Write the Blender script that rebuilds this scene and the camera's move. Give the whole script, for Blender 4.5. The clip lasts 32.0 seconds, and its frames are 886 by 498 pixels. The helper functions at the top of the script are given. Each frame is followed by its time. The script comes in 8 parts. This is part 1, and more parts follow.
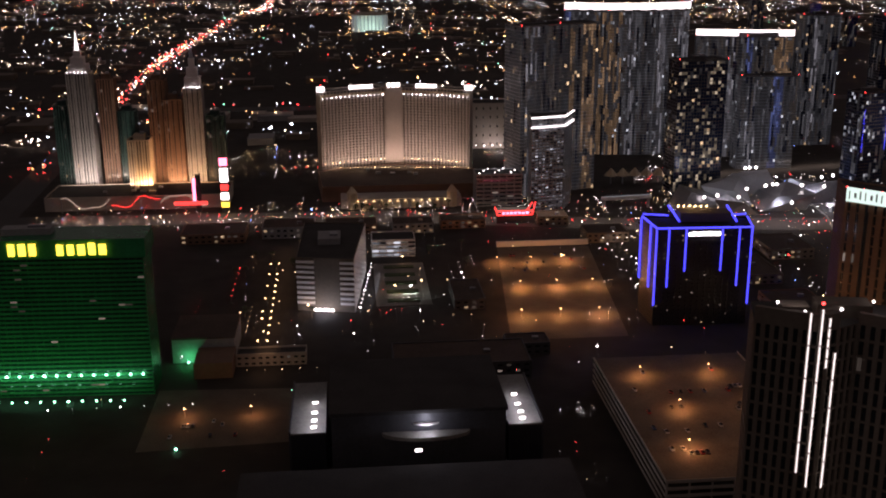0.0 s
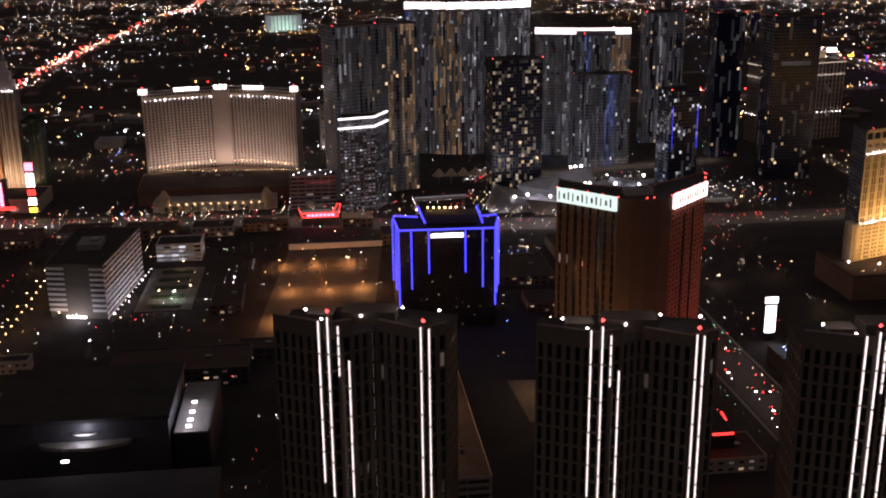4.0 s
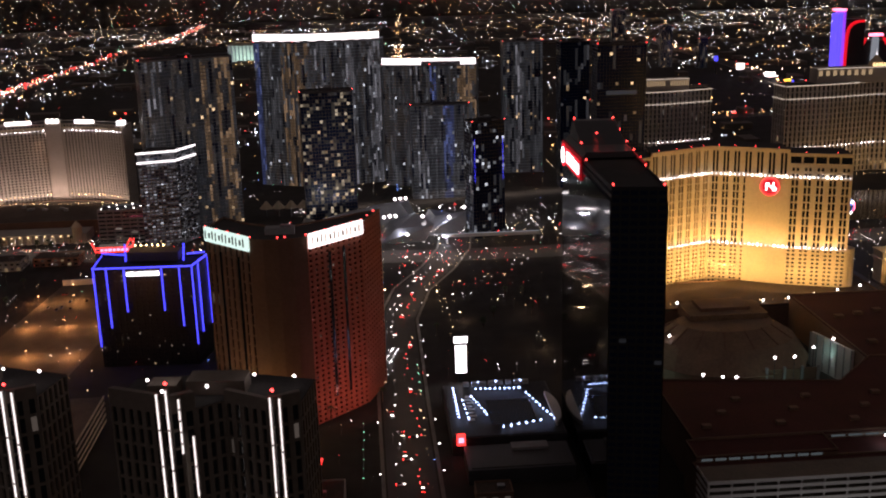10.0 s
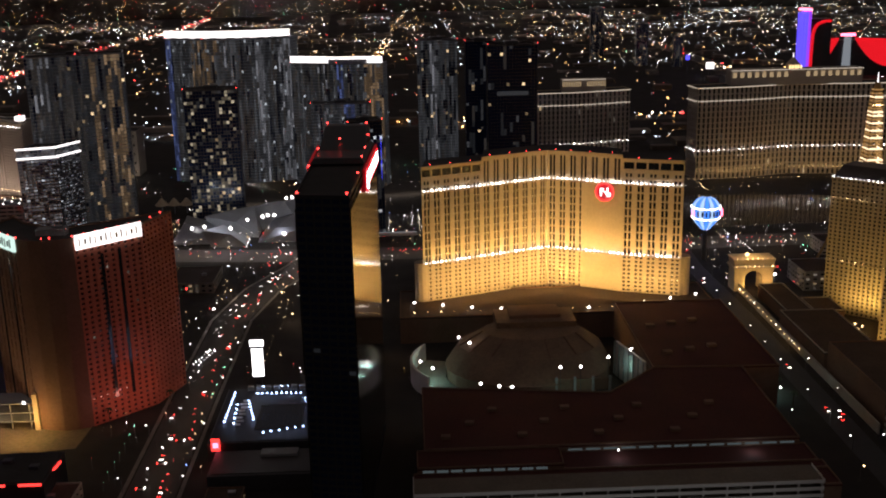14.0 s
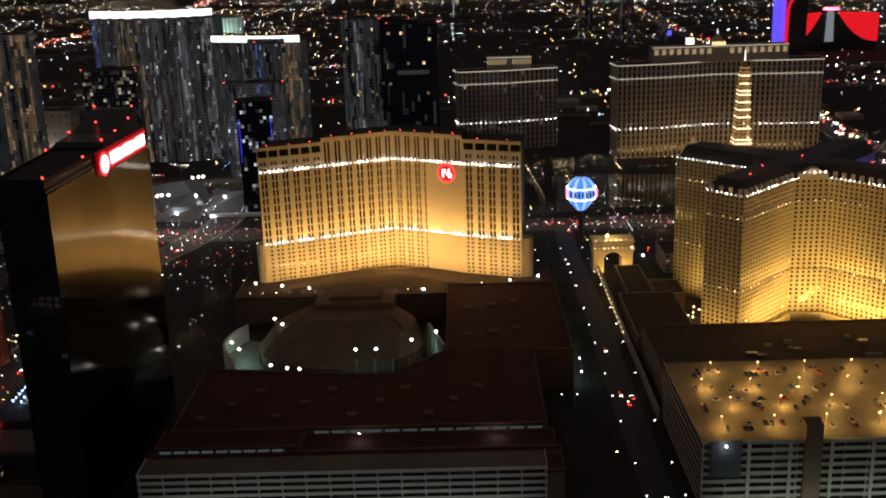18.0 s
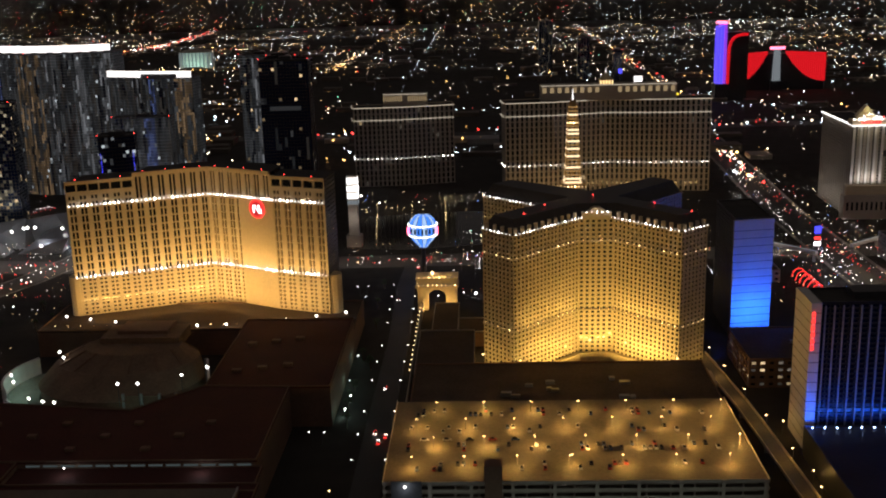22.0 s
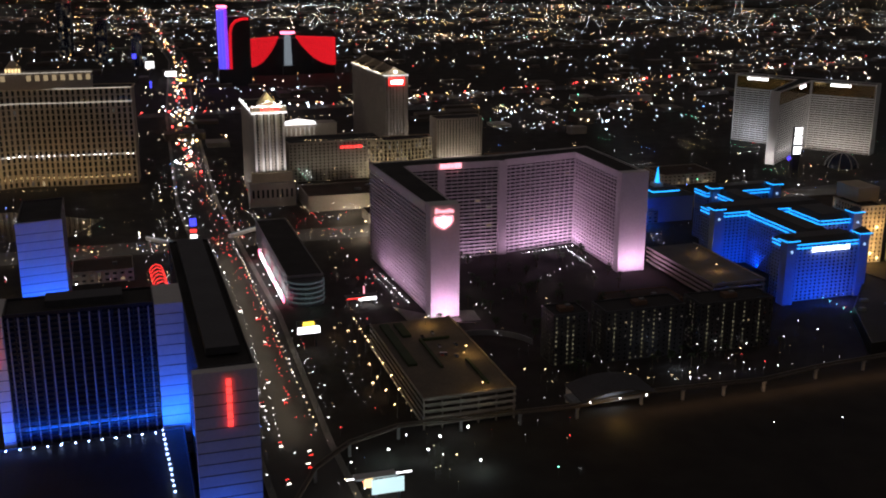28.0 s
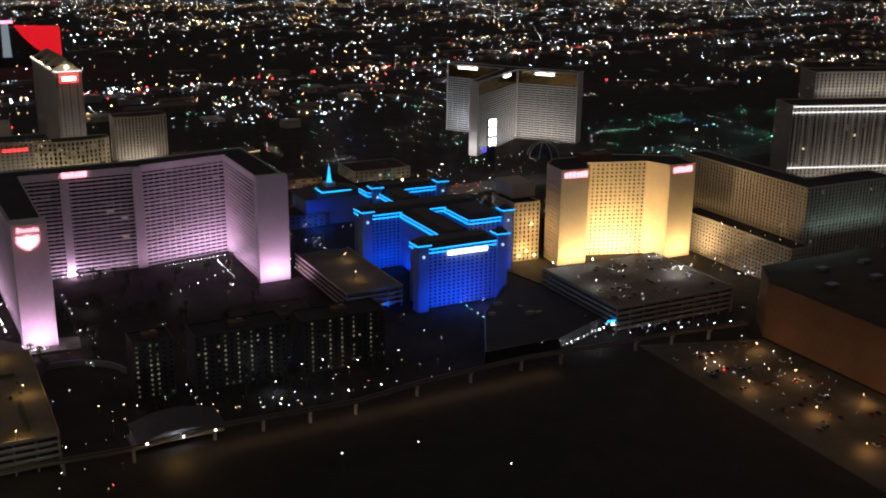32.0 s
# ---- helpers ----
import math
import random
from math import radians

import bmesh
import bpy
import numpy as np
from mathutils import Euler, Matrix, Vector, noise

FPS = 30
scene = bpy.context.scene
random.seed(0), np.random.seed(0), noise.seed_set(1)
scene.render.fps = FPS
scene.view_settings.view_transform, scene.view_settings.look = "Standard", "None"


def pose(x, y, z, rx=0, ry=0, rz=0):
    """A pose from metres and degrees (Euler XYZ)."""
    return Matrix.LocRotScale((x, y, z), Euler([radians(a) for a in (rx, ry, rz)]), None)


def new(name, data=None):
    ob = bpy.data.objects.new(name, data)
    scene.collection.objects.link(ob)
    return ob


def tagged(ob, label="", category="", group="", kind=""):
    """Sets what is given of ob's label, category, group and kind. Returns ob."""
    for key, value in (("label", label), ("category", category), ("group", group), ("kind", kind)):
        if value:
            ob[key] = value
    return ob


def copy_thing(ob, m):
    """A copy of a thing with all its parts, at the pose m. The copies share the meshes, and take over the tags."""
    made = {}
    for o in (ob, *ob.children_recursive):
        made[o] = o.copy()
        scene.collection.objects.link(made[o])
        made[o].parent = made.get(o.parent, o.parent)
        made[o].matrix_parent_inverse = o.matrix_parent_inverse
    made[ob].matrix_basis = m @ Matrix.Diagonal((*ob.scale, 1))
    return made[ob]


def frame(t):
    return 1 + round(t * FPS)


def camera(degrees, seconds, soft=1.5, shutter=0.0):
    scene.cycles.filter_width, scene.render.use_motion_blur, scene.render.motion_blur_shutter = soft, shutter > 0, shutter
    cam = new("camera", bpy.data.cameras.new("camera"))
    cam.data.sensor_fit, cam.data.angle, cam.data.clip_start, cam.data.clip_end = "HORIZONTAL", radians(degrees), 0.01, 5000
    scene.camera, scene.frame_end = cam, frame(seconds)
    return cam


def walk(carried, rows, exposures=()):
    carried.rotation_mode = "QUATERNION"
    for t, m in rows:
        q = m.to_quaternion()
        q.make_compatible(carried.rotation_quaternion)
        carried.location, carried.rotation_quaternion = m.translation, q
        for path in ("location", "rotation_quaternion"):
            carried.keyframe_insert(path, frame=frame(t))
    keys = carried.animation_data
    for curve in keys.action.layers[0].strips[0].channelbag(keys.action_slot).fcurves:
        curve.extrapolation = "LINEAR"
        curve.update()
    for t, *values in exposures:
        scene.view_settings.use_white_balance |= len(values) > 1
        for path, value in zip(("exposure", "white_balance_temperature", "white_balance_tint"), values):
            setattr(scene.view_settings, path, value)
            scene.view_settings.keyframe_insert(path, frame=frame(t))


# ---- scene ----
cam = camera(45.1, 32.0, soft=2.0)
METRES, EYE, TILT, LEAN, TURN = 1239.7, 264.1, 0.0, 0.0, -5.1
ROWS = [
    (0, 0.00000, 0.00000, 0.00000, -0.09, -16.74, 0.31),
    (0.5, 0.01594, 0.00027, 0.00001, 0.25, -16.39, 0.25),
    (1, 0.03191, 0.00064, 0.00002, 0.41, -15.96, 0.58),
    (1.5, 0.04791, 0.00112, 0.00003, 0.35, -15.66, 0.79),
    (2, 0.06391, 0.00169, 0.00003, 0.18, -15.55, 1.17),
    (2.5, 0.07988, 0.00229, 0.00000, -0.15, -15.75, 1.01),
    (3, 0.09578, 0.00288, -0.00005, -0.62, -16.08, 0.68),
    (3.5, 0.11161, 0.00347, -0.00011, -1.07, -16.42, 0.41),
    (4, 0.12741, 0.00411, -0.00013, -1.52, -16.83, 0.64),
    (4.5, 0.14325, 0.00485, -0.00009, -1.64, -17.14, 0.57),
    (6.5, 0.20676, 0.00810, 0.00014, -0.45, -17.88, 0.65),
    (7, 0.22263, 0.00890, 0.00023, -0.16, -17.76, 0.08),
    (7.5, 0.23846, 0.00967, 0.00038, -0.2, -17.46, -0.09),
    (8, 0.25421, 0.01041, 0.00053, -0.33, -16.59, -0.03),
    (8.5, 0.26990, 0.01119, 0.00061, -0.25, -15.91, -0.12),
    (9, 0.28554, 0.01210, 0.00061, 0.3, -15.44, -0.18),
    (9.5, 0.30114, 0.01314, 0.00058, 0.65, -15.31, 0.68),
    (10, 0.31670, 0.01428, 0.00060, 0.94, -15.47, 1.52),
    (10.5, 0.33218, 0.01546, 0.00069, 1.17, -15.67, 1.37),
    (11, 0.34755, 0.01666, 0.00082, 1.24, -15.79, 1.29),
    (11.5, 0.36279, 0.01790, 0.00096, 1.32, -15.74, 1.48),
    (12, 0.37794, 0.01917, 0.00107, 1.55, -15.62, 1.6),
    (12.5, 0.39304, 0.02047, 0.00114, 1.94, -15.54, 1.46),
    (13, 0.40814, 0.02173, 0.00119, 2.38, -15.6, 1.38),
    (13.5, 0.42331, 0.02288, 0.00125, 2.77, -15.69, 1.33),
    (15.5, 0.48416, 0.02722, 0.00146, 3.98, -15.76, 1.68),
    (16, 0.49938, 0.02838, 0.00144, 4.22, -16.24, 2.5),
    (16.5, 0.51455, 0.02970, 0.00133, 4.64, -16.69, 2.3),
    (17, 0.52968, 0.03113, 0.00116, 5.04, -17.05, 2.13),
    (17.5, 0.54479, 0.03263, 0.00100, 5.18, -17.06, 2.52),
    (18, 0.55997, 0.03418, 0.00085, 5.67, -16.93, 1.84),
    (18.5, 0.57524, 0.03574, 0.00073, 6.05, -16.8, 1.58),
    (19, 0.59056, 0.03727, 0.00061, 6.49, -16.61, 1.73),
    (19.5, 0.60591, 0.03879, 0.00044, 7.07, -16.46, 1.67),
    (20, 0.62130, 0.04033, 0.00021, 7.66, -16.32, 1.6),
    (20.5, 0.63676, 0.04195, -0.00007, 8.1, -16.17, 1.65),
    (21, 0.65236, 0.04370, -0.00044, 8.31, -15.8, 1.4),
    (21.5, 0.66808, 0.04562, -0.00092, 7.93, -15.37, 1.78),
    (22, 0.68385, 0.04772, -0.00147, 7.02, -15.04, 1.54),
    (22.5, 0.69960, 0.04997, -0.00200, 5.61, -15.3, 1.62),
    (23, 0.71529, 0.05231, -0.00250, 3.66, -15.77, 1.79),
    (23.5, 0.73096, 0.05469, -0.00296, 1.96, -16.1, 1.61),
    (24, 0.74662, 0.05711, -0.00336, 0.15, -16.31, 1.23),
    (24.5, 0.76232, 0.05951, -0.00370, -1.57, -16.48, 0.93),
    (25, 0.77806, 0.06185, -0.00397, -3.48, -16.53, 0.44),
    (25.5, 0.79383, 0.06412, -0.00412, -5.15, -16.56, -0.31),
    (26, 0.80957, 0.06630, -0.00411, -6.85, -16.6, -1.2),
    (26.5, 0.82530, 0.06826, -0.00389, -8.39, -16.69, -1.45),
    (28.5, 0.88823, 0.07526, -0.00252, -13.34, -15.94, 0.32),
    (29, 0.90390, 0.07679, -0.00211, -14.34, -15.68, 0.39),
    (29.5, 0.91944, 0.07807, -0.00166, -15.33, -15.5, -0.09),
    (30, 0.93485, 0.07926, -0.00121, -16.92, -15.44, 0.07),
    (30.5, 0.95012, 0.08048, -0.00072, -18.44, -15.64, -0.57),
    (31, 0.96525, 0.08177, -0.00015, -20.17, -16.09, -0.83),
    (31.5, 0.98035, 0.08309, 0.00044, -21.5, -16.58, -0.9),
    (32, 0.99550, 0.08440, 0.00100, -21.99, -17.03, -0.6),
]
walk(cam, [(t, pose(0, 0, EYE, TILT, LEAN, TURN) @ pose(METRES * x, METRES * y, METRES * z, 90 + pitch, roll, yaw)) for t, x, y, z, yaw, pitch, roll in ROWS], [(0, 0.48, 6500, 28), (10, 0.4, 6400, 24), (18, 0.25, 6300, 12), (22, 0.08, 6400, 12), (25, 0.05, 6400, 14), (28, 0.26, 6000, 12), (32, 0.4, 5900, 10)])

PLAN = 0.93  # metres to one unit of the plan below


# ---- world and exposure ----
world = bpy.data.worlds.new("night_sky")
scene.world = world
world.use_nodes = True
wn = world.node_tree.nodes
wn["Background"].inputs[0].default_value = (1.0, 0.84, 0.76, 1)
wn["Background"].inputs[1].default_value = 0.048


def flood(name, p0, p1, z, out, tall, watts, colour, aim):
    """A row of floodlights before the facade from p0 to p1: one long lamp, out metres from it, aimed at the height aim."""
    a, b = Vector((p0[0], p0[1], 0)), Vector((p1[0], p1[1], 0))
    along = b - a
    normal = Vector((along.y, -along.x, 0)).normalized()
    mid = (a + b) / 2
    data = bpy.data.lights.new(name, "AREA")
    data.shape, data.size, data.size_y = "RECTANGLE", along.length * 0.9 * PLAN, tall
    data.energy, data.color = watts, colour
    ob = new(name, data)
    eye = mid + normal * out + Vector((0, 0, z))
    aimed = Vector((mid.x, mid.y, aim)) - eye
    z_axis = -aimed.normalized()
    x_axis = along.normalized()
    y_axis = z_axis.cross(x_axis)
    m = Matrix((x_axis, y_axis, z_axis)).transposed().to_4x4()
    m.translation = eye * PLAN
    ob.matrix_world = m
    return ob


def bulb(name, x, y, z, watts, colour, radius=0.6):
    data = bpy.data.lights.new(name, "POINT")
    data.energy, data.color, data.shadow_soft_size = watts, colour, radius
    ob = new(name, data)
    ob.location = (x * PLAN, y * PLAN, z * PLAN)
    return ob


GOLD = (1.0, 0.59, 0.17)
OLD_GOLD = (1.0, 0.62, 0.14)
AMBER = (1.0, 0.57, 0.14)
COOL = (0.82, 0.90, 1.0)
WHITE = (1.0, 0.92, 0.82)
BLUE = (0.015, 0.125, 1.0)
PINK = (1.0, 0.55, 0.85)


# ---- materials ----
def surface(name, colour, rough=0.7, metal=0.0, grain=0.6, stain=0.06, amount=0.25, bump=0.3, spec=0.5):
    """A worn surface: fine grain and broad stains on one base colour, with a little relief."""
    m = bpy.data.materials.new(name)
    m.use_nodes = True
    n, l = m.node_tree.nodes, m.node_tree.links
    b = n["Principled BSDF"]
    tex = n.new("ShaderNodeTexCoord")
    fine, broad = n.new("ShaderNodeTexNoise"), n.new("ShaderNodeTexNoise")
    fine.inputs["Scale"].default_value, fine.inputs["Detail"].default_value = grain, 6
    broad.inputs["Scale"].default_value, broad.inputs["Detail"].default_value = stain, 4
    mixed = n.new("ShaderNodeMath")
    mixed.operation = "ADD"
    span = n.new("ShaderNodeMapRange")
    span.inputs["From Min"].default_value, span.inputs["From Max"].default_value = 0.6, 1.4
    span.inputs["To Min"].default_value, span.inputs["To Max"].default_value = 1 - amount, 1 + amount
    paint = n.new("ShaderNodeMix")
    paint.data_type, paint.blend_type = "RGBA", "MULTIPLY"
    paint.inputs[0].default_value = 1.0
    paint.inputs[6].default_value = (*colour, 1)
    relief = n.new("ShaderNodeBump")
    relief.inputs["Strength"].default_value, relief.inputs["Distance"].default_value = bump, 0.2
    for t in (fine, broad):
        l.new(tex.outputs["Object"], t.inputs["Vector"])
    l.new(fine.outputs["Fac"], mixed.inputs[0])
    l.new(broad.outputs["Fac"], mixed.inputs[1])
    l.new(mixed.outputs[0], span.inputs["Value"])
    l.new(span.outputs[0], paint.inputs[7])
    l.new(paint.outputs[2], b.inputs["Base Color"])
    l.new(fine.outputs["Fac"], relief.inputs["Height"])
    l.new(relief.outputs[0], b.inputs["Normal"])
    b.inputs["Roughness"].default_value, b.inputs["Metallic"].default_value = rough, metal
    b.inputs["Specular IOR Level"].default_value = spec
    return m


def glow(name, colour, strength, sampled=True, spread=0.0):
    """A lamp's own surface. spread: how much single lamps of one mesh differ in brightness."""
    m = bpy.data.materials.new(name)
    m.use_nodes = True
    n, l = m.node_tree.nodes, m.node_tree.links
    b = n["Principled BSDF"]
    b.inputs["Base Color"].default_value = (0.02, 0.02, 0.02, 1)
    b.inputs["Emission Color"].default_value = (*colour, 1)
    b.inputs["Emission Strength"].default_value = strength
    if spread:
        geo, span = n.new("ShaderNodeNewGeometry"), n.new("ShaderNodeMapRange")
        power = n.new("ShaderNodeMath")
        power.operation = "POWER"
        power.inputs[1].default_value = 3.0
        span.inputs["To Min"].default_value, span.inputs["To Max"].default_value = strength * (1 - spread), strength * (1 + spread)
        l.new(geo.outputs["Random Per Island"], power.inputs[0])
        l.new(power.outputs[0], span.inputs["Value"])
        l.new(span.outputs[0], b.inputs["Emission Strength"])
    if not sampled:
        m.cycles.emission_sampling = "NONE"
    return m


def glazing(name, tint=(0.02, 0.025, 0.03), rough=0.12):
    m = bpy.data.materials.new(name)
    m.use_nodes = True
    n, l = m.node_tree.nodes, m.node_tree.links
    b = n["Principled BSDF"]
    info, mul = n.new("ShaderNodeObjectInfo"), n.new("ShaderNodeMapRange")
    mul.inputs["To Min"].default_value, mul.inputs["To Max"].default_value = rough * 0.6, rough * 1.6
    l.new(info.outputs["Random"], mul.inputs["Value"])
    l.new(mul.outputs[0], b.inputs["Roughness"])
    b.inputs["Base Color"].default_value = (*tint, 1)
    b.inputs["Specular IOR Level"].default_value = 0.8
    return m


CREAM = surface("cream_stucco", (0.62, 0.52, 0.36), 0.8, amount=0.12)
LIMESTONE = surface("limestone", (0.52, 0.44, 0.30), 0.85, amount=0.15)
BEIGE = surface("beige_stucco", (0.45, 0.40, 0.34), 0.8, amount=0.14)
TAUPE = surface("taupe_concrete", (0.15, 0.125, 0.10), 0.8, amount=0.2)
WHITEWALL = surface("white_concrete", (0.70, 0.68, 0.66), 0.75, amount=0.1)
GREYWALL = surface("grey_concrete", (0.30, 0.30, 0.30), 0.85, amount=0.2)
DARKWALL = surface("dark_cladding", (0.06, 0.06, 0.065), 0.5, amount=0.3)
BLACKWALL = surface("black_cladding", (0.025, 0.025, 0.03), 0.35, amount=0.3)
REDWALL = surface("brick_red_stucco", (0.42, 0.13, 0.08), 0.85, amount=0.18)
SOOTWALL = surface("black_glass_cladding", (0.03, 0.03, 0.034), 0.6, amount=0.3, spec=0.35)
BROWNWALL = surface("brown_stucco", (0.20, 0.12, 0.08), 0.85, amount=0.2)
TEALGLASS = surface("green_curtain_wall", (0.02, 0.16, 0.07), 0.25, amount=0.25, bump=0.05)
STEELGLASS = surface("grey_curtain_wall", (0.20, 0.21, 0.23), 0.30, metal=0.4, amount=0.3, bump=0.05)
STEEL = surface("brushed_steel", (0.35, 0.36, 0.38), 0.35, metal=0.9, amount=0.2)
ROOF = surface("dark_gravel_roof", (0.045, 0.042, 0.04), 0.95, grain=1.2, stain=0.05, amount=0.45)
ROOF_RED = surface("dark_red_roof", (0.075, 0.016, 0.012), 0.9, stain=0.04, amount=0.3)
ROOF_BROWN = surface("brown_membrane_roof", (0.085, 0.06, 0.045), 0.95, stain=0.05, amount=0.4)
SLATE = surface("slate_mansard", (0.055, 0.05, 0.048), 0.5, amount=0.35)
ASPHALT = surface("asphalt", (0.05, 0.048, 0.046), 0.7, grain=2.0, stain=0.04, amount=0.35)
DECK = surface("parking_deck_concrete", (0.17, 0.145, 0.11), 0.85, stain=0.08, amount=0.3)
PAVING = surface("pavement_concrete", (0.20, 0.19, 0.17), 0.85, stain=0.08, amount=0.3)
DESERT = surface("desert_city_ground", (0.034, 0.029, 0.024), 0.95, grain=0.05, stain=0.004, amount=0.5)
LOT = surface("worn_lot_asphalt", (0.11, 0.095, 0.075), 0.85, grain=1.0, stain=0.06, amount=0.45)
SAND = surface("raw_earth", (0.16, 0.12, 0.08), 0.95, grain=0.4, stain=0.03, amount=0.4)
WATER = surface("dark_water", (0.01, 0.014, 0.018), 0.12, grain=0.15, amount=0.2, bump=0.2)
POOLWATER = surface("pool_water", (0.015, 0.03, 0.06), 0.1, grain=0.3, amount=0.2, bump=0.3)
LEAF = surface("dark_foliage", (0.045, 0.07, 0.03), 0.8, grain=1.5, amount=0.5)
BARK = surface("palm_bark", (0.12, 0.09, 0.06), 0.9, amount=0.4)
RUBBER = surface("tyre_rubber", (0.02, 0.02, 0.02), 0.9)
LAMPMETAL = surface("lamp_post_metal", (0.12, 0.12, 0.12), 0.5, metal=0.6)
GLASS = glazing("dark_window_glass")
BLUEGLASS = glazing("blue_window_glass", (0.01, 0.02, 0.06), 0.15)
LIT_WARM = glow("lit_room_warm", (1.0, 0.72, 0.38), 0.55, False, 0.8)
LIT_COOL = glow("lit_room_cool", (0.85, 0.95, 1.0), 0.35, False, 0.8)
LIT_DIM = glow("lit_room_dim", (1.0, 0.84, 0.66), 0.09, False, 0.8)
BULB = glow("white_bulb", (1.0, 0.95, 0.88), 10.5, False, 0.9)
BULB_ICE = glow("ice_blue_bulb", (0.45, 0.62, 1.0), 12.0, False, 0.35)
BULB_WARM = glow("warm_bulb", (1.0, 0.70, 0.32), 8.0, False, 0.9)
BULB_AMBER = glow("amber_lamp", (1.0, 0.62, 0.24), 14.0, False, 0.3)
BULB_GREEN = glow("green_bulb", (0.25, 1.0, 0.55), 8.0, False, 0.4)
BULB_BLUE = glow("blue_bulb", (0.15, 0.30, 1.0), 10.0, False, 0.4)
BULB_RED = glow("red_beacon", (1.0, 0.05, 0.04), 6.0, False, 0.3)
TUBE_WHITE = glow("white_light_tube", (1.0, 0.93, 0.84), 1.0, False)
NEON_WHITE = glow("white_sign_face", (1.0, 0.96, 0.92), 3.5)
NEON_CREST = glow("white_roof_crest", (1.0, 0.95, 0.90), 1.6)
NEON_BLUE = glow("blue_neon", (0.06, 0.06, 1.0), 1.8)
NEON_CYAN = glow("cyan_neon", (0.03, 0.36, 1.0), 1.9)
NEON_RED = glow("red_neon", (1.0, 0.04, 0.03), 2.2)
NEON_PINK = glow("pink_neon", (1.0, 0.15, 0.25), 4.0)
NEON_YELLOW = glow("yellow_neon", (1.0, 0.72, 0.05), 2.2)
NEON_PURPLE = glow("purple_neon", (0.12, 0.08, 1.0), 1.0)
NEON_VIOLET = glow("violet_neon", (0.35, 0.06, 0.9), 0.8)
RED_FACE = glow("red_light_wall", (1.0, 0.012, 0.02), 0.62)
SIGN_GREEN = glow("pale_green_sign", (0.72, 1.0, 0.84), 0.8)
COLUMN_WARM = glow("warm_room_column", (1.0, 0.66, 0.36), 0.12, False, 0.6)
COLUMN_BLUE = glow("blue_room_column", (0.30, 0.42, 1.0), 0.12, False, 0.6)
COLUMN_GREY = glow("pale_room_column", (0.92, 0.95, 1.0), 0.11, False, 0.6)
# faint emission standing in for haze and reflections on tower glass; also one lit floor
HAZES = [glow(f"haze_glow_{k}", c, s, False, 0.3) for k, (c, s) in enumerate((((0.80, 0.90, 1.0), 0.012), ((0.86, 0.93, 1.0), 0.018), ((0.90, 0.95, 1.0), 0.027), ((1.0, 0.90, 0.78), 0.022), ((0.90, 0.96, 1.0), 0.042)))]
ROOM_FLAT = glow("apartment_room", (1.0, 0.86, 0.50), 0.11, False, 0.7)
ROOM_GOLD = glow("gold_lit_room", (1.0, 0.86, 0.58), 0.24, False, 0.8)
TAIL = glow("tail_light", (1.0, 0.03, 0.02), 6.0, False)
HEAD = glow("head_light", (1.0, 0.93, 0.80), 9.0, False)


# ---- mesh helpers ----
ORIGIN = {}


def join(*pieces):
    """One list of corners and faces from several."""
    verts, faces, n = [], [], 0
    for v, f in pieces:
        verts.extend(v)
        faces.extend(tuple(i + n for i in q) for q in f)
        n += len(v)
    return verts, faces


def box(x0, y0, z0, x1, y1, z1):
    v = [(x0, y0, z0), (x1, y0, z0), (x1, y1, z0), (x0, y1, z0), (x0, y0, z1), (x1, y0, z1), (x1, y1, z1), (x0, y1, z1)]
    return v, [(3, 2, 1, 0), (4, 5, 6, 7), (0, 1, 5, 4), (1, 2, 6, 5), (2, 3, 7, 6), (3, 0, 4, 7)]


def cube(x, y, z, w, d, h):
    """A box on its base's middle."""
    return box(x - w / 2, y - d / 2, z, x + w / 2, y + d / 2, z + h)


def prism(poly, z0, z1, top=None):
    """An upright solid on a plan drawn anticlockwise; top: the plan at its upper end."""
    top, n = top or poly, len(poly)
    v = [(x, y, z0) for x, y in poly] + [(x, y, z1) for x, y in top]
    return v, [tuple(range(n - 1, -1, -1)), tuple(range(n, 2 * n))] + [(i, (i + 1) % n, n + (i + 1) % n, n + i) for i in range(n)]


def ring(x, y, r, n=16, a0=0.0, a1=360.0):
    full = abs(a1 - a0) >= 360
    return [(x + r * math.cos(radians(a0 + (a1 - a0) * i / (n if full else n - 1))), y + r * math.sin(radians(a0 + (a1 - a0) * i / (n if full else n - 1)))) for i in range(n)]


def oval(x, y, rx, ry, n=28, a0=0, a1=360):
    return [(x + rx * math.cos(radians(a0 + (a1 - a0) * i / n)), y + ry * math.sin(radians(a0 + (a1 - a0) * i / n))) for i in range(n if a1 - a0 >= 360 else n + 1)]


def tube(x, y, z0, z1, r0, r1=None, n=8):
    return prism(ring(x, y, r0, n), z0, z1, ring(x, y, r0 if r1 is None else r1, n))


def beam(a, b, w):
    """A square bar from a to b."""
    a, b = Vector(a), Vector(b)
    d = (b - a).normalized()
    s = d.cross(Vector((0, 0, 1)) if abs(d.z) < 0.95 else Vector((1, 0, 0))).normalized() * (w / 2)
    u = s.cross(d).normalized() * (w / 2)
    v = [tuple(p + i * s + j * u) for p in (a, b) for i, j in ((-1, -1), (1, -1), (1, 1), (-1, 1))]
    return v, [(3, 2, 1, 0), (4, 5, 6, 7), (0, 1, 5, 4), (1, 2, 6, 5), (2, 3, 7, 6), (3, 0, 4, 7)]


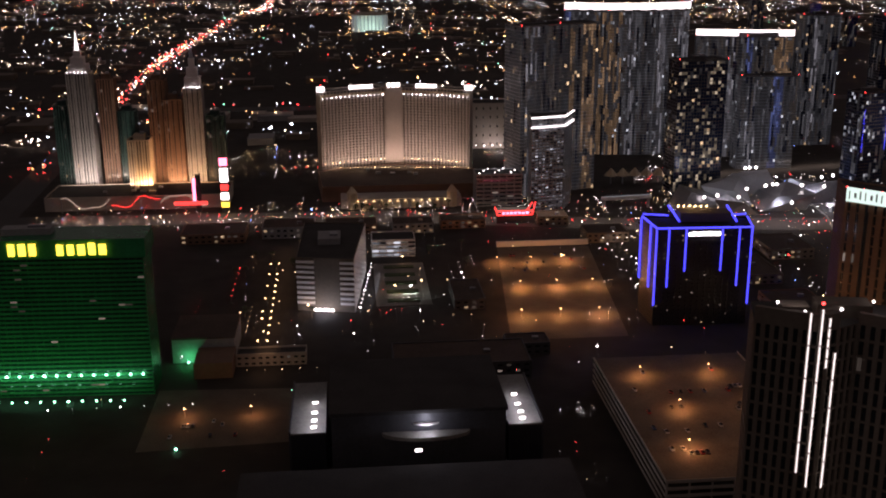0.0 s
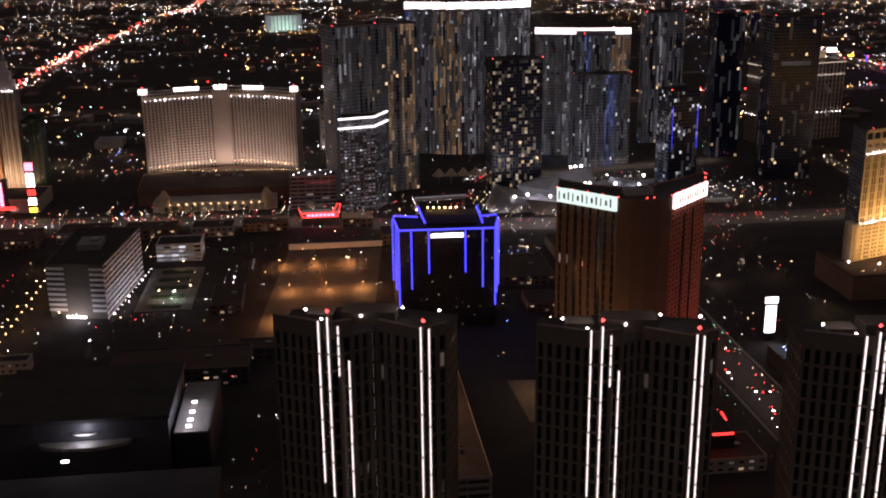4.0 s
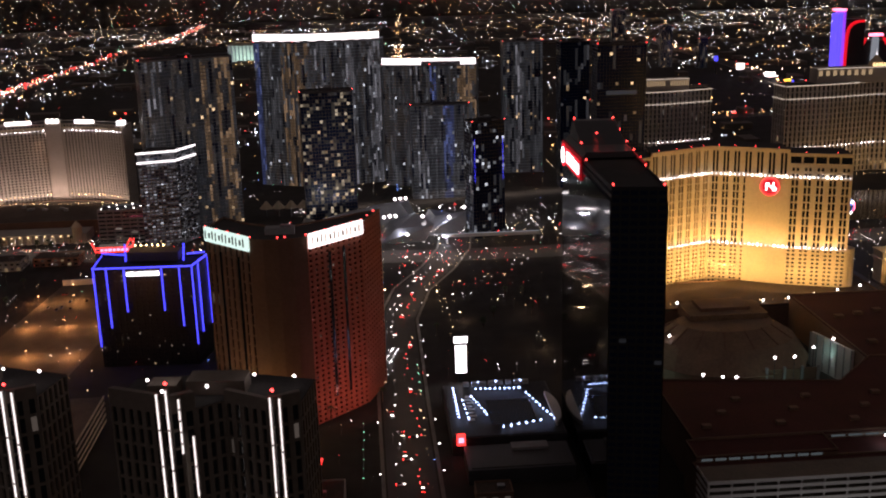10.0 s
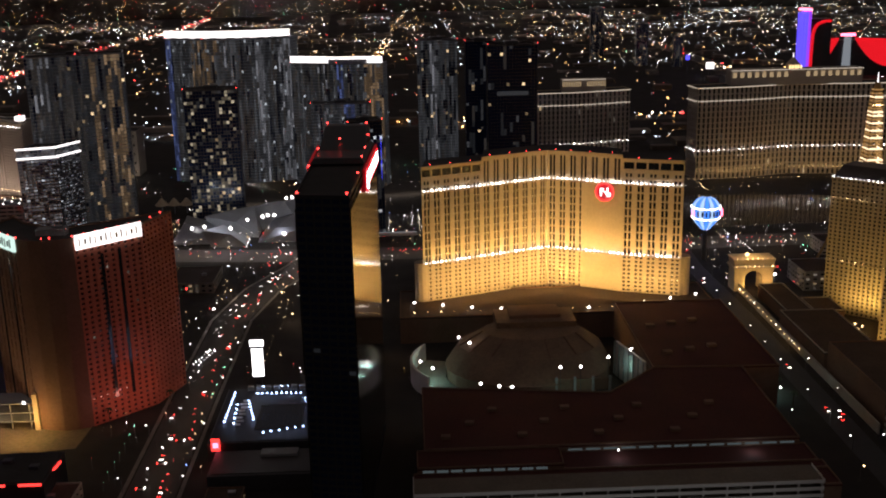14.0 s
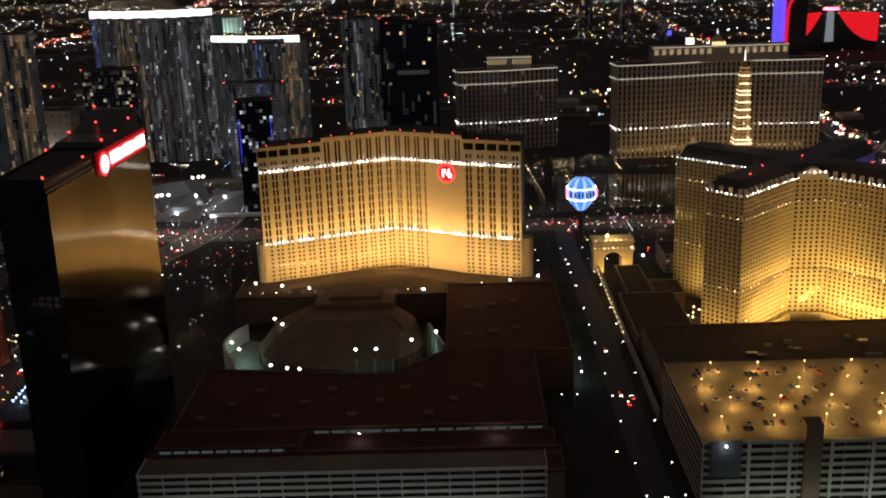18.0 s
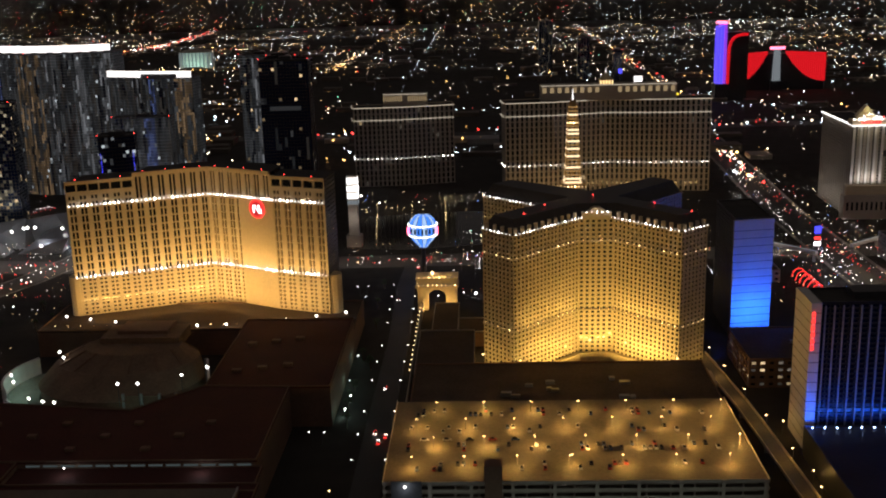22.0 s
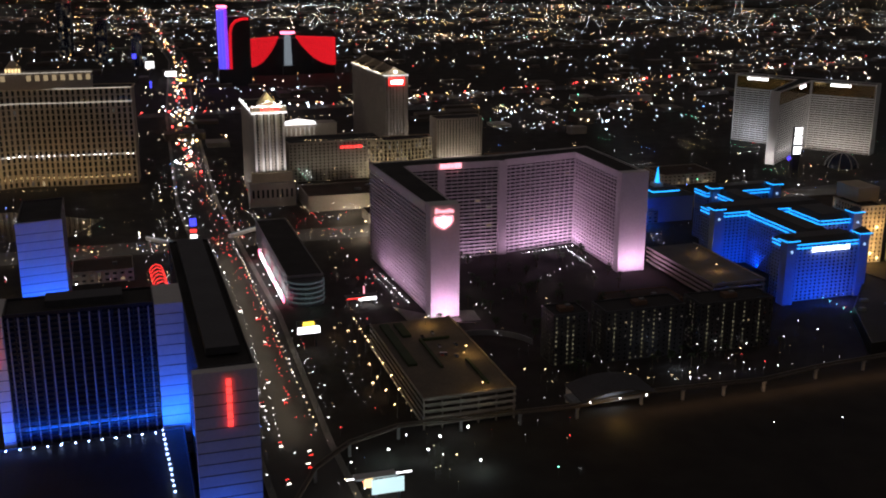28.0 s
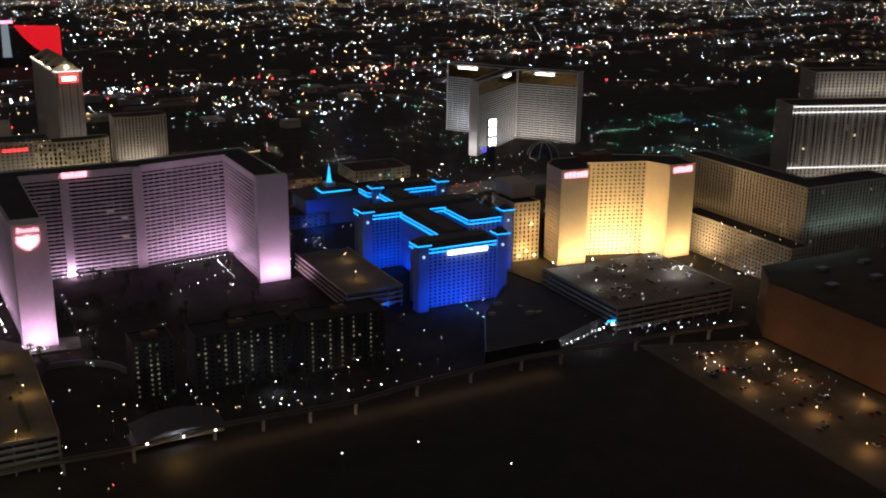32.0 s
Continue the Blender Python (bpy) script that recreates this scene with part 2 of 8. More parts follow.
def gem(x, y, z, r):
    """A lamp's small faceted globe."""
    v = [(x - r, y, z), (x + r, y, z), (x, y - r, z), (x, y + r, z), (x, y, z - r), (x, y, z + r)]
    return v, [(0, 2, 5), (2, 1, 5), (1, 3, 5), (3, 0, 5), (2, 0, 4), (1, 2, 4), (3, 1, 4), (0, 3, 4)]


def thing(name, x, y, z, label, category, group="", kind=""):
    ob = new(name)
    ob.location = (x * PLAN, y * PLAN, z * PLAN)
    ORIGIN[ob.name] = (x, y, z)
    return tagged(ob, label, category, group, kind)


def part(name, vf, material, parent, label="", kind=""):
    """One mesh, given in the world's metres, as a part of a thing or of a part."""
    o = ORIGIN[parent.name]
    data = bpy.data.meshes.new(name)
    data.from_pydata([((a - o[0]) * PLAN, (b - o[1]) * PLAN, (c - o[2]) * PLAN) for a, b, c in vf[0]], [], vf[1])
    data.materials.append(material)
    ob = new(name, data)
    ob.parent = parent
    ORIGIN[ob.name] = o
    return tagged(ob, label, kind=kind)


def whole(name, vf, material, label, category, kind="", group=""):
    """A thing of one mesh, given in the world's metres."""
    v = np.array(vf[0])
    o = (float(v[:, 0].mean()), float(v[:, 1].mean()), float(v[:, 2].min()))
    data = bpy.data.meshes.new(name)
    data.from_pydata([((a - o[0]) * PLAN, (b - o[1]) * PLAN, (c - o[2]) * PLAN) for a, b, c in vf[0]], [], vf[1])
    data.materials.append(material)
    ob = new(name, data)
    ob.location = Vector(o) * PLAN
    ORIGIN[ob.name] = o
    return tagged(ob, label, category, group, kind)


def inset(poly, d):
    """The plan moved inwards by d (outwards if negative)."""
    out, n = [], len(poly)
    for i in range(n):
        a, b, c = Vector(poly[i - 1]), Vector(poly[i]), Vector(poly[(i + 1) % n])
        u, w = (b - a).normalized(), (c - b).normalized()
        n1, n2 = Vector((-u.y, u.x)), Vector((-w.y, w.x))
        k = (n1 + n2) / max(0.25, 1 + n1.dot(n2))
        out.append((b.x + k.x * d, b.y + k.y * d))
    return out


def pierced(p0, p1, z0, z1, nx, nz, fw, fh, depth, pair=0.0):
    """A wall from p0 to p1 with nx by nz openings: its mesh, and the openings' panes as quads. pair: how far openings lean together two by two."""
    a, b = np.array([*p0, 0.0]), np.array([*p1, 0.0])
    along = (b - a) / nx
    unit = (b - a) / np.linalg.norm(b - a)
    inward = np.array([-unit[1], unit[0], 0.0]) * depth
    up = np.array([0, 0, (z1 - z0) / nz])
    t0, t1 = (1 - fh) / 2, (1 + fh) / 2
    start = a + np.array([0, 0, z0])
    verts = [tuple(start + along * i + up * k) for k in range(nz + 1) for i in range(nx + 1)]
    faces, panes = [], []
    for k in range(nz):
        for i in range(nx):
            lean = pair if i % 2 == 0 else -pair
            s0, s1 = (1 - fw) / 2 + lean, (1 + fw) / 2 + lean
            o = start + along * i + up * k
            inner = [o + along * s + up * t for s, t in ((s0, t0), (s1, t0), (s1, t1), (s0, t1))]
            deep = [p + inward for p in inner]
            n = len(verts)
            verts.extend(map(tuple, inner + deep))
            c = [k * (nx + 1) + i, k * (nx + 1) + i + 1, (k + 1) * (nx + 1) + i + 1, (k + 1) * (nx + 1) + i]
            for e in range(4):
                g = (e + 1) % 4
                faces.append((c[e], c[g], n + g, n + e))
                faces.append((n + e, n + g, n + 4 + g, n + 4 + e))
            panes.append([tuple(p) for p in deep])
    return (verts, faces), panes


def quads(panes):
    v, f = [], []
    for p in panes:
        f.append(tuple(range(len(v), len(v) + 4)))
        v.extend(p)
    return v, f


def face(parent, p0, p1, z0, z1, wall, bay=4.0, floor=3.3, fw=0.5, fh=0.5, depth=0.4, glass=None, lit=0.0, lit_mat=None, dim=0.0, dim_mat=None, streak=False, pieces=0, rng=None, nx=None, nz=None, pair=0.0, columns=()):
    """One side of a building: a pierced wall with dark and lit window panes; pieces: how many panes are objects of their own; columns: stretches of the side (from, to, share, material) whose rooms are mostly lit."""
    rng = rng or random.Random(int(p0[0] * 7 + p0[1] * 13 + z1))
    length = math.hypot(p1[0] - p0[0], p1[1] - p0[1])
    nx, nz = nx or max(1, round(length / bay)), nz or max(1, round((z1 - z0) / floor))
    shell, panes = pierced(p0, p1, z0, z1, nx, nz, fw, fh, depth, pair)
    w = part("wall", shell, wall, parent)
    dark, bright, faint = [], [], {}
    shades = dim_mat if isinstance(dim_mat, (list, tuple)) else [dim_mat or LIT_DIM]
    tone = [rng.randrange(len(shades)) for _ in range(nx)]
    blend = 0.45 if streak else 1.0
    weight = [0.75 + 0.6 * rng.random() if streak else 1.0 for _ in range(nx)]
    stretches = [(s0, s1, share, m, []) for s0, s1, share, m in columns]
    if streak:
        # panes joined in upright runs of some floors, as streaks of haze
        tall = []
        for i in range(nx):
            k = 0
            while k < nz:
                k2 = min(nz, k + rng.choice((1, 2, 2, 3, 5, 7)))
                for j in range(k, k2):
                    if rng.random() < lit:
                        bright.append(panes[j * nx + i])
                        k2 = j
                        break
                if k2 > k:
                    lo, hi = panes[k * nx + i], panes[(k2 - 1) * nx + i]
                    tall.append((i, [lo[0], lo[1], hi[2], hi[3]]))
                    k = k2 + (1 if k2 < nz and panes[k2 * nx + i] in bright[-1:] else 0)
                else:
                    k += 1
        lit = 0.0
        order = tall
    else:
        order = [(k % nx, p) for k, p in enumerate(panes)]
    for k, p in order:
        u = (k + 0.5) / nx
        mine = next((s for s in stretches if s[0] <= u < s[1] and rng.random() < s[2]), None)
        if mine:
            mine[4].append(p)
            continue
        r = rng.random() / max(0.05, weight[k])
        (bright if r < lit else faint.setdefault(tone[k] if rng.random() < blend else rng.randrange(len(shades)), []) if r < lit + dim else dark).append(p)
    if pieces and dark:
        rng.shuffle(dark)
        mine, dark = dark[:pieces], dark[pieces:]
        q = mine[0]
        mid = Vector(q[0]) / 2 + Vector(q[2]) / 2
        data = bpy.data.meshes.new("window")
        data.from_pydata([tuple((Vector(c) - mid) * PLAN) for c in q], [], [(0, 1, 2, 3)])
        data.materials.append(glass or GLASS)
        o = Vector(ORIGIN[parent.name])
        for q in mine:
            ob = new("window", data)
            ob.parent = w
            ob.location = (Vector(q[0]) / 2 + Vector(q[2]) / 2 - o) * PLAN
    for some, m, label in ((dark, glass or GLASS, ""), (bright, lit_mat or LIT_WARM, "lit windows"), *[(faint[k], shades[k], "faintly glowing panes: dim rooms and painted glass haze") for k in sorted(faint)], *[(s[4], s[3], "column of lit windows") for s in stretches]):
        if some:
            part("window_panes", quads(some), m, w, label, "stuff")
    return w


def tower(name, poly, z0, z1, wall, label, category="hotel", roof=None, sides=None, blank=(), parapet=1.2, group="", back_plain=True, **spec):
    """A building on a plan drawn anticlockwise. sides: overrides for single edges; blank: edges with no windows."""
    cx, cy = sum(p[0] for p in poly) / len(poly), sum(p[1] for p in poly) / len(poly)
    t = thing(name, cx, cy, z0, label, category, group)
    n = len(poly)
    for i in range(n):
        p0, p1 = poly[i], poly[(i + 1) % n]
        if i in blank:
            a, b = Vector((*p0, 0)), Vector((*p1, 0))
            part("wall", ([(*p0, z0), (*p1, z0), (*p1, z1), (*p0, z1)], [(0, 1, 2, 3)]), wall, t)
        else:
            own = {**spec, **(sides or {}).get(i, {})}
            if p0[0] - p1[0] > 0.4 * math.hypot(p1[0] - p0[0], p1[1] - p0[1]):
                own.update(lit=0.0, dim=0.0, pieces=0, columns=())
            face(t, p0, p1, z0, z1, own.pop("skin", wall), **own)
    part("roof", prism(inset(poly, 0.02), z1 - 0.6, z1), roof or ROOF, t)
    if parapet:
        inner = inset(poly, 0.6)
        part("parapet", rim(poly, inner, z1 + 0.004, z1 + parapet), wall, t)
    return t


def along(a, b, s, out=0.6):
    d = Vector((b[0] - a[0], b[1] - a[1])).normalized()
    return (a[0] + (b[0] - a[0]) * s + d.y * out, a[1] + (b[1] - a[1]) * s - d.x * out)


def rim(outer, inner, z0, z1):
    """A closed upstand between two plans of as many corners."""
    n = len(outer)
    v = [(x, y, z) for z in (z0, z1) for x, y in outer] + [(x, y, z) for z in (z0, z1) for x, y in inner]
    f = []
    for i in range(n):
        k = (i + 1) % n
        f += [(i, k, n + k, n + i), (2 * n + k, 2 * n + i, 3 * n + i, 3 * n + k), (n + i, n + k, 3 * n + k, 3 * n + i), (k, i, 2 * n + i, 2 * n + k)]
    return v, f


def bulbs(parent, p0, p1, z, count, size, material, out=0.5, z_end=None, name="light_string"):
    """A row of lamps along a wall."""
    a, b = Vector((*p0, z)), Vector((*p1, z if z_end is None else z_end))
    d = (b - a).normalized()
    normal = Vector((d.y, -d.x, 0)).normalized() * out
    some = [gem(*(a + (b - a) * ((i + 0.5) / count) + normal), size) for i in range(count)]
    return part(name, join(*some), material, parent, kind="stuff")


def strip(parent, a, b, w, material, label="", name="light_tube"):
    return part(name, beam(a, b, w), material, parent, label)


def lane_lights(x0, y0, x1, y1, z, wide, watts, colour):
    """The lamps of one stretch of street together: a long lamp over it, shining down."""
    data = bpy.data.lights.new("lane_lights", "AREA")
    data.shape, data.size, data.size_y = "RECTANGLE", math.hypot(x1 - x0, y1 - y0) * PLAN, wide
    data.energy, data.color = watts, colour
    ob = new("lane_lights", data)
    ob.matrix_world = pose((x0 + x1) / 2 * PLAN, (y0 + y1) / 2 * PLAN, z, 0, 0, math.degrees(math.atan2(y1 - y0, x1 - x0)))
    return ob


def plant_room(parent, x, y, z, w, d, h, material=None):
    """Machinery on a roof: a housing with a smaller unit on it."""
    p = part("plant_room", cube(x, y, z, w, d, h), material or GREYWALL, parent)
    part("fan_unit", cube(x + w * 0.2, y, z + h, w * 0.35, d * 0.4, h * 0.35), STEEL, p)


def podium(name, poly, h, wall, label, roof=None, units=6, category="podium", seed=1):
    """A low flat-roofed hall: walls, roof, upstand and machinery on it."""
    cx, cy = sum(p[0] for p in poly) / len(poly), sum(p[1] for p in poly) / len(poly)
    t = thing(name, cx, cy, 0, label, category)
    for i in range(len(poly)):
        a, b = poly[i], poly[(i + 1) % len(poly)]
        n_i = inset(poly, 0.8)
        part("wall", prism([a, b, n_i[(i + 1) % len(poly)], n_i[i]], 0, h + 0.9), wall, t)
    part("roof", prism(inset(poly, 0.81), h - 1, h), roof or ROOF, t)
    r = random.Random(seed + int(cx))
    for k in range(units):
        u, v = r.uniform(0.2, 0.8), r.uniform(0.2, 0.8)
        x = cx + (min(p[0] for p in poly) * (1 - u) + max(p[0] for p in poly) * u - cx) * 0.75
        y = cy + (min(p[1] for p in poly) * (1 - v) + max(p[1] for p in poly) * v - cy) * 0.6
        part("roof_unit", cube(x, y, h + 0.01, r.uniform(3, 7), r.uniform(2, 4), r.uniform(1.4, 2.6)), STEEL if k % 2 else GREYWALL, t)
    return t


def sign_bars(parent, p0, p1, z0, z1, count, material, out=0.8, deep=0.5, label="", rng=None, gap=0.3):
    """A lit sign whose marks stand as plain blocks side by side, before the wall from p0 to p1."""
    rng = rng or random.Random(count * 31 + int(z0))
    a, b = Vector((*p0, 0)), Vector((*p1, 0))
    d = (b - a) / count
    normal = Vector((d.y, -d.x, 0)).normalized()
    for i in range(count):
        c = a + d * (i + 0.5) + normal * out
        u = d.normalized() * (d.length * (1 - gap) / 2 * rng.uniform(0.8, 1.0))
        q = [c - u, c + u, c + u - normal * deep, c - u - normal * deep]
        part("sign_block", prism([(v.x, v.y) for v in q], z0, z1 - rng.choice((0, 0, 0.12)) * (z1 - z0)), material, parent, label)


MIRROR = surface("mirror_curtain_glass", (0.075, 0.066, 0.054), 0.09, metal=1.0, amount=0.1, bump=0.02)

MIRROR_DARK = surface("smoked_mirror_glass", (0.08, 0.08, 0.085), 0.05, metal=1.0, amount=0.1, bump=0.02)

# ---- ground, roads, water ----
def sheet(name, poly, z, material, label, category, kind="structure", thick=0.0):
    if thick:
        return whole(name, prism(poly, z, z + thick), material, label, category, kind)
    return whole(name, ([(x, y, z) for x, y in poly], [tuple(range(len(poly)))]), material, label, category, kind)


def rect(x0, y0, x1, y1):
    return [(x0, y0), (x1, y0), (x1, y1), (x0, y1)]


def strip_poly(pts, half):
    """A band's plan along a line of points."""
    left, right = [], []
    for i, p in enumerate(pts):
        a, b = Vector(pts[max(0, i - 1)]), Vector(pts[min(len(pts) - 1, i + 1)])
        d = (b - a).normalized()
        n = Vector((-d.y, d.x)) * half
        left.append((p[0] + n.x, p[1] + n.y))
        right.append((p[0] - n.x, p[1] - n.y))
    return right + left[::-1]


sheet("ground", rect(-9000, -4000, 12000, 9000), 0.0, DESERT, "dark desert city ground at night", "ground")

CURVED_ROAD = [(432, 300), (437, 500), (436, 640), (437, 800), (452, 880), (480, 945), (500, 1010), (520, 1180)]
SIDE_ROAD = [(846, 300), (845, 520), (845, 640), (846, 760), (842, 905), (846, 1000)]
CROSS_ROAD = [(1258, 250), (1252, 550), (1258, 780), (1254, 960), (1250, 1160), (1256, 1320), (1275, 1800), (1330, 2620), (1325, 4800)]
BOULEVARD = [(-700, 1085), (-190, 1075), (50, 1062), (260, 1010), (480, 985), (700, 985), (860, 990), (1100, 1000), (1250, 1000), (1480, 1000), (1800, 1010), (2300, 1040), (3200, 1160)]
SOUTH_ROAD = [(-330, 500), (-380, 1500), (-412, 2400), (-391, 2851), (-353, 3762), (-290, 4052), (-300, 4900)]
FAR_ROAD = [(500, 2900), (521, 3320), (545, 4200), (574, 5000)]
HIGHWAY = [(-2500, 1780), (0, 1770), (900, 1780), (1600, 1830), (2300, 2000), (3300, 2300), (5200, 2700)]
for nm, line, half, z in (("road_1", CURVED_ROAD, 14, 0.02), ("road_2", SIDE_ROAD, 8.5, 0.024), ("road_3", CROSS_ROAD, 19, 0.028), ("road_4", BOULEVARD, 22, 0.032), ("road_5", SOUTH_ROAD, 18, 0.04), ("road_6", HIGHWAY, 22, 0.044)):
    sheet(nm, strip_poly(line, half), z, ASPHALT, "dark asphalt street with many lanes at night", "road")
    for side in (-1, 1):
        off = []
        for i, p in enumerate(line):
            a, b = Vector(line[max(0, i - 1)]), Vector(line[min(len(line) - 1, i + 1)])
            d = (b - a).normalized()
            off.append((p[0] - d.y * side * (half + 2.2), p[1] + d.x * side * (half + 2.2)))
        if half < 21 and nm not in ("road_2", "road_5", "road_6"):
            sheet("pavement", strip_poly(off, 1.1 if nm == "road_1" else 2.0), 0.001 + (0.0007 * half), PAVING, "grey concrete pavement beside the street", "pavement", thick=0.16)


for x0, y0, x1, y1, w in ((-300, 1080, 50, 1062, 9000), (60, 1060, 260, 1010, 7200), (260, 1008, 500, 985, 9600), (500, 985, 860, 990, 7800), (860, 990, 1240, 1000, 6600), (1260, 1000, 1600, 1004, 8400), (1600, 1006, 2000, 1020, 6000)):
    lane_lights(x0, y0, x1, y1, 11, 30, w, (1.0, 0.80, 0.58))
for x0, y0, x1, y1, w, c in ((437, 520, 437, 800, 1400, (1.0, 0.72, 0.42)), (440, 810, 500, 1000, 2600, (1.0, 0.72, 0.42)), (1254, 560, 1256, 960, 9500, (1.0, 0.78, 0.50)), (844, 560, 838, 880, 160, (1.0, 0.74, 0.5)), (-60, 650, -60, 960, 2400, (1.0, 0.6, 0.3)), (360, 1200, 660, 1260, 12000, (1.0, 0.86, 0.7))):
    lane_lights(x0, y0, x1, y1, 10, 12, w, c)


# ---- green hotel, arena and offices at the start ----
green = tower("green_hotel", [(-330, 648), (-128, 640), (-128, 668), (-330, 676)], 0, 92, TEALGLASS, "green floodlit slab hotel with banded glass and a yellow roof sign", "hotel", bay=4.4, floor=3.0, fw=0.94, fh=0.45, depth=0.5, dim=0.02)
part("crown_band", prism([(-330.5, 646.5), (-126, 638.5), (-126, 669), (-330.5, 677)], 92.1, 104), TEALGLASS, green)
sign_bars(green, (-209, 641.7), (-190, 641.0), 94.5, 102, 3, NEON_YELLOW, 1.6, label="yellow lit sign block")
sign_bars(green, (-180, 640.6), (-148, 639.4), 94.5, 102, 5, NEON_YELLOW, 1.6, label="yellow lit sign block")
bulbs(green, (-330, 648), (-130, 640), 15, 26, 1.1, BULB_GREEN, 2)
bulbs(green, (-330, 646), (-140, 638), 2, 22, 0.9, BULB_GREEN, 10)
plant_room(green, -200, 658, 104, 30, 10, 4)
plant_room(green, -260, 660, 104, 14, 8, 4)

arena = thing("arena_hall", 33, 520, 0, "dark low arena hall with two floodlit entrance courts", "arena")
part("hall", prism(rect(-14, 524, 80.5, 596), 0, 34), DARKWALL, arena)
part("roof", prism(rect(-15, 523, 81.5, 597), 34.01, 36), ROOF, arena)
part("front_hall", prism(rect(-60, 430, 110, 496), 0, 18), ROOF, arena)
for x0, x1, xl in ((-36, -17.2, -23.5), (82.6, 101, 90.5)):
    part("court_base", prism(rect(x0, 526, x1, 593), 0, 23), BLACKWALL, arena)
    part("court_floor", prism(rect(x0, 526, x1, 593), 23.01, 24), PAVING, arena)
    xo = x0 - 1.05 if x0 < 0 else x1 + 0.05
    part("court_kerb", prism(rect(xo, 526, xo + 1, 593), 0, 25.2), DARKWALL, arena)
    for y in (524, 532, 542, 555):
        part("court_lamp", beam((xl - 1.4, y + 4, 26.4), (xl + 1.4, y + 4.4, 26.4), 1.0), BULB, arena, "bright white floodlight")
        bulb("court_floodlight", xl, y + 4, 29, 1000, COOL, 1.0)
part("front_apron", prism(oval(37, 523, 24, 9, 16, 180, 360), 22, 24), PAVING, arena, "curved forecourt apron under the entrance lamp")
part("canopy", prism(oval(37, 523.5, 7, 3, 10, 180, 360), 28, 28.6), WHITEWALL, arena, "small curved entrance canopy")
part("entrance_lamp", beam((29.6, 500.3, 24), (33.2, 500.3, 24), 1.0), BULB, arena, "white entrance lamp")
bulb("canopy_floodlight", 37, 517, 29, 2200, COOL, 1.0)

of_poly = [(-43, 788), (1, 778), (12, 884), (-40, 890)]
office = tower("striped_office_block", of_poly, 0, 42, TAUPE, "dark-roofed office block with pale balcony bands and a bright entrance", "office", bay=12, floor=4.2, fw=0.97, fh=0.5, depth=0.6, dim=0.06, blank=(0,), sides={1: dict(skin=WHITEWALL)})
for k in range(9):
    for u0, u1 in ((0.0, 0.31), (0.76, 1.0)):
        a, b = of_poly[0], of_poly[1]
        part("balcony_band", prism([along(a, b, u0, 1.1), along(a, b, u1, 1.1), along(a, b, u1, 0.03), along(a, b, u0, 0.03)], 6 + k * 4.1, 7.9 + k * 4.1), WHITEWALL, office)
for k in range(5):
    part("entrance_lamp", gem(-29 + k * 3.2, 781.6 - k * 0.7, 2.2, 1.5), BULB, office, "bright white entrance lamp")
bulb("entrance_floodlight", -22, 772, 5, 1500, COOL, 0.8)
for k in range(12):
    u = (k + 0.5) / 12
    part("path_lamp", gem(4.5 + 13 * u, 778 + 122 * u, 2.4, 0.5 if k % 4 else 1.0), BULB, office, "white path lamp")
flood("office_wall_lights", (1, 778), (12, 884), 1, 14, 2, 2600, COOL, 20)
flood("office_wall_lights", (-43, 788), (1, 778), 1, 12, 2, 1100, COOL, 20)
plant_room(office, -18, 835, 42, 18, 24, 5)
office2 = tower("green_lit_office", rect(18, 921, 57, 950), 0, 15, WHITEWALL, "low office lit pale green inside", "office", bay=6, floor=4.2, fw=0.9, fh=0.6, lit=0.6, lit_mat=LIT_COOL, dim=0.3)
part("court", prism(rect(18, 790, 62, 900), 0.05, 0.4), PAVING, office2, "green-lit court with planted beds")
for i in range(5):
    part("planter", cube(40, 800 + i * 22, 0.45, 26, 7, 1.0), LEAF, office2)

# ---- cluster of skyscraper replicas ----
TEALDARK = surface("dark_teal_glass", (0.03, 0.07, 0.065), 0.35, amount=0.3)
REPLICAS = [("empire_tower", -289, 1195, 24, 136, GREYWALL, 0), ("brown_tower", -262, 1200, 18, 128, BROWNWALL, 1), ("green_glass_tower", -311, 1200, 18, 100, TEALDARK, 2), ("dark_green_tower", -244, 1205, 20, 92, TEALDARK, 2), ("gold_stepped_tower", -228, 1182, 24, 64, CREAM, 1), ("tall_brown_tower", -208, 1200, 20, 126, BROWNWALL, 1), ("bronze_tower", -190, 1190, 20, 106, BROWNWALL, 1), ("art_deco_tower", -168, 1192, 20, 118, GREYWALL, 0), ("slate_tower", -147, 1200, 20, 86, TEALDARK, 2)]
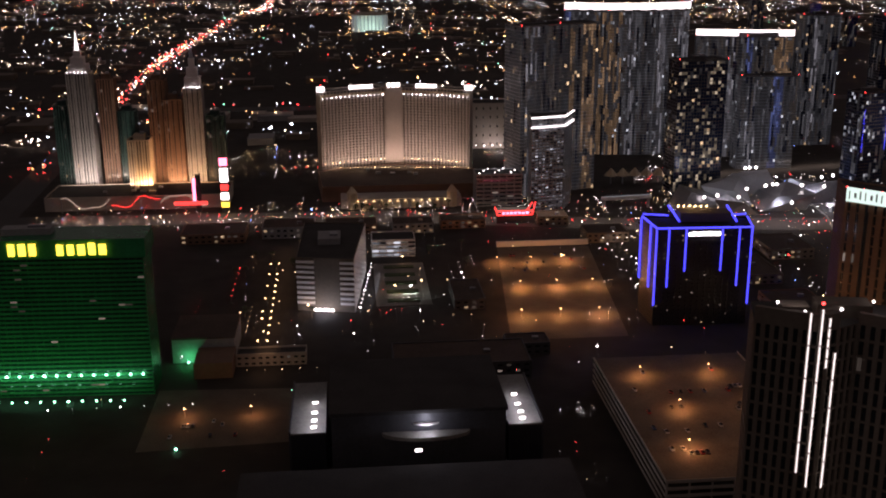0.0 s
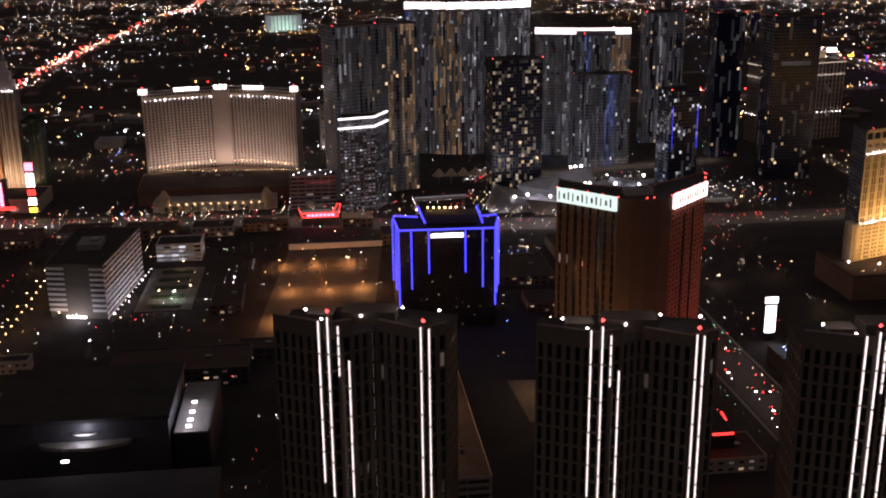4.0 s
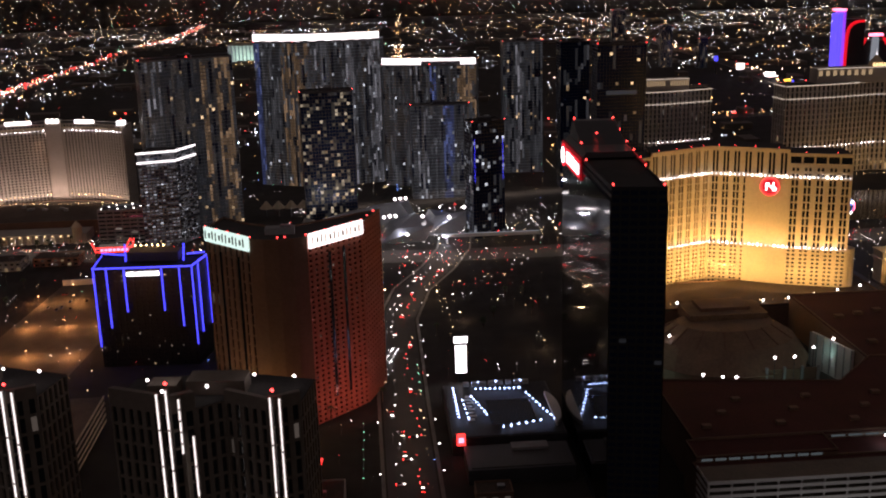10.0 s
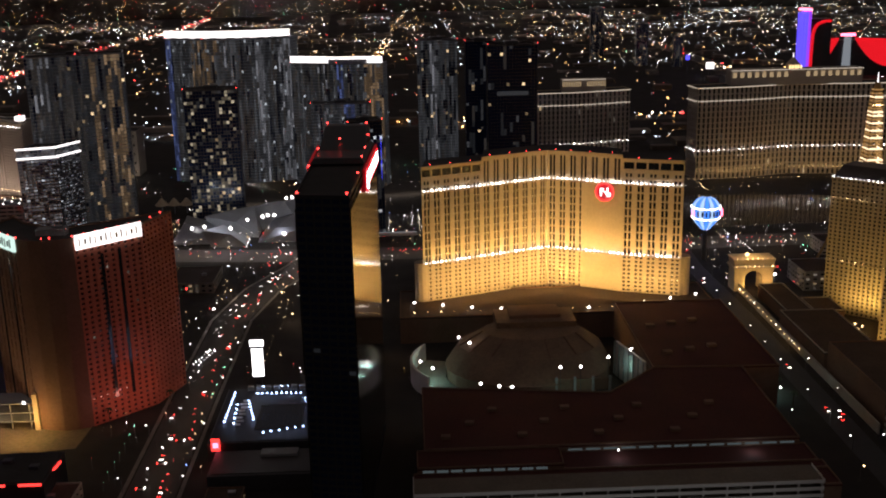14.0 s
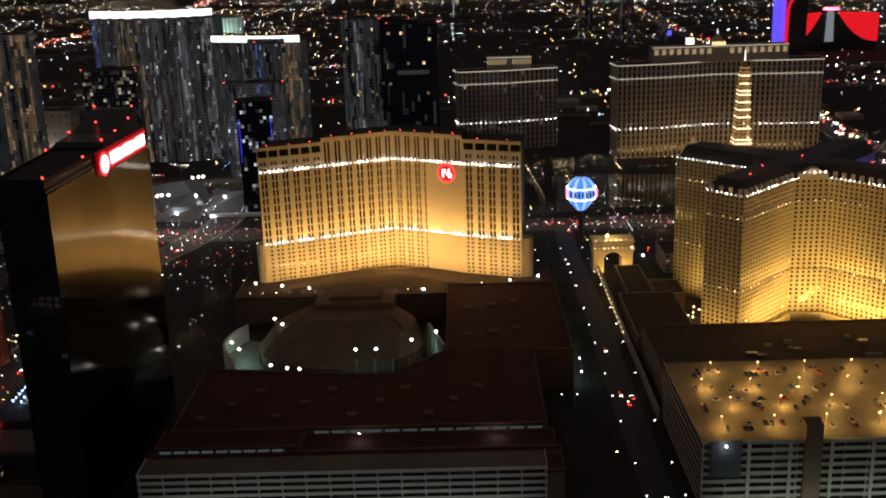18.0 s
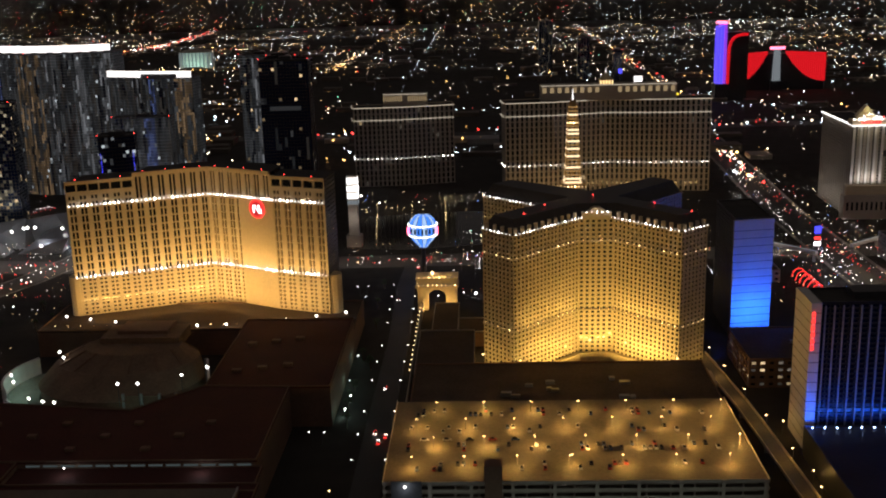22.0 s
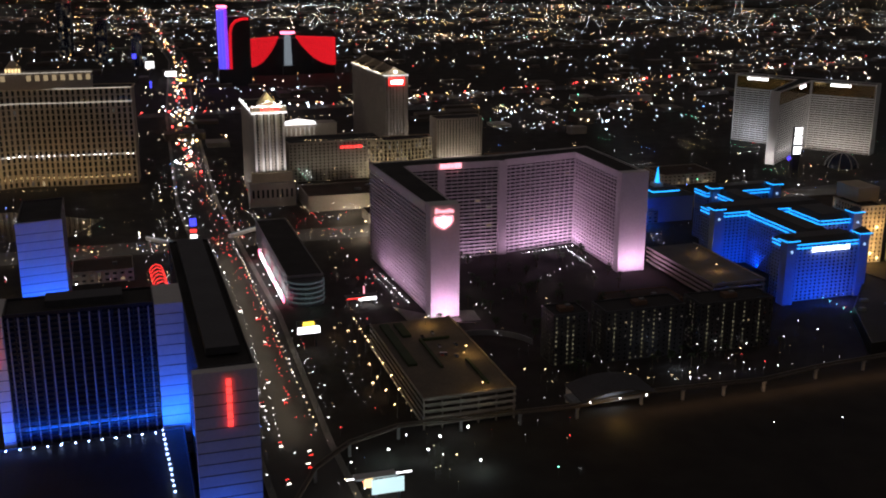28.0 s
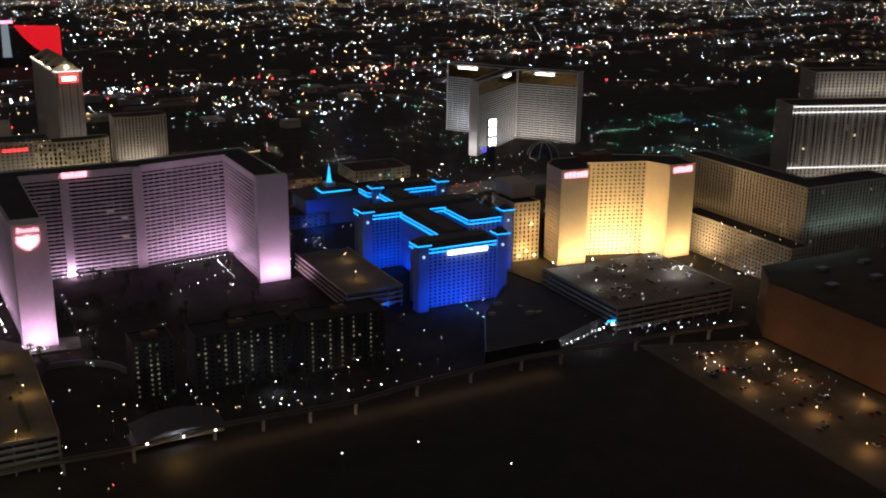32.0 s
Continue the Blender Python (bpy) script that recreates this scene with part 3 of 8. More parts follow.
for nm, x, y, w, h, m, style in REPLICAS:
    t = tower(nm, rect(x - w / 2, y - w / 2, x + w / 2, y + w / 2), 0, h, m, {0: "slender grey skyscraper replica with a stepped floodlit crown", 1: "brown and gold floodlit skyscraper replica", 2: "dark green glass skyscraper replica"}[style], "hotel", bay=3.0, floor=3.4, fw=0.46, fh=0.88, depth=0.7, dim=0.05, lit=0.008, group="skyscraper replicas")
    for s in (-0.5, -0.17, 0.17, 0.5):
        part("pier", cube(x + s * (w - 1.6), y - w / 2 - 0.45, 0, 1.3, 0.8, h + 1.2), m, t)
    if style == 0:
        for k, (s, z0, z1) in enumerate(((0.8, h + 1.3, h + 9), (0.55, h + 9, h + 17), (0.3, h + 17, h + 24)) if x < -200 else ((0.8, h + 1.3, h + 12), (0.55, h + 12, h + 22), (0.3, h + 22, h + 32))):
            part("crown_step", cube(x, y, z0, w * s, w * s, z1 - z0 - 0.01), WHITEWALL, t, "pale floodlit crown")
        part("spire", tube(x, y, h + (24 if x < -200 else 32), h + (44 if x < -200 else 46), 2.4, 0.2), NEON_CREST if x < -200 else STEEL, t, "lit spire")
        bulbs(t, (x - w / 2, y - w / 2), (x + w / 2, y - w / 2), h + 1.5, 6, 0.7, BULB, 0.6)
    else:
        plant_room(t, x, y, h, w * 0.5, w * 0.5, 6, m)
PALE_TRACK = glow("lit_track_rail", (1.0, 0.75, 0.55), 0.5, False)
coaster = thing("rollercoaster", -230, 1120, 0, "red and white lit rollercoaster track in front of the replicas", "rollercoaster")
for k in range(3):
    pts = [(-300 + k * 50 + i * 5, 1110 + k * 4, 10 + 6 * math.cos(i * 0.55 + 2.1 * k) + 2 * math.sin(i * 1.3)) for i in range(11)]
    for a, b in zip(pts, pts[1:]):
        part("track_piece", beam(a, b, 0.5), NEON_RED if k == 1 else PALE_TRACK, coaster)
    for a in pts[::3]:
        part("support", beam((a[0], a[1], 0), (a[0], a[1], a[2] - 0.5), 0.7), STEEL, coaster)
podium("casino_podium", rect(-320, 1120, -130, 1180), 14, BEIGE, "low street-front casino podium below the replicas")
mark = thing("neon_marquee", -158, 1105, 0, "pink and white neon street marquee", "sign")
part("pylon", cube(-158, 1105, 0, 5, 4, 40), DARKWALL, mark)
part("pink_fin", cube(-162, 1102.5, 12, 3, 0.8, 24), NEON_PINK, mark, "pink neon fin")
part("base_band", cube(-166, 1102, 8, 34, 1.0, 3.5), NEON_RED, mark, "red lit band")
mark2 = thing("street_sign_tower", -130, 1100, 0, "tall white video sign tower with a yellow foot", "sign")
part("pylon", cube(-130, 1100, 0, 7, 5, 58), DARKWALL, mark2)
for z, h, m in ((6, 5, NEON_YELLOW), (14, 7, NEON_WHITE), (24, 6, NEON_RED), (33, 14, NEON_WHITE), (50, 8, NEON_PINK)):
    part("lit_panel", cube(-130, 1097, z, 8, 0.8, h), m, mark2)

# ---- beige hotel with a bowed front ----
mc_front = [(-31, 1222), (0, 1238), (44, 1250), (64, 1250), (108, 1236), (140, 1214)]
mc = tower("bowed_hotel", mc_front + [(146, 1236), (64, 1276), (44, 1276), (-36, 1244)], 0, 105, BEIGE, "wide beige hotel with a bowed floodlit front and lit roof signs", "hotel", bay=4.2, floor=3.3, fw=0.52, fh=0.62, depth=1.0, dim=0.04, lit=0.005, sides={2: dict(fw=0.2)})
for a, b in zip(mc_front, mc_front[1:]):
    d = math.hypot(b[0] - a[0], b[1] - a[1])
    bulbs(mc, a, b, 98, int(d / 5), 0.75, BULB, 0.8)
    bulbs(mc, a, b, 22, int(d / 4.5), 0.6, BULB_WARM, 2.0)
    part("cornice", prism([(a[0], a[1] - 1.2), (b[0], b[1] - 1.2), (b[0], b[1] - 0.02), (a[0], a[1] - 0.02)], 100, 102), CREAM, mc)
part("centre_bay", prism([(45, 1246), (63, 1246), (63, 1249.9), (45, 1249.9)], 18, 111), BEIGE, mc)
sign_bars(mc, (46, 1246), (62, 1246), 107, 112, 3, NEON_WHITE, 1.0, label="white lit roof sign")
sign_bars(mc, (2, 1239), (30, 1246), 106.5, 110.5, 9, NEON_WHITE, 1.0, gap=0.15, label="white lit roof sign")
sign_bars(mc, (80, 1244), (104, 1237), 106.5, 110.5, 9, NEON_WHITE, 1.0, gap=0.15, label="white lit roof sign")
for x, y in ((-30, 1223), (139, 1216)):
    part("corner_crown", cube(x, y, 106.3, 9, 9, 5), NEON_CREST, mc, "glowing corner crown")
    part("beacon", gem(x, y, 113, 0.9), BULB_RED, mc)
podium("bowed_hotel_podium", [(-30, 1130), (140, 1130), (146, 1205), (108, 1226), (64, 1240), (44, 1240), (0, 1228), (-36, 1212)], 16, BROWNWALL, "dark low casino podium before the bowed hotel", ROOF_BROWN)
street = thing("street_front_pavilion", 50, 1105, 0, "floodlit street-front pavilion with domed corner turrets", "pavilion")
part("hall", prism(rect(-10, 1098, 118, 1128), 0, 10), BEIGE, street)
for x in (2, 108):
    part("turret", tube(x, 1100, 0, 17, 5.5, 5.5, 12), CREAM, street)
    part("dome", tube(x, 1100, 17, 23, 5.5, 1.0, 12), CREAM, street)
for i in range(12):
    part("arch_bay", cube(8 + i * 8.4, 1096.8, 0, 4.6, 2.2, 7.5), CREAM, street)
    part("arch_lamp", gem(8 + i * 8.4, 1094.5, 8.8, 0.8), BULB_WARM, street)

# ---- mid-rise with white outline, city towers ----
mand = tower("white_outlined_hotel", [(186, 1062), (222, 1072), (237, 1104), (190, 1104)], 0, 97, STEELGLASS, "pale glass hotel with white outlined crown", "hotel", bay=4, floor=3.4, fw=0.7, fh=0.45, depth=0.4, lit=0.08, lit_mat=LIT_COOL, dim=0.55, glass=BLUEGLASS, dim_mat=COLUMN_GREY)
for z in (89, 98.8):
    for a, b in (((185.5, 1061.0), (222.6, 1071.2)), ((222.8, 1071.4), (238.0, 1104.0))):
        strip(mand, (*a, z), (*b, z), 1.7, NEON_CREST, "white outline tube")


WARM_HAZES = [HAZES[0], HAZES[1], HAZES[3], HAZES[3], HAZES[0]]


def curtain(name, poly, h, label, lit=0.05, dim=0.12, crest=0.0, wall=STEELGLASS, lit_mat=None, bay=3.4, floor=3.6, haze=None, sides=None, streak=True):
    # most panes glow with painted haze, not room light
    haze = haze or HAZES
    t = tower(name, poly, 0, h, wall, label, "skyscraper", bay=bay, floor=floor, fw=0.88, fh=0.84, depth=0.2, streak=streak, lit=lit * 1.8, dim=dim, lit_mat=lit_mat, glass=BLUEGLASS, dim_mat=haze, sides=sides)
    cx, cy = sum(p[0] for p in poly) / len(poly), sum(p[1] for p in poly) / len(poly)
    plant_room(t, cx, cy, h, 14, 10, 4, DARKWALL)
    for p in poly[:2]:
        part("beacon", gem(p[0], p[1], h + 2.2, 0.7), BULB_RED, t)
    return t


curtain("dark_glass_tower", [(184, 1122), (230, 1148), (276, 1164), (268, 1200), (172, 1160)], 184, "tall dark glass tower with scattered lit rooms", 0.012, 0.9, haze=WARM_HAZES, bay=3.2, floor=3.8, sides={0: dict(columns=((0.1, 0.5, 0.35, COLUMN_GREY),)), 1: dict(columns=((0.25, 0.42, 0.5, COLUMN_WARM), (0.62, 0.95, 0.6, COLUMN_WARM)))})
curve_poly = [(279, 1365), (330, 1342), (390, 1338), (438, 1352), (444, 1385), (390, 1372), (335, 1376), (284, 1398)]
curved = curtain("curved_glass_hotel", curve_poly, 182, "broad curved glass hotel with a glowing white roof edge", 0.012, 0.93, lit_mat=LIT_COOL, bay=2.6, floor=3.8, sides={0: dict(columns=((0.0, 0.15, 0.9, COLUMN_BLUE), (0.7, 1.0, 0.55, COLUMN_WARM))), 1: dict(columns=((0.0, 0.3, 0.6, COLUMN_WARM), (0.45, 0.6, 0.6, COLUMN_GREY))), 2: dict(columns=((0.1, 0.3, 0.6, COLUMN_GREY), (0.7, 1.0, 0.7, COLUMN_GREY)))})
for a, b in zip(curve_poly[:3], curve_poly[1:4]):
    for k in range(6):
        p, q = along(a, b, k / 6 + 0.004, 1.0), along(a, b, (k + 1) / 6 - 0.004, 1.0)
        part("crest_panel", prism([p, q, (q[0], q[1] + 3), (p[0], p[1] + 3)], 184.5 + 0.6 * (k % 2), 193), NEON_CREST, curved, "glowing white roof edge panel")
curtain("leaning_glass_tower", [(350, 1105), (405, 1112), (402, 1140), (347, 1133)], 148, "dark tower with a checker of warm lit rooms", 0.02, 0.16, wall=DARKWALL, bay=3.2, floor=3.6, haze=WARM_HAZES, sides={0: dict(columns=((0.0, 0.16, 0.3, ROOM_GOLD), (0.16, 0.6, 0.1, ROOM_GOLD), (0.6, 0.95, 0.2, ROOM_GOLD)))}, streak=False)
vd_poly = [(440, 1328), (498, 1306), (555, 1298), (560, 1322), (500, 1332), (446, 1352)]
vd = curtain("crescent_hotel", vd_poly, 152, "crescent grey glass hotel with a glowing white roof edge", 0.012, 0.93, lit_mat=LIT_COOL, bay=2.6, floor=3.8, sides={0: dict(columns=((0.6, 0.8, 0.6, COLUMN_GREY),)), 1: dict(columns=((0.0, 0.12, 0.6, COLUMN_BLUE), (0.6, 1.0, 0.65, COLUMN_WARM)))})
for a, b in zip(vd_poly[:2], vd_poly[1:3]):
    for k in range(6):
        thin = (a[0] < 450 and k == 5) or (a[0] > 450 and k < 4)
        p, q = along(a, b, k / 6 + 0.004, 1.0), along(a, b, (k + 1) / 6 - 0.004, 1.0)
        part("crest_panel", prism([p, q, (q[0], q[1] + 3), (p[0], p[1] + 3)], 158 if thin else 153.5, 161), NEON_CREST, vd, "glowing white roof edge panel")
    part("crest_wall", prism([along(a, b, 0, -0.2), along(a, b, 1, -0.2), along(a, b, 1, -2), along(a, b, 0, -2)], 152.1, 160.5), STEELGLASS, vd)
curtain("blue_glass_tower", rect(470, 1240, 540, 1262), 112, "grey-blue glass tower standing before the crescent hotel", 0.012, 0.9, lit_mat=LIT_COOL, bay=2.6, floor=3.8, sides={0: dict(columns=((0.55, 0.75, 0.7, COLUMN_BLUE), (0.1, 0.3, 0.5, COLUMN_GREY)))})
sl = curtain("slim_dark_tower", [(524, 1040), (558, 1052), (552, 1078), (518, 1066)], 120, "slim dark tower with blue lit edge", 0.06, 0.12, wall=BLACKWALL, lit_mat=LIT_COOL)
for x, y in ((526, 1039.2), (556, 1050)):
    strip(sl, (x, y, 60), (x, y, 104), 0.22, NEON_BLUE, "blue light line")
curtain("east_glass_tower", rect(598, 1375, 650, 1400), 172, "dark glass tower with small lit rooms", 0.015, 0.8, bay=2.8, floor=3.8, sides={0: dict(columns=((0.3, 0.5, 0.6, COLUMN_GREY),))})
cosB = curtain("black_twin_tower", rect(672, 1140, 726, 1170), 184, "nearly black glass tower with a lit plant floor", 0.006, 0.1, wall=BLACKWALL)
part("lit_floor", prism(rect(682, 1139, 716, 1139.9), 130.5, 135), HAZES[2], cosB, "softly lit floor")
curtain("black_side_tower", rect(655, 1270, 690, 1300), 178, "dark tower with few lit rooms", 0.01, 0.2, wall=BLACKWALL)

# ---- block outlined in blue neon ----
po = tower("blue_outlined_hotel", [(220.5, 727), (290.5, 724), (297, 752), (219, 761)], 0, 74, BLACKWALL, "dark hotel block outlined in blue neon lines", "hotel", bay=4.4, floor=3.3, fw=0.3, fh=0.34, lit=0.012, dim=0.1)

A, B, C, D = (220.5, 727), (290.5, 724), (297, 752), (219, 761)
for s, z0 in ((0.0, 16), (0.13, 30), (0.31, 42), (0.69, 42), (0.87, 30), (1.0, 16)):
    p = along(A, B, s)
    strip(po, (*p, z0), (*p, 74), 0.9, NEON_BLUE, "blue neon line")
strip(po, (*along(A, B, -0.01), 75), (*along(A, B, 1.01), 75), 1.0, NEON_BLUE, "blue neon line")
for s in (0.35, 1.0):
    p = along(B, C, s)
    strip(po, (*p, 22), (*p, 74), 0.9, NEON_BLUE, "blue neon line")
    p = along(D, A, s - 0.35)
    strip(po, (*p, 26), (*p, 74), 0.9, NEON_BLUE, "blue neon line")
strip(po, (*B, 75), (*C, 75), 1.0, NEON_BLUE, "blue neon line")
strip(po, (*D, 75), (*A, 75), 1.0, NEON_BLUE, "blue neon line")
part("penthouse", prism([(242, 741), (279, 737), (281, 752), (243, 757)], 75.3, 82), TAUPE, po)
strip(po, (219, 760.5, 77), (237, 754, 77), 0.9, NEON_BLUE, "blue neon line")
strip(po, (283, 750, 77), (296, 752.5, 77), 0.9, NEON_BLUE, "blue neon line")
for k in range(6):
    part("roof_lamp", gem(245 + k * 4.2, 757.5 - 0.6 * k, 83.2, 0.7), BULB_AMBER, po, "gold roof lamp")
bulb("roof_light", 256, 760, 86, 900, GOLD, 0.5)
for a, b in (((241, 740), (237.5, 757)), ((283, 736), (281, 753))):
    strip(po, (*a, 76), (*b, 84), 1.1, NEON_BLUE, "blue neon line")
sign_bars(po, along(A, B, 0.33), along(A, B, 0.67), 69, 72, 8, NEON_WHITE, 0.6, gap=0.15, label="white lit sign")

# ---- red and brown wedge hotel with sign bands ----
MA = 122
ma_poly = [(316, 638), (347, 606), (355, 602.5), (364, 601.3), (373, 602.5), (381, 606), (414, 638), (426, 672), (392, 650), (364, 632), (338, 650), (324, 668)]
ma = tower("red_wedge_hotel", ma_poly, 0, MA, BROWNWALL, "tall red-brown wedge-shaped hotel with pale lit sign bands", "hotel", bay=4.4, floor=3.3, fw=0.4, fh=0.52, depth=0.9, dim=0.03, lit=0.003, sides={0: dict(fw=0.34, fh=0.86, bay=5.6, floor=6.6), 5: dict(skin=REDWALL, pieces=40, fw=0.44), 6: dict(skin=REDWALL)}, blank=(1, 2, 3, 4))
for i in (0, 5):
    a, b = ma_poly[i], ma_poly[i + 1]
    for s in (0.36, 0.62) if i else (0.3, 0.7):
        part("dark_slot", prism([along(a, b, s, 0.12), along(a, b, s + 0.05, 0.12), along(a, b, s + 0.05, 0.02), along(a, b, s, 0.02)], 14, MA - 12), GLASS, ma, "full-height dark glass slot")
    part("sign_band", prism([along(a, b, 0.02, 1.6), along(a, b, 0.99, 1.6), along(a, b, 0.99, 0.1), along(a, b, 0.02, 0.1)], MA - 6.5, MA + 2.6), SIGN_GREEN if i == 0 else NEON_CREST, ma, "pale lit sign band")
    for k in range(12):
        wide = (0.014, 0.03, 0.02)[k % 3]
        p = [along(a, b, 0.06 + k * 0.076 + e, o) for e, o in ((0, 2.2), (wide, 2.2), (wide, 1.65), (0, 1.65))]
        part("sign_block", prism(p, MA - (4.6, 3.6, 4.2)[k % 3], MA + (0.6, -0.4, 0.9)[k % 3]), CREAM if i else GREYWALL, ma)
for i, n_b in ((0, 4), (1, 1), (3, 2), (5, 6), (6, 3)):
    a, b = ma_poly[i], ma_poly[i + 1]
    for k in range(n_b):
        p = along(a, b, k / n_b, -0.5)
        part("beacon", gem(p[0], p[1], MA + 2.4, 0.6), BULB_RED, ma)
plant_room(ma, 364, 622, MA, 18, 8, 4)

# ---- three tower condominium with white light fins ----
def signature(x, y, yaw):
    t = thing("condo_tower", 0, 0, 0, "dark taupe condominium tower with vertical white light fins", "tower", "condominium towers")
    base = [(-34, -6), (-12, -14), (-4, -10), (4, -4), (20, -12), (30, -6), (32, 14), (0, 22), (-32, 16)]
    for i in range(len(base)):
        a, b = base[i], base[(i + 1) % len(base)]
        face(t, a, b, 0, 143, TAUPE, bay=3.6, floor=6.5, fw=0.5, fh=0.86, depth=0.8, dim=0.008, lit=0.001, pieces=20 if i in (0, 2, 3) else 0)
    part("roof", prism(inset(base, 0.3), 142.4, 143), ROOF, t)
    part("curved_parapet", prism([(-34, -6), (-12, -14), (-4, -10), (-6, -8), (-12, -12), (-33, -4)], 143.01, 149), TAUPE, t)
    part("curved_parapet", prism([(4, -4), (20, -12), (30, -6), (29, -4), (20, -10), (5, -2)], 143.01, 147), TAUPE, t)
    part("lift_house", cube(0, 6, 143.01, 20, 10, 5), TAUPE, t)
    part("lift_house", cube(-18, 4, 143.01, 10, 8, 4), TAUPE, t)
    for px, py, z0, z1 in ((-15.5, -13.6, 85, 150), (-11.8, -15.2, 80, 152), (-8.5, -13.2, 128, 148), (-5.2, -11.4, 78, 134), (21.2, -12.6, 62, 148), (24.0, -11.2, 50, 147)):
        f = part("fin", beam((px, py + 0.5, 0), (px, py + 0.5, z1), 1.4), TAUPE, t)
        step = (z1 - z0) / 5
        for k in range(5):
            part("light_tube", beam((px, py - 0.5, z0 + k * step + 0.6), (px, py - 0.5, z0 + (k + 1) * step - 0.2), 0.5), TUBE_WHITE, f, "white light tube")
    for px, py, z in ((-11.8, -15, 154), (22, -12, 150)):
        part("beacon", gem(px, py, z, 0.8), BULB_RED, t)
    for px, py in ((-24, 4), (-16, -6), (-2, -2), (12, 8), (26, 6)):
        part("roof_lamp", gem(px, py, 147.5, 0.7), BULB, t)
    return t


sig = signature(0, 0, 0)
sig.matrix_basis = pose(183 * PLAN, 360 * PLAN, 0, 0, 0, -12)
copy_thing(sig, pose(276 * PLAN, 338 * PLAN, 0, 0, 0, -8))
copy_thing(sig, pose(366 * PLAN, 320 * PLAN, 0, 0, 0, -6))
for x, y in ((183, 360), (276, 338), (366, 320)):
    bulb("roof_light", x - 16, y + 4, 152, 260, WHITE, 0.6)
    bulb("roof_light", x + 14, y + 2, 151, 200, WHITE, 0.6)
    # added fill in mid-air for the warm light reflected onto the facade
    flood("pilaster_lights", (x - 36, y - 14), (x + 34, y - 14), 40, 26, 2, 480, (1.0, 0.78, 0.55), 110)

# ---- black slab tower with red roof sign ----
el_poly = [(532, 457), (557, 452), (565, 588), (534, 590)]
EL = 178
el = tower("black_slab_tower", el_poly, 0, EL, SOOTWALL, "very dark mirror-glass slab tower with red and white roof signs", "tower", bay=4, floor=3.6, fw=0.8, fh=0.6, depth=0.3, lit=0.003, dim=0.006, dim_mat=HAZES[:1], glass=BLUEGLASS, sides={1: dict(lit=0.0, dim=0.0), 3: dict(lit=0.0, dim=0.0)})
for i, m, word in ((1, MIRROR, "tall mirror glass panel"), (3, MIRROR_DARK, "dark mirror glass panel")):
    a, b = el_poly[i], el_poly[(i + 1) % 4]
    for k in range(6):
        part("mirror_panel", prism([along(a, b, k / 6 + 0.0004, 0.5), along(a, b, (k + 1) / 6 - 0.0004, 0.5), along(a, b, (k + 1) / 6 - 0.0004, 0.05), along(a, b, k / 6 + 0.0004, 0.05)], 8, 172), m, el, word)
crown = [(533, 528), (561.5, 526), (564.5, 587), (534.5, 589)]
part("raked_crown", prism(crown, EL + 1.3, EL + 4, inset(crown, 2)), BLACKWALL, el)
part("crown_fin", prism([(536, 552), (561, 550), (563, 585), (537, 587)], EL + 4.01, EL + 13, [(538, 580), (561, 578), (562.5, 584), (538.5, 586)]), BLACKWALL, el, "raked roof fin")
# weak emission paints the signs' red glow onto the box behind them
RED_SIGN_GLOW = glow("dull_red_sign_glow", (1.0, 0.01, 0.02), 0.14)
RED_BOX = glow("red_sign_box", (1.0, 0.015, 0.03), 0.5)
RED_RIM = glow("red_sign_rim", (1.0, 0.02, 0.03), 1.6)
for i, s0, s1, n_s in ((1, 0.44, 0.97, 11), (3, 0.03, 0.46, 8)):
    a, b = el_poly[i], el_poly[(i + 1) % 4]
    part("sign_box", prism([along(a, b, s0, 1.6), along(a, b, s1, 1.6), along(a, b, s1, 0.55), along(a, b, s0, 0.55)], EL - 11, EL + 1), RED_SIGN_GLOW, el, "sign box painted with the signs' dull red glow")
    u0, u1 = (s0 + 0.12, s1 - 0.02) if i == 1 else (s0 + 0.14, s1 - 0.02)
    sign_bars(el, along(a, b, u0, 1.4), along(a, b, u1, 1.4), EL - 8, EL - 2, n_s, NEON_WHITE, 0.9, gap=0.22, label="white lit sign block")
    for z0, z1 in ((EL - 9.2, EL - 8.5), (EL - 1.5, EL - 0.8)):
        part("sign_rim", prism([along(a, b, u0 - 0.01, 2.2), along(a, b, u1 + 0.01, 2.2), along(a, b, u1 + 0.01, 1.65), along(a, b, u0 - 0.01, 1.65)], z0, z1), RED_RIM, el, "red lit rim of the sign")
    for rad, out, m, word in ((6.4, 2.1, RED_RIM, "round red emblem"), (4.6, 2.5, NEON_WHITE, "white emblem face")):
        c, e = along(a, b, s0 + 0.055, out), Vector((b[0] - a[0], b[1] - a[1])).normalized()
        nn = Vector((e.y, -e.x))
        v = [(c[0] + e.x * rad * math.cos(k * 0.3927) - nn.x * o, c[1] + e.y * rad * math.cos(k * 0.3927) - nn.y * o, EL - 6 + rad * math.sin(k * 0.3927)) for o in (0, 0.35) for k in range(16)]
        part("round_emblem", (v, [tuple(range(16)), tuple(range(31, 15, -1))] + [(k, 16 + k, 16 + (k + 1) % 16, (k + 1) % 16) for k in range(16)]), m, el, word)
for x, y, z in ((539, 584, EL + 14), (561, 582, EL + 14), (533, 458, EL + 2), (556, 453.5, EL + 2), (559, 500, EL + 2), (533, 520, EL + 2), (560, 528, EL + 5), (561, 548, EL + 6), (547, 560, EL + 9), (536, 548, EL + 6), (562, 570, EL + 9)):
    part("beacon", gem(x, y, z, 0.7), BULB_RED, el)

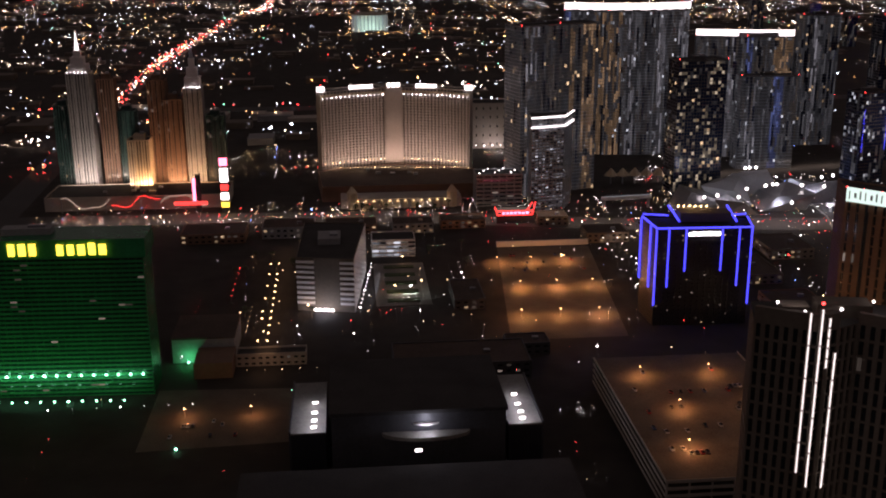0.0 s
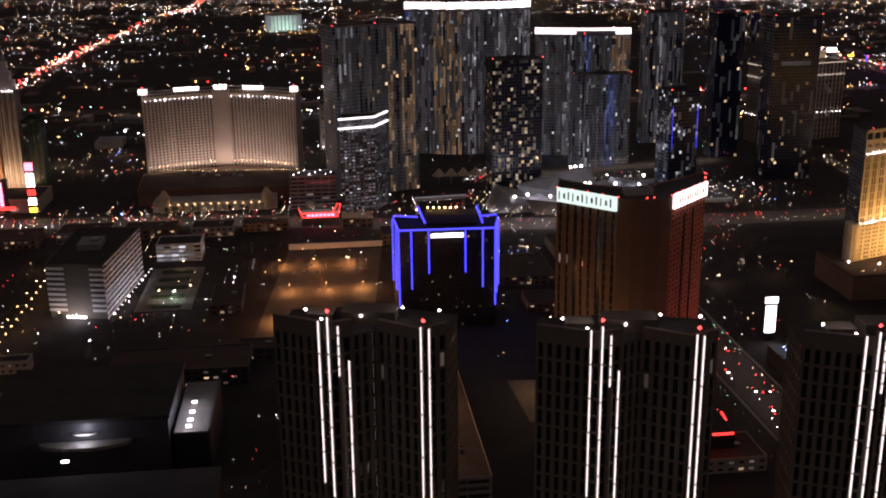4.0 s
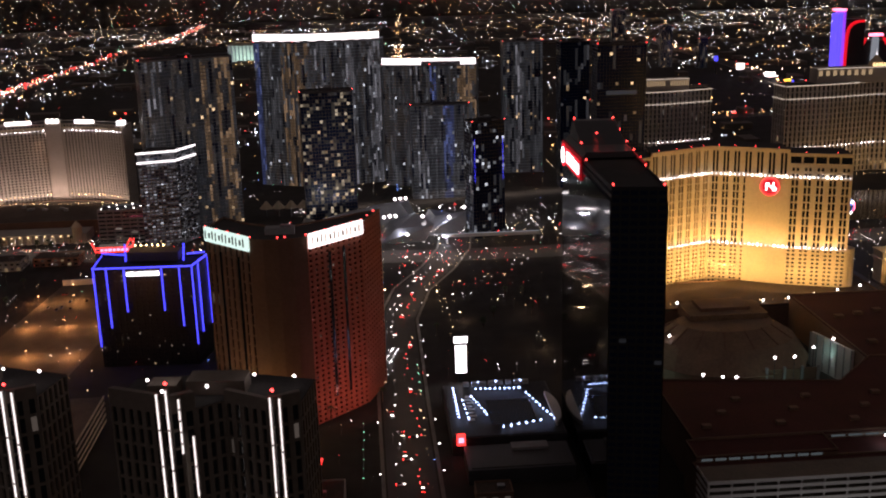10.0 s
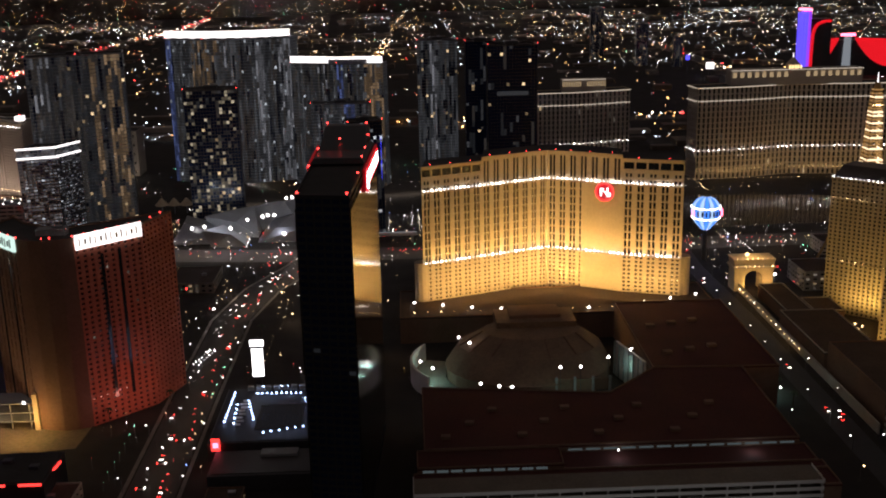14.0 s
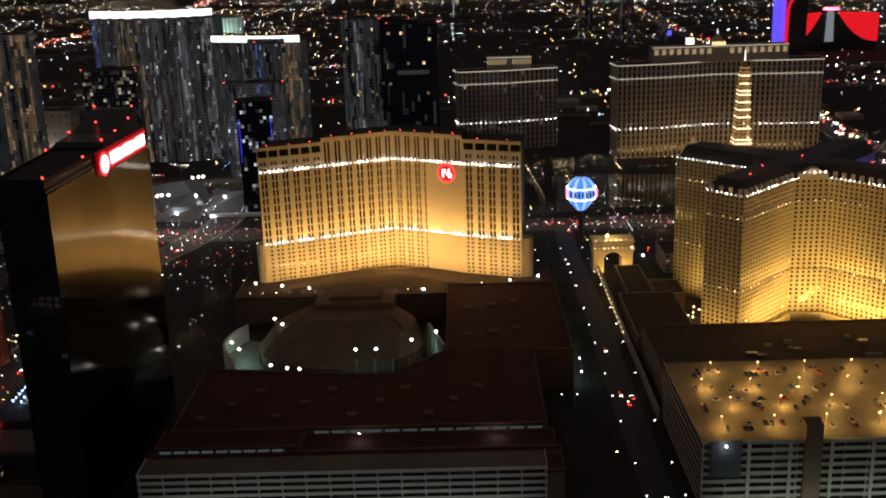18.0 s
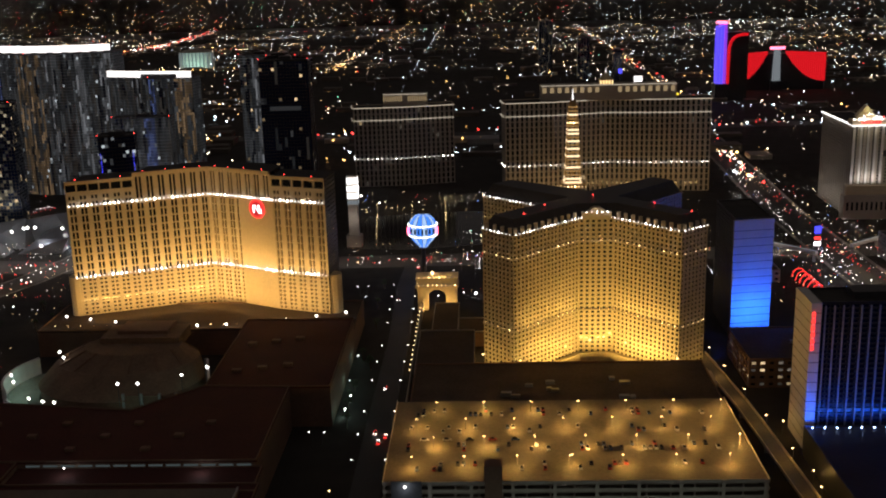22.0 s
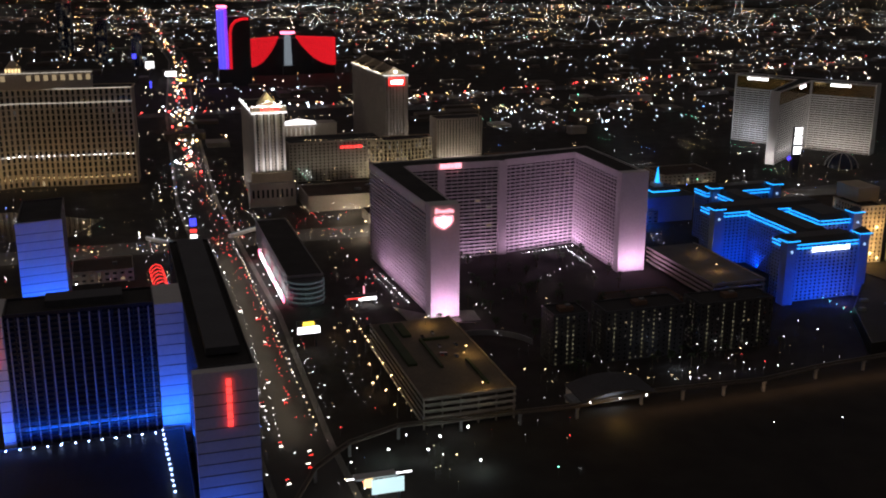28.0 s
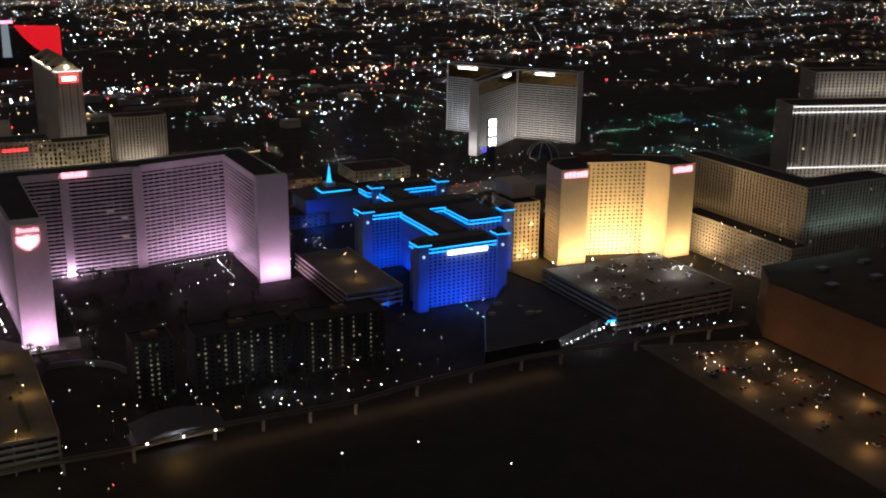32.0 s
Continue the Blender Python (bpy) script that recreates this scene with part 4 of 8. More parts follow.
# ---- golden bowed hotel ----
ph_front = [(593, 772), (640, 790), (672, 803), (694, 811), (717, 801), (749, 784), (793, 768)]
ph_back = [(x + 4, y + 30) for x, y in ph_front[::-1]]
ph = thing("golden_bowed_hotel", 696, 800, 0, "cream hotel bathed in golden floodlight with bands of white bulbs", "hotel")
n = len(ph_front)
for i in range(n - 1):
    a, b = ph_front[i], ph_front[i + 1]
    top = 127 if i in (0, n - 2) else 130
    d = math.hypot(b[0] - a[0], b[1] - a[1])
    if i == 4:
        s = along(a, b, 0.12, 0)
        face(ph, a, s, 0, 50, CREAM, nx=1, floor=3.4, fw=0.36, fh=0.54, depth=1.1)
        face(ph, a, s, 50, 107, CREAM, nx=1, nz=9, fw=0.36, fh=0.86, depth=1.4)
        part("blank_bay", ([(*s, 0), (*b, 0), (*b, 107), (*s, 107)], [(0, 1, 2, 3)]), CREAM, ph, "blank bay that bears the round sign")
    else:
        face(ph, a, b, 0, 50, CREAM, nx=2 * max(1, round(d / 8.8)), floor=3.4, fw=0.46, fh=0.56, depth=1.3, pieces=12, pair=0.10)
        face(ph, a, b, 50, 107, CREAM, nx=2 * max(1, round(d / 8.8)), nz=9, fw=0.42, fh=0.86, depth=1.8, pieces=12, pair=0.17)
    if 0 < i < n - 2:
        face(ph, a, b, 107, top, CREAM, nx=2 * max(1, round(d / 8.8)), nz=1, fw=0.4, fh=0.74, depth=1.2, pair=0.17)
    else:
        face(ph, a, b, 107, 117, CREAM, nx=2 * max(1, round(d / 8.8)), nz=2, fw=0.4, fh=0.6, depth=1.2, pair=0.17)
        face(ph, a, b, 117, top, CREAM, bay=9, nz=1, fw=0.86, fh=0.56, depth=1.6)
    for z in (50, 107):
        part("cornice", prism([along(a, b, 0, 1.0), along(a, b, 1, 1.0), along(a, b, 1, 0.02), along(a, b, 0, 0.02)], z - 0.6, z + 0.6), CREAM, ph)
        bulbs(ph, a, b, z + 1.6, int(d / 3.2), 0.8, BULB, 1.2)
    part("cornice", prism([along(a, b, 0, 1.4), along(a, b, 1, 1.4), along(a, b, 1, 0.02), along(a, b, 0, 0.02)], top - 1.5, top + 0.6), CREAM, ph)
    q = [(a[0], a[1] + 0.01), (b[0], b[1] + 0.01), (b[0] + 4, b[1] + 30), (a[0] + 4, a[1] + 30)]
    part("roof", prism(q, top - 1, top - 0.02), ROOF, ph)
    bulbs(ph, a, b, top + 1.2, max(2, int(d / 16)), 0.5, BULB_RED, -2)
for a, b in ((ph_front[-1], ph_back[0]), (ph_back[-1], ph_front[0])):
    face(ph, a, b, 0, 126, DARKWALL, bay=4, floor=3.4, fw=0.5, fh=0.5, dim=0.05, lit=0.03)
for i in range(n - 1):
    face(ph, ph_back[i], ph_back[i + 1], 0, 126, BROWNWALL, bay=6, floor=6)
for x, y in ((592, 778), (796, 775)):
    part("end_turret", tube(x, y, 0, 51, 6, 6, 12), CREAM, ph)
sx, sy = 736.5, 790.6
dirx = Vector((32, -17)).normalized()
for rad, out, m, lab in ((7.6, 1.0, NEON_RED, "round red sign"), (6.2, 1.5, RED_BOX, "deep red sign face")):
    v = [(sx + dirx.x * rad * math.cos(k * 0.3927) + dirx.y * o, sy + dirx.y * rad * math.cos(k * 0.3927) - dirx.x * o, 100 + rad * math.sin(k * 0.3927)) for o in (out, out - 0.45) for k in range(16)]
    part("round_sign", (v, [tuple(range(16)), tuple(range(31, 15, -1))] + [(k, 16 + k, 16 + (k + 1) % 16, (k + 1) % 16) for k in range(16)]), m, ph, lab)
for k, (u, z0, z1) in enumerate(((-3.4, 97, 103), (-1.7, 100.5, 103), (0.2, 99, 100.6), (1.8, 97, 103.5), (3.6, 97, 100))):
    part("sign_block", cube(sx + dirx.x * u, sy + dirx.y * u - 2.1, z0, 1.0, 0.5, z1 - z0), NEON_WHITE, ph, "white sign block")


# ---- golden mansard hotel ----
pa_poly = [(932, 657), (979, 703), (1003, 703), (1042, 660), (1062, 677), (1016, 730), (1064, 783), (1044, 803), (991, 756), (935, 803), (913, 783), (966, 730), (912, 679)]
pa = thing("golden_mansard_hotel", 991, 730, 0, "limestone hotel in golden floodlight with a dark mansard roof", "hotel")
for i in range(len(pa_poly)):
    a, b = pa_poly[i], pa_poly[(i + 1) % len(pa_poly)]
    d = math.hypot(b[0] - a[0], b[1] - a[1])
    front = i in (0, 1, 2, 3, 11, 12)
    for z0, z1 in ((0, 42), (42, 92), (92, 108)):
        face(pa, a, b, z0, z1, LIMESTONE, bay=3.7, floor=3.2, fw=0.5, fh=0.58, depth=0.7, pieces=30 if i in (0, 2) and z0 == 42 else 0)
    for z in (42, 92, 108):
        part("cornice", prism([along(a, b, 0, 0.9), along(a, b, 1, 0.9), along(a, b, 1, 0.02), along(a, b, 0, 0.02)], z - 0.5, z + 0.5), LIMESTONE, pa)
        if front or i in (9, 10):
            bulbs(pa, a, b, z + 1.2, int(d / (3.4 if z > 100 else 5)), 0.5 if z > 100 else 0.34, BULB if z > 100 else BULB_WARM, 1.1)
    # dormers along the eaves
    if front:
        for k in range(int(d / 6)):
            p = along(a, b, (k + 0.5) / int(d / 6), -1.0)
            part("dormer", cube(p[0], p[1], 109, 2.4, 2.4, 4.0), LIMESTONE, pa)
part("mansard_roof", prism(inset(pa_poly, 0.6), 108.5, 118, inset(pa_poly, 5.5)), SLATE, pa)
gable = part("gable", prism([(981, 700.5), (1001, 700.5), (1001, 706), (981, 706)], 108.6, 113), LIMESTONE, pa)
part("gable_top", prism([(984, 701), (998, 701), (998, 706), (984, 706)], 113.01, 116.5, [(989, 701), (993, 701), (993, 706), (989, 706)]), LIMESTONE, gable)
bulbs(pa, (982, 700), (1000, 700), 113.8, 5, 0.6, BULB, 0.8)
for x, y in ((940, 675), (991, 728), (1050, 672), (1030, 700), (955, 700)):
    part("beacon", gem(x, y, 119.5, 0.6), BULB_RED, pa)
for i in (0, 1, 2):
    a, b = pa_poly[i], pa_poly[i + 1]
    part("apron", prism([along(a, b, 0.04, 4), along(a, b, 0.96, 4), along(a, b, 0.96, 0.95), along(a, b, 0.04, 0.95)], 0, 11), LIMESTONE, pa)
for x, y, z in ((968, 678, 24), (986, 690, 24), (1010, 684, 24), (1040, 652, 24), (936, 652, 24)):
    part("court_lamp", gem(x, y, z, 0.8), BULB_WARM, pa)
podium("mansard_hotel_podium", rect(866, 562, 1056, 652), 22, BROWNWALL, "dark flat casino podium before the mansard hotel", ROOF_BROWN, 10)

low_w = thing("low_brown_wing", 885, 730, 0, "low brown flat-roofed wings between the arch and the hotel", "building")
for poly, h in ((rect(872, 742.1, 892, 818), 11), (rect(892.1, 744, 915, 776), 12), (rect(864, 653, 905, 742), 14)):
    part("storey", prism(poly, 0, h - 0.8), BROWNWALL, low_w)
    part("roof", prism(inset(poly, -0.25), h - 0.79, h), ROOF_BROWN, low_w)
    rim_in = inset(poly, 0.5)
    for k in range(4):
        part("roof_edge", prism([poly[k], poly[(k + 1) % 4], rim_in[(k + 1) % 4], rim_in[k]], h + 0.01, h + 0.9), BEIGE, low_w)
for x, y in ((911, 715), (916, 721), (922, 727), (914, 712), (919, 733)):
    part("court_lamp", gem(x, y, 5, 1.0), BULB_WARM, low_w, "bright court lamp")
bulb("court_light", 915, 722, 8, 1500, GOLD, 0.6)
for x, y in ((878, 828), (898, 800), (905, 790)):
    part("garden_lamp", gem(x, y, 3, 0.8), BULB, low_w)
bulb("garden_light", 902, 795, 7, 1200, (1.0, 0.8, 0.5), 0.6)
gwall = thing("street_wall", 861, 690, 0, "long tan garden wall beside the side street with warm lamps", "wall")
for k in range(14):
    part("panel", box(860.2, 556 + k * 20.0, 0, 861.2, 575.6 + k * 20.0, 7), BEIGE, gwall)
    if k > 5:
        part("wall_lamp", gem(859, 566 + k * 20.0, 5, 0.55), BULB_WARM, gwall)
        part("wall_lamp", gem(859, 576 + k * 20.0, 5, 0.55), BULB_WARM, gwall)
lane_lights(857.5, 690, 857.5, 830, 4, 1.5, 350, GOLD)

# ---- lattice tower replica ----
ei = thing("iron_lattice_tower", 990, 890, 0, "gold-lit iron lattice tower replica with three platforms", "tower")
IRON = surface("gold_lit_iron", (0.45, 0.30, 0.12), 0.5, metal=0.4)
prof = [(0, 30), (20, 24), (40, 18.5), (52, 15), (72, 10), (95, 7), (112, 5.6), (130, 4.8), (148, 4.0), (160, 3.0)]
for sx, sy in ((-1, -1), (1, -1), (1, 1), (-1, 1)):
    for (z0, r0), (z1, r1) in zip(prof, prof[1:]):
        part("leg", beam((990 + sx * r0, 890 + sy * r0, z0), (990 + sx * r1, 890 + sy * r1, z1), 1.8 if z0 < 60 else 1.1), IRON, ei)
for (z0, r0), (z1, r1) in zip(prof[2:], prof[3:]):
    for k in range(4):
        c = [(-1, -1), (1, -1), (1, 1), (-1, 1)]
        (ax, ay), (bx, by) = c[k], c[(k + 1) % 4]
        part("brace", beam((990 + ax * r0, 890 + ay * r0, z0), (990 + bx * r1, 890 + by * r1, z1), 0.7), IRON, ei)
        part("brace", beam((990 + bx * r0, 890 + by * r0, z0), (990 + ax * r1, 890 + ay * r1, z1), 0.7), IRON, ei)
for z, r, h in ((50, 17, 4), (92, 10.5, 4), (146, 4.6, 4)):
    part("platform", cube(990, 890, z, 2 * r, 2 * r, h), IRON, ei)
    part("platform_lights", join(*[gem(990 - r + 2 * r * i / 7, 889.2 - r, z + 2, 0.7) for i in range(8)]), BULB_WARM, ei, kind="stuff")
GOLDLAMP = glow("gold_lattice_lamp", (1.0, 0.56, 0.18), 0.42, False, 0.4)
GOLDBRIGHT = glow("bright_lattice_lamp", (1.0, 0.74, 0.42), 1.7, False, 0.3)
for k in range(21):
    z = 97 + k * 3.2
    r = float(np.interp(z, [p[0] for p in prof], [p[1] for p in prof])) + 0.3
    m = GOLDBRIGHT if k in (0, 1, 4, 7, 9, 11, 13, 14, 18) else GOLDLAMP
    ring_l = [beam((990 - r, 890 - r, z), (990 + r, 890 - r, z), 1.5 if m is GOLDBRIGHT else 1.0), beam((990 - r, 890 - r, z), (990 - r, 890 + r, z), 1.0), beam((990 + r, 890 - r, z), (990 + r, 890 + r, z), 1.0)]
    part("lamp_ring", join(*ring_l), m, ei, "gold lamp ring")
part("cabin", tube(990, 890, 160, 167, 3.6, 2.2, 10), IRON, ei)
part("mast", tube(990, 890, 167, 176, 0.7, 0.2, 6), NEON_CREST, ei)

# ---- balloon sign and triumphal arch ----
bl = thing("balloon_sign", 857, 930, 0, "blue and white lit hot-air balloon sign on a column", "sign")
part("column", tube(857, 930, 0, 30, 2.6, 2.0, 10), DARKWALL, bl)
prof_b = [(30, 4), (33, 6.2), (36.5, 9.6), (41, 12.4), (46, 13.7), (51, 13.2), (55.5, 11), (59, 7.6), (61, 3)]
BALLOON_PALE = glow("balloon_pale_blue", (0.45, 0.66, 1.0), 0.9)
BALLOON = glow("balloon_blue", (0.06, 0.26, 1.0), 1.1)
for k in range(16):
    v, f = [], []
    for z, r in prof_b:
        for e in (0.06, 0.94):
            a = (k + e) * math.tau / 16
            v.append((857 + r * math.cos(a), 930 + r * math.sin(a), z))
    for i in range(len(prof_b) - 1):
        f.append((2 * i, 2 * i + 1, 2 * i + 3, 2 * i + 2))
    part("gore", (v, f), BALLOON if k % 2 else BALLOON_PALE, bl)
part("core", join(*[tube(857, 930, z0, z1, r0 * 0.95, r1 * 0.95, 16) for (z0, r0), (z1, r1) in zip(prof_b, prof_b[1:])]), DARKWALL, bl)
for z, r, m in ((51.5, 13.3, NEON_WHITE), (41.5, 12.9, NEON_WHITE)):
    part("light_ring", join(*[beam((857 + r * math.cos(i * 0.2618), 930 + r * math.sin(i * 0.2618), z), (857 + r * math.cos((i + 1) * 0.2618), 930 + r * math.sin((i + 1) * 0.2618), z), 0.7) for i in range(24)]), m, bl)
part("sign_belt", join(*[cube(857 - 10 + i * 3.4, 930 - math.sqrt(max(1, 14.0**2 - (-10 + i * 3.4) ** 2)), 44.5, 1.6, 0.8, 4.5) for i in range(7)]), BLUEGLASS, bl, "dark blue window belt")
for x in (844, 870):
    part("side_sign", cube(x, 925, 43, 2.4, 1.0, 7), NEON_PINK, bl, "pink lit side sign")

ar = thing("triumphal_arch", 873, 842, 0, "floodlit stone triumphal arch", "arch")
for s in (-1, 1):
    part("pier", cube(873 + s * 12, 842, 0, 9, 16, 18), CREAM, ar)
    part("lamp", gem(873 + s * 12, 832.5, 2, 1.0), BULB_WARM, ar)
arc = [(873 + 7.5 * math.cos(radians(a)), 18 - 7 + 7 * math.sin(radians(a))) for a in range(0, 181, 20)]
v = [(x, y, z) for y in (834.2, 849.8) for x, z in arc] + [(x, y, 18) for y in (834.2, 849.8) for x, z in arc]
k = len(arc)
f = []
for i in range(k - 1):
    f += [(i + 1, i, 2 * k + i, 2 * k + i + 1), (k + i, k + i + 1, 3 * k + i + 1, 3 * k + i), (i, i + 1, k + i + 1, k + i)]
part("vault", (v, f), CREAM, ar)
part("attic", cube(873, 842, 18.01, 34, 17, 9), CREAM, ar)
part("cornice", cube(873, 842, 20, 36, 19, 1.6), CREAM, ar)
part("top_cornice", cube(873, 842, 27.01, 35.5, 18.5, 1.2), CREAM, ar)
flood("deck_front_lights", (862, 452), (1048, 452), 3, 14, 2, 4200, (0.75, 1.0, 0.85), 22)
flood("deck_front_lights", (582, 452), (786, 452), 3, 16, 2, 1700, (0.9, 0.97, 0.88), 14)
flood("arch_floodlight", (857, 834), (889, 834), 2, 9, 2, 4500, GOLD, 18)
bulb("arch_roof_light", 873, 836, 35, 4500, GOLD, 0.8)
part("roof_lamp", gem(869, 842, 30.2, 1.9), BULB_WARM, ar)
for z, n_l in ((22.1, 9), (28.8, 8)):
    bulbs(ar, (856, 832.6), (890, 832.6), z, n_l, 0.55, BULB_WARM, 0.0)


# ---- parking garages ----
def garage(name, x0, y0, x1, y1, h, levels, label, wall=GREYWALL, deck=DECK, lit_floors=0.25):
    t = thing(name, (x0 + x1) / 2, (y0 + y1) / 2, 0, label, "garage")
    step = h / levels
    for k in range(1, levels + 1):
        part("deck", box(x0, y0, k * step - 0.5, x1, y1, k * step), deck, t)
        for a, b in (((x0, y0), (x1, y0)), ((x1, y0), (x1, y1)), ((x0, y1), (x0, y0))):
            part("rail_wall", prism([along(a, b, 0, 0.3), along(a, b, 1, 0.3), along(a, b, 1, 0.01), along(a, b, 0, 0.01)], k * step - 0.7, k * step + 1.05), wall, t)
    part("core", box(x0 + 4, y0 + 5, 0, x1 - 4, y1 - 3, h - 0.6), wall, t)
    nx = max(2, round((x1 - x0) / 12))
    for i in range(nx + 1):
        part("column", cube(x0 + 0.6 + (x1 - x0 - 1.2) * i / nx, y0 + 0.9, 0, 0.9, 0.9, h - 0.72), wall, t)
    rng = random.Random(int(x0))
    for k in range(levels):
        lamps = [cube(x0 + (x1 - x0) * (i + 0.5) / nx, y0 + 3.2, k * step + step - 1.1, 3.5, 0.4, 0.25) for i in range(nx) if rng.random() < lit_floors]
        if lamps:
            part("strip_lamps", join(*lamps), LIT_COOL, t, kind="stuff")
    return t


pg = garage("rooftop_garage", 862, 452, 1048, 552, 38, 9, "large parking garage whose top deck is lit by amber lamps", BEIGE, lit_floors=0.7)
garage("shop_garage", 582, 452, 786, 470, 27, 7, "multi-level parking garage with pale lit decks", WHITEWALL, lit_floors=0.5)
garage("condo_garage", 152, 462, 246, 622, 20, 5, "parking garage with a dim orange top deck", BEIGE, LOT)
g4 = garage("north_garage", 1329, 549, 1387, 682, 20, 5, "pale parking garage with an amber-lit top deck", BEIGE)
garage("link_garage", 1615, 702, 1662, 815, 16, 4, "long narrow parking garage with a dim lit roof", BEIGE)
garage("gold_hotel_garage", 1776, 580, 1885, 680, 20, 5, "parking garage with a crowded dark top deck", GREYWALL)

part("stair_tower", box(911.5, 449.5, 0, 920, 458, 48), BROWNWALL, pg, "brown stair tower")
part("portal_frame", box(866, 450.2, 20, 881, 451.4, 40), DARKWALL, pg)
part("portal_lamp", gem(873, 449.4, 37.5, 0.8), BULB, pg, "white portal lamp")
bulb("portal_light", 873, 446, 36, 500, COOL, 0.5)
for k in range(9):
    part("pier", box(884 + k * 20.2, 451.0, 0, 885.6 + k * 20.2, 452.0, 39), BEIGE, pg)

for x0, y0, x1, y1 in ((1334, 600, 1340, 676), (1353, 592, 1355, 640), (1353, 640.1, 1374, 642), (1372, 560, 1374, 600), (1344, 650, 1350, 676)):
    part("hedge", box(x0, y0, 20.01, x1, y1, 21.6), LEAF, g4, "dark clipped hedge")

# ---- blue floodlit hotels ----
def pylon(parent, poly, z0, z1, step=6.0):
    """A smooth shaft with shadow joints."""
    p = part("pylon", prism(poly, z0, z1), WHITEWALL, parent)
    for k in range(1, int((z1 - z0) / step)):
        part("joint", prism(inset(poly, -0.08), z0 + k * step, z0 + k * step + 0.35), DARKWALL, p)
    return p


ba = tower("blue_lit_hotel", [(1104, 566), (1181, 566), (1181, 594), (1104, 594)], 0, 89, BLACKWALL, "dark glass hotel wing with ribs in blue floodlight", "hotel", bay=5.4, floor=3.1, fw=0.86, fh=0.6, depth=0.8, pieces=40, glass=BLUEGLASS)
pylon(ba, rect(1098, 564, 1103.9, 595), 0, 90)
pylon(ba, rect(1181.1, 561, 1196, 596), 0, 90)
for i in range(15):
    part("rib", cube(1106.5 + i * 5.1, 565.4, 0, 0.7, 1.1, 88), GREYWALL, ba)
part("roof_box", cube(1145, 582, 89.01, 40, 14, 4), DARKWALL, ba)
bulbs(ba, (1096, 553), (1180, 553), 18.6, 12, 0.65, BULB_ICE, 0.0)
ba2 = tower("blue_sign_wing", [(1196, 466), (1222, 466), (1222, 690), (1196, 690)], 0, 88, BLACKWALL, "dark hotel wing with blue-lit end wall and red vertical sign", "hotel", bay=5, floor=3.1, fw=0.7, fh=0.55, lit=0.01, dim=0.02, glass=BLUEGLASS)
pylon(ba2, rect(1193, 460, 1222.5, 465.9), 0, 88.5)
part("roof_ridge", prism(rect(1201, 480, 1217, 680), 89.3, 93), DARKWALL, ba2)
for i in range(6):
    part("sign_block", cube(1209, 459.2, 81.5 - i * 4.1, 2.2, 0.9, 3.2), NEON_RED, ba2, "red lit sign block")
for i in range(6):
    part("sign_block", cube(1099.4, 563.2, 82 - i * 4.0, 1.4, 0.9, 3.0), NEON_RED, ba, "red lit sign block")
podium("blue_hotel_podium", rect(1096, 385, 1192, 558), 17, DARKWALL, "flat black podium roof edged with lamps", SOOTWALL, 3)
edge = thing("podium_edge_lamps", 1182, 515, 17, "row of bright white lamps on the podium's edge", "lamps")
for i in range(13):
    part("lamp", gem(1180.5 + i * 0.16, 556 - i * 6.0, 18.2, 0.62), BULB_ICE, edge)
ba3 = tower("blue_end_tower", [(1099, 757), (1128, 762), (1128, 825), (1099, 820)], 0, 92, DARKWALL, "slab hotel whose end wall glows in blue floodlight", "hotel", bay=5, floor=3.1, fw=0.6, fh=0.5, dim=0.01, blank=(0,))
pylon(ba3, [(1098, 754), (1128.5, 759), (1128.5, 761.9), (1098, 756.9)], 0, 92)

NEON_ROSE = glow("rose_neon", (1.0, 0.30, 0.34), 2.2)
# ---- pink floodlit hotel round a garden ----
fl = tower("pink_lit_hotel", [(1390, 744), (1390, 744.1), (1410, 744.1), (1410, 884), (1498, 884), (1498, 882), (1506, 882), (1506, 886), (1581, 900), (1581, 808), (1604, 808), (1604, 926), (1500, 910), (1384, 908)], 0, 87, WHITEWALL, "U-shaped white hotel in pink floodlight with gridded balconies", "hotel", bay=5.6, floor=3.4, fw=0.97, fh=0.6, depth=1.5, dim=0.015, lit=0.004, blank=(0, 1, 4, 5, 6, 9), pieces=20)
fl_edges = [((1384, 908), (1388, 744)), ((1410, 884), (1498, 884)), ((1506, 886), (1581, 900)), ((1581, 900), (1581, 808))]
for a, b in fl_edges:
    part("fascia", prism([along(a, b, 0, 0.5), along(a, b, 1, 0.5), along(a, b, 1, 0.05), along(a, b, 0, 0.05)], 82.5, 88.5), WHITEWALL, fl)
part("end_shaft", prism([(1388, 731), (1411, 731), (1411, 744), (1388, 744)], 0, 90), WHITEWALL, fl)
part("end_shaft", prism([(1579, 800), (1605, 800), (1605, 807.9), (1579, 807.9)], 0, 89), WHITEWALL, fl)
part("service_shaft", prism(rect(1440, 882, 1447, 883.9), 0, 84), WHITEWALL, fl)
for k, (x, w, z, hh) in enumerate(((1392.5, 1.6, 82.6, 3.4), (1394.6, 1.0, 82.8, 2.2), (1396.4, 1.6, 82.6, 1.8), (1398.6, 1.4, 82.8, 1.8), (1400.8, 1.6, 82.6, 2.0), (1402.6, 1.0, 82.8, 2.6), (1404.6, 1.8, 82.4, 2.0))):
    part("script_block", cube(x, 730.2, z + 1.5, w, 0.6, hh), NEON_ROSE, fl, "rose lit script mark")
SHIELD = [(1391, 79.5), (1394.5, 79.0), (1398, 80.4), (1401.5, 79.0), (1405, 79.5), (1405.4, 75.5), (1403, 72.2), (1398, 69.2), (1393, 72.2), (1390.6, 75.5)]


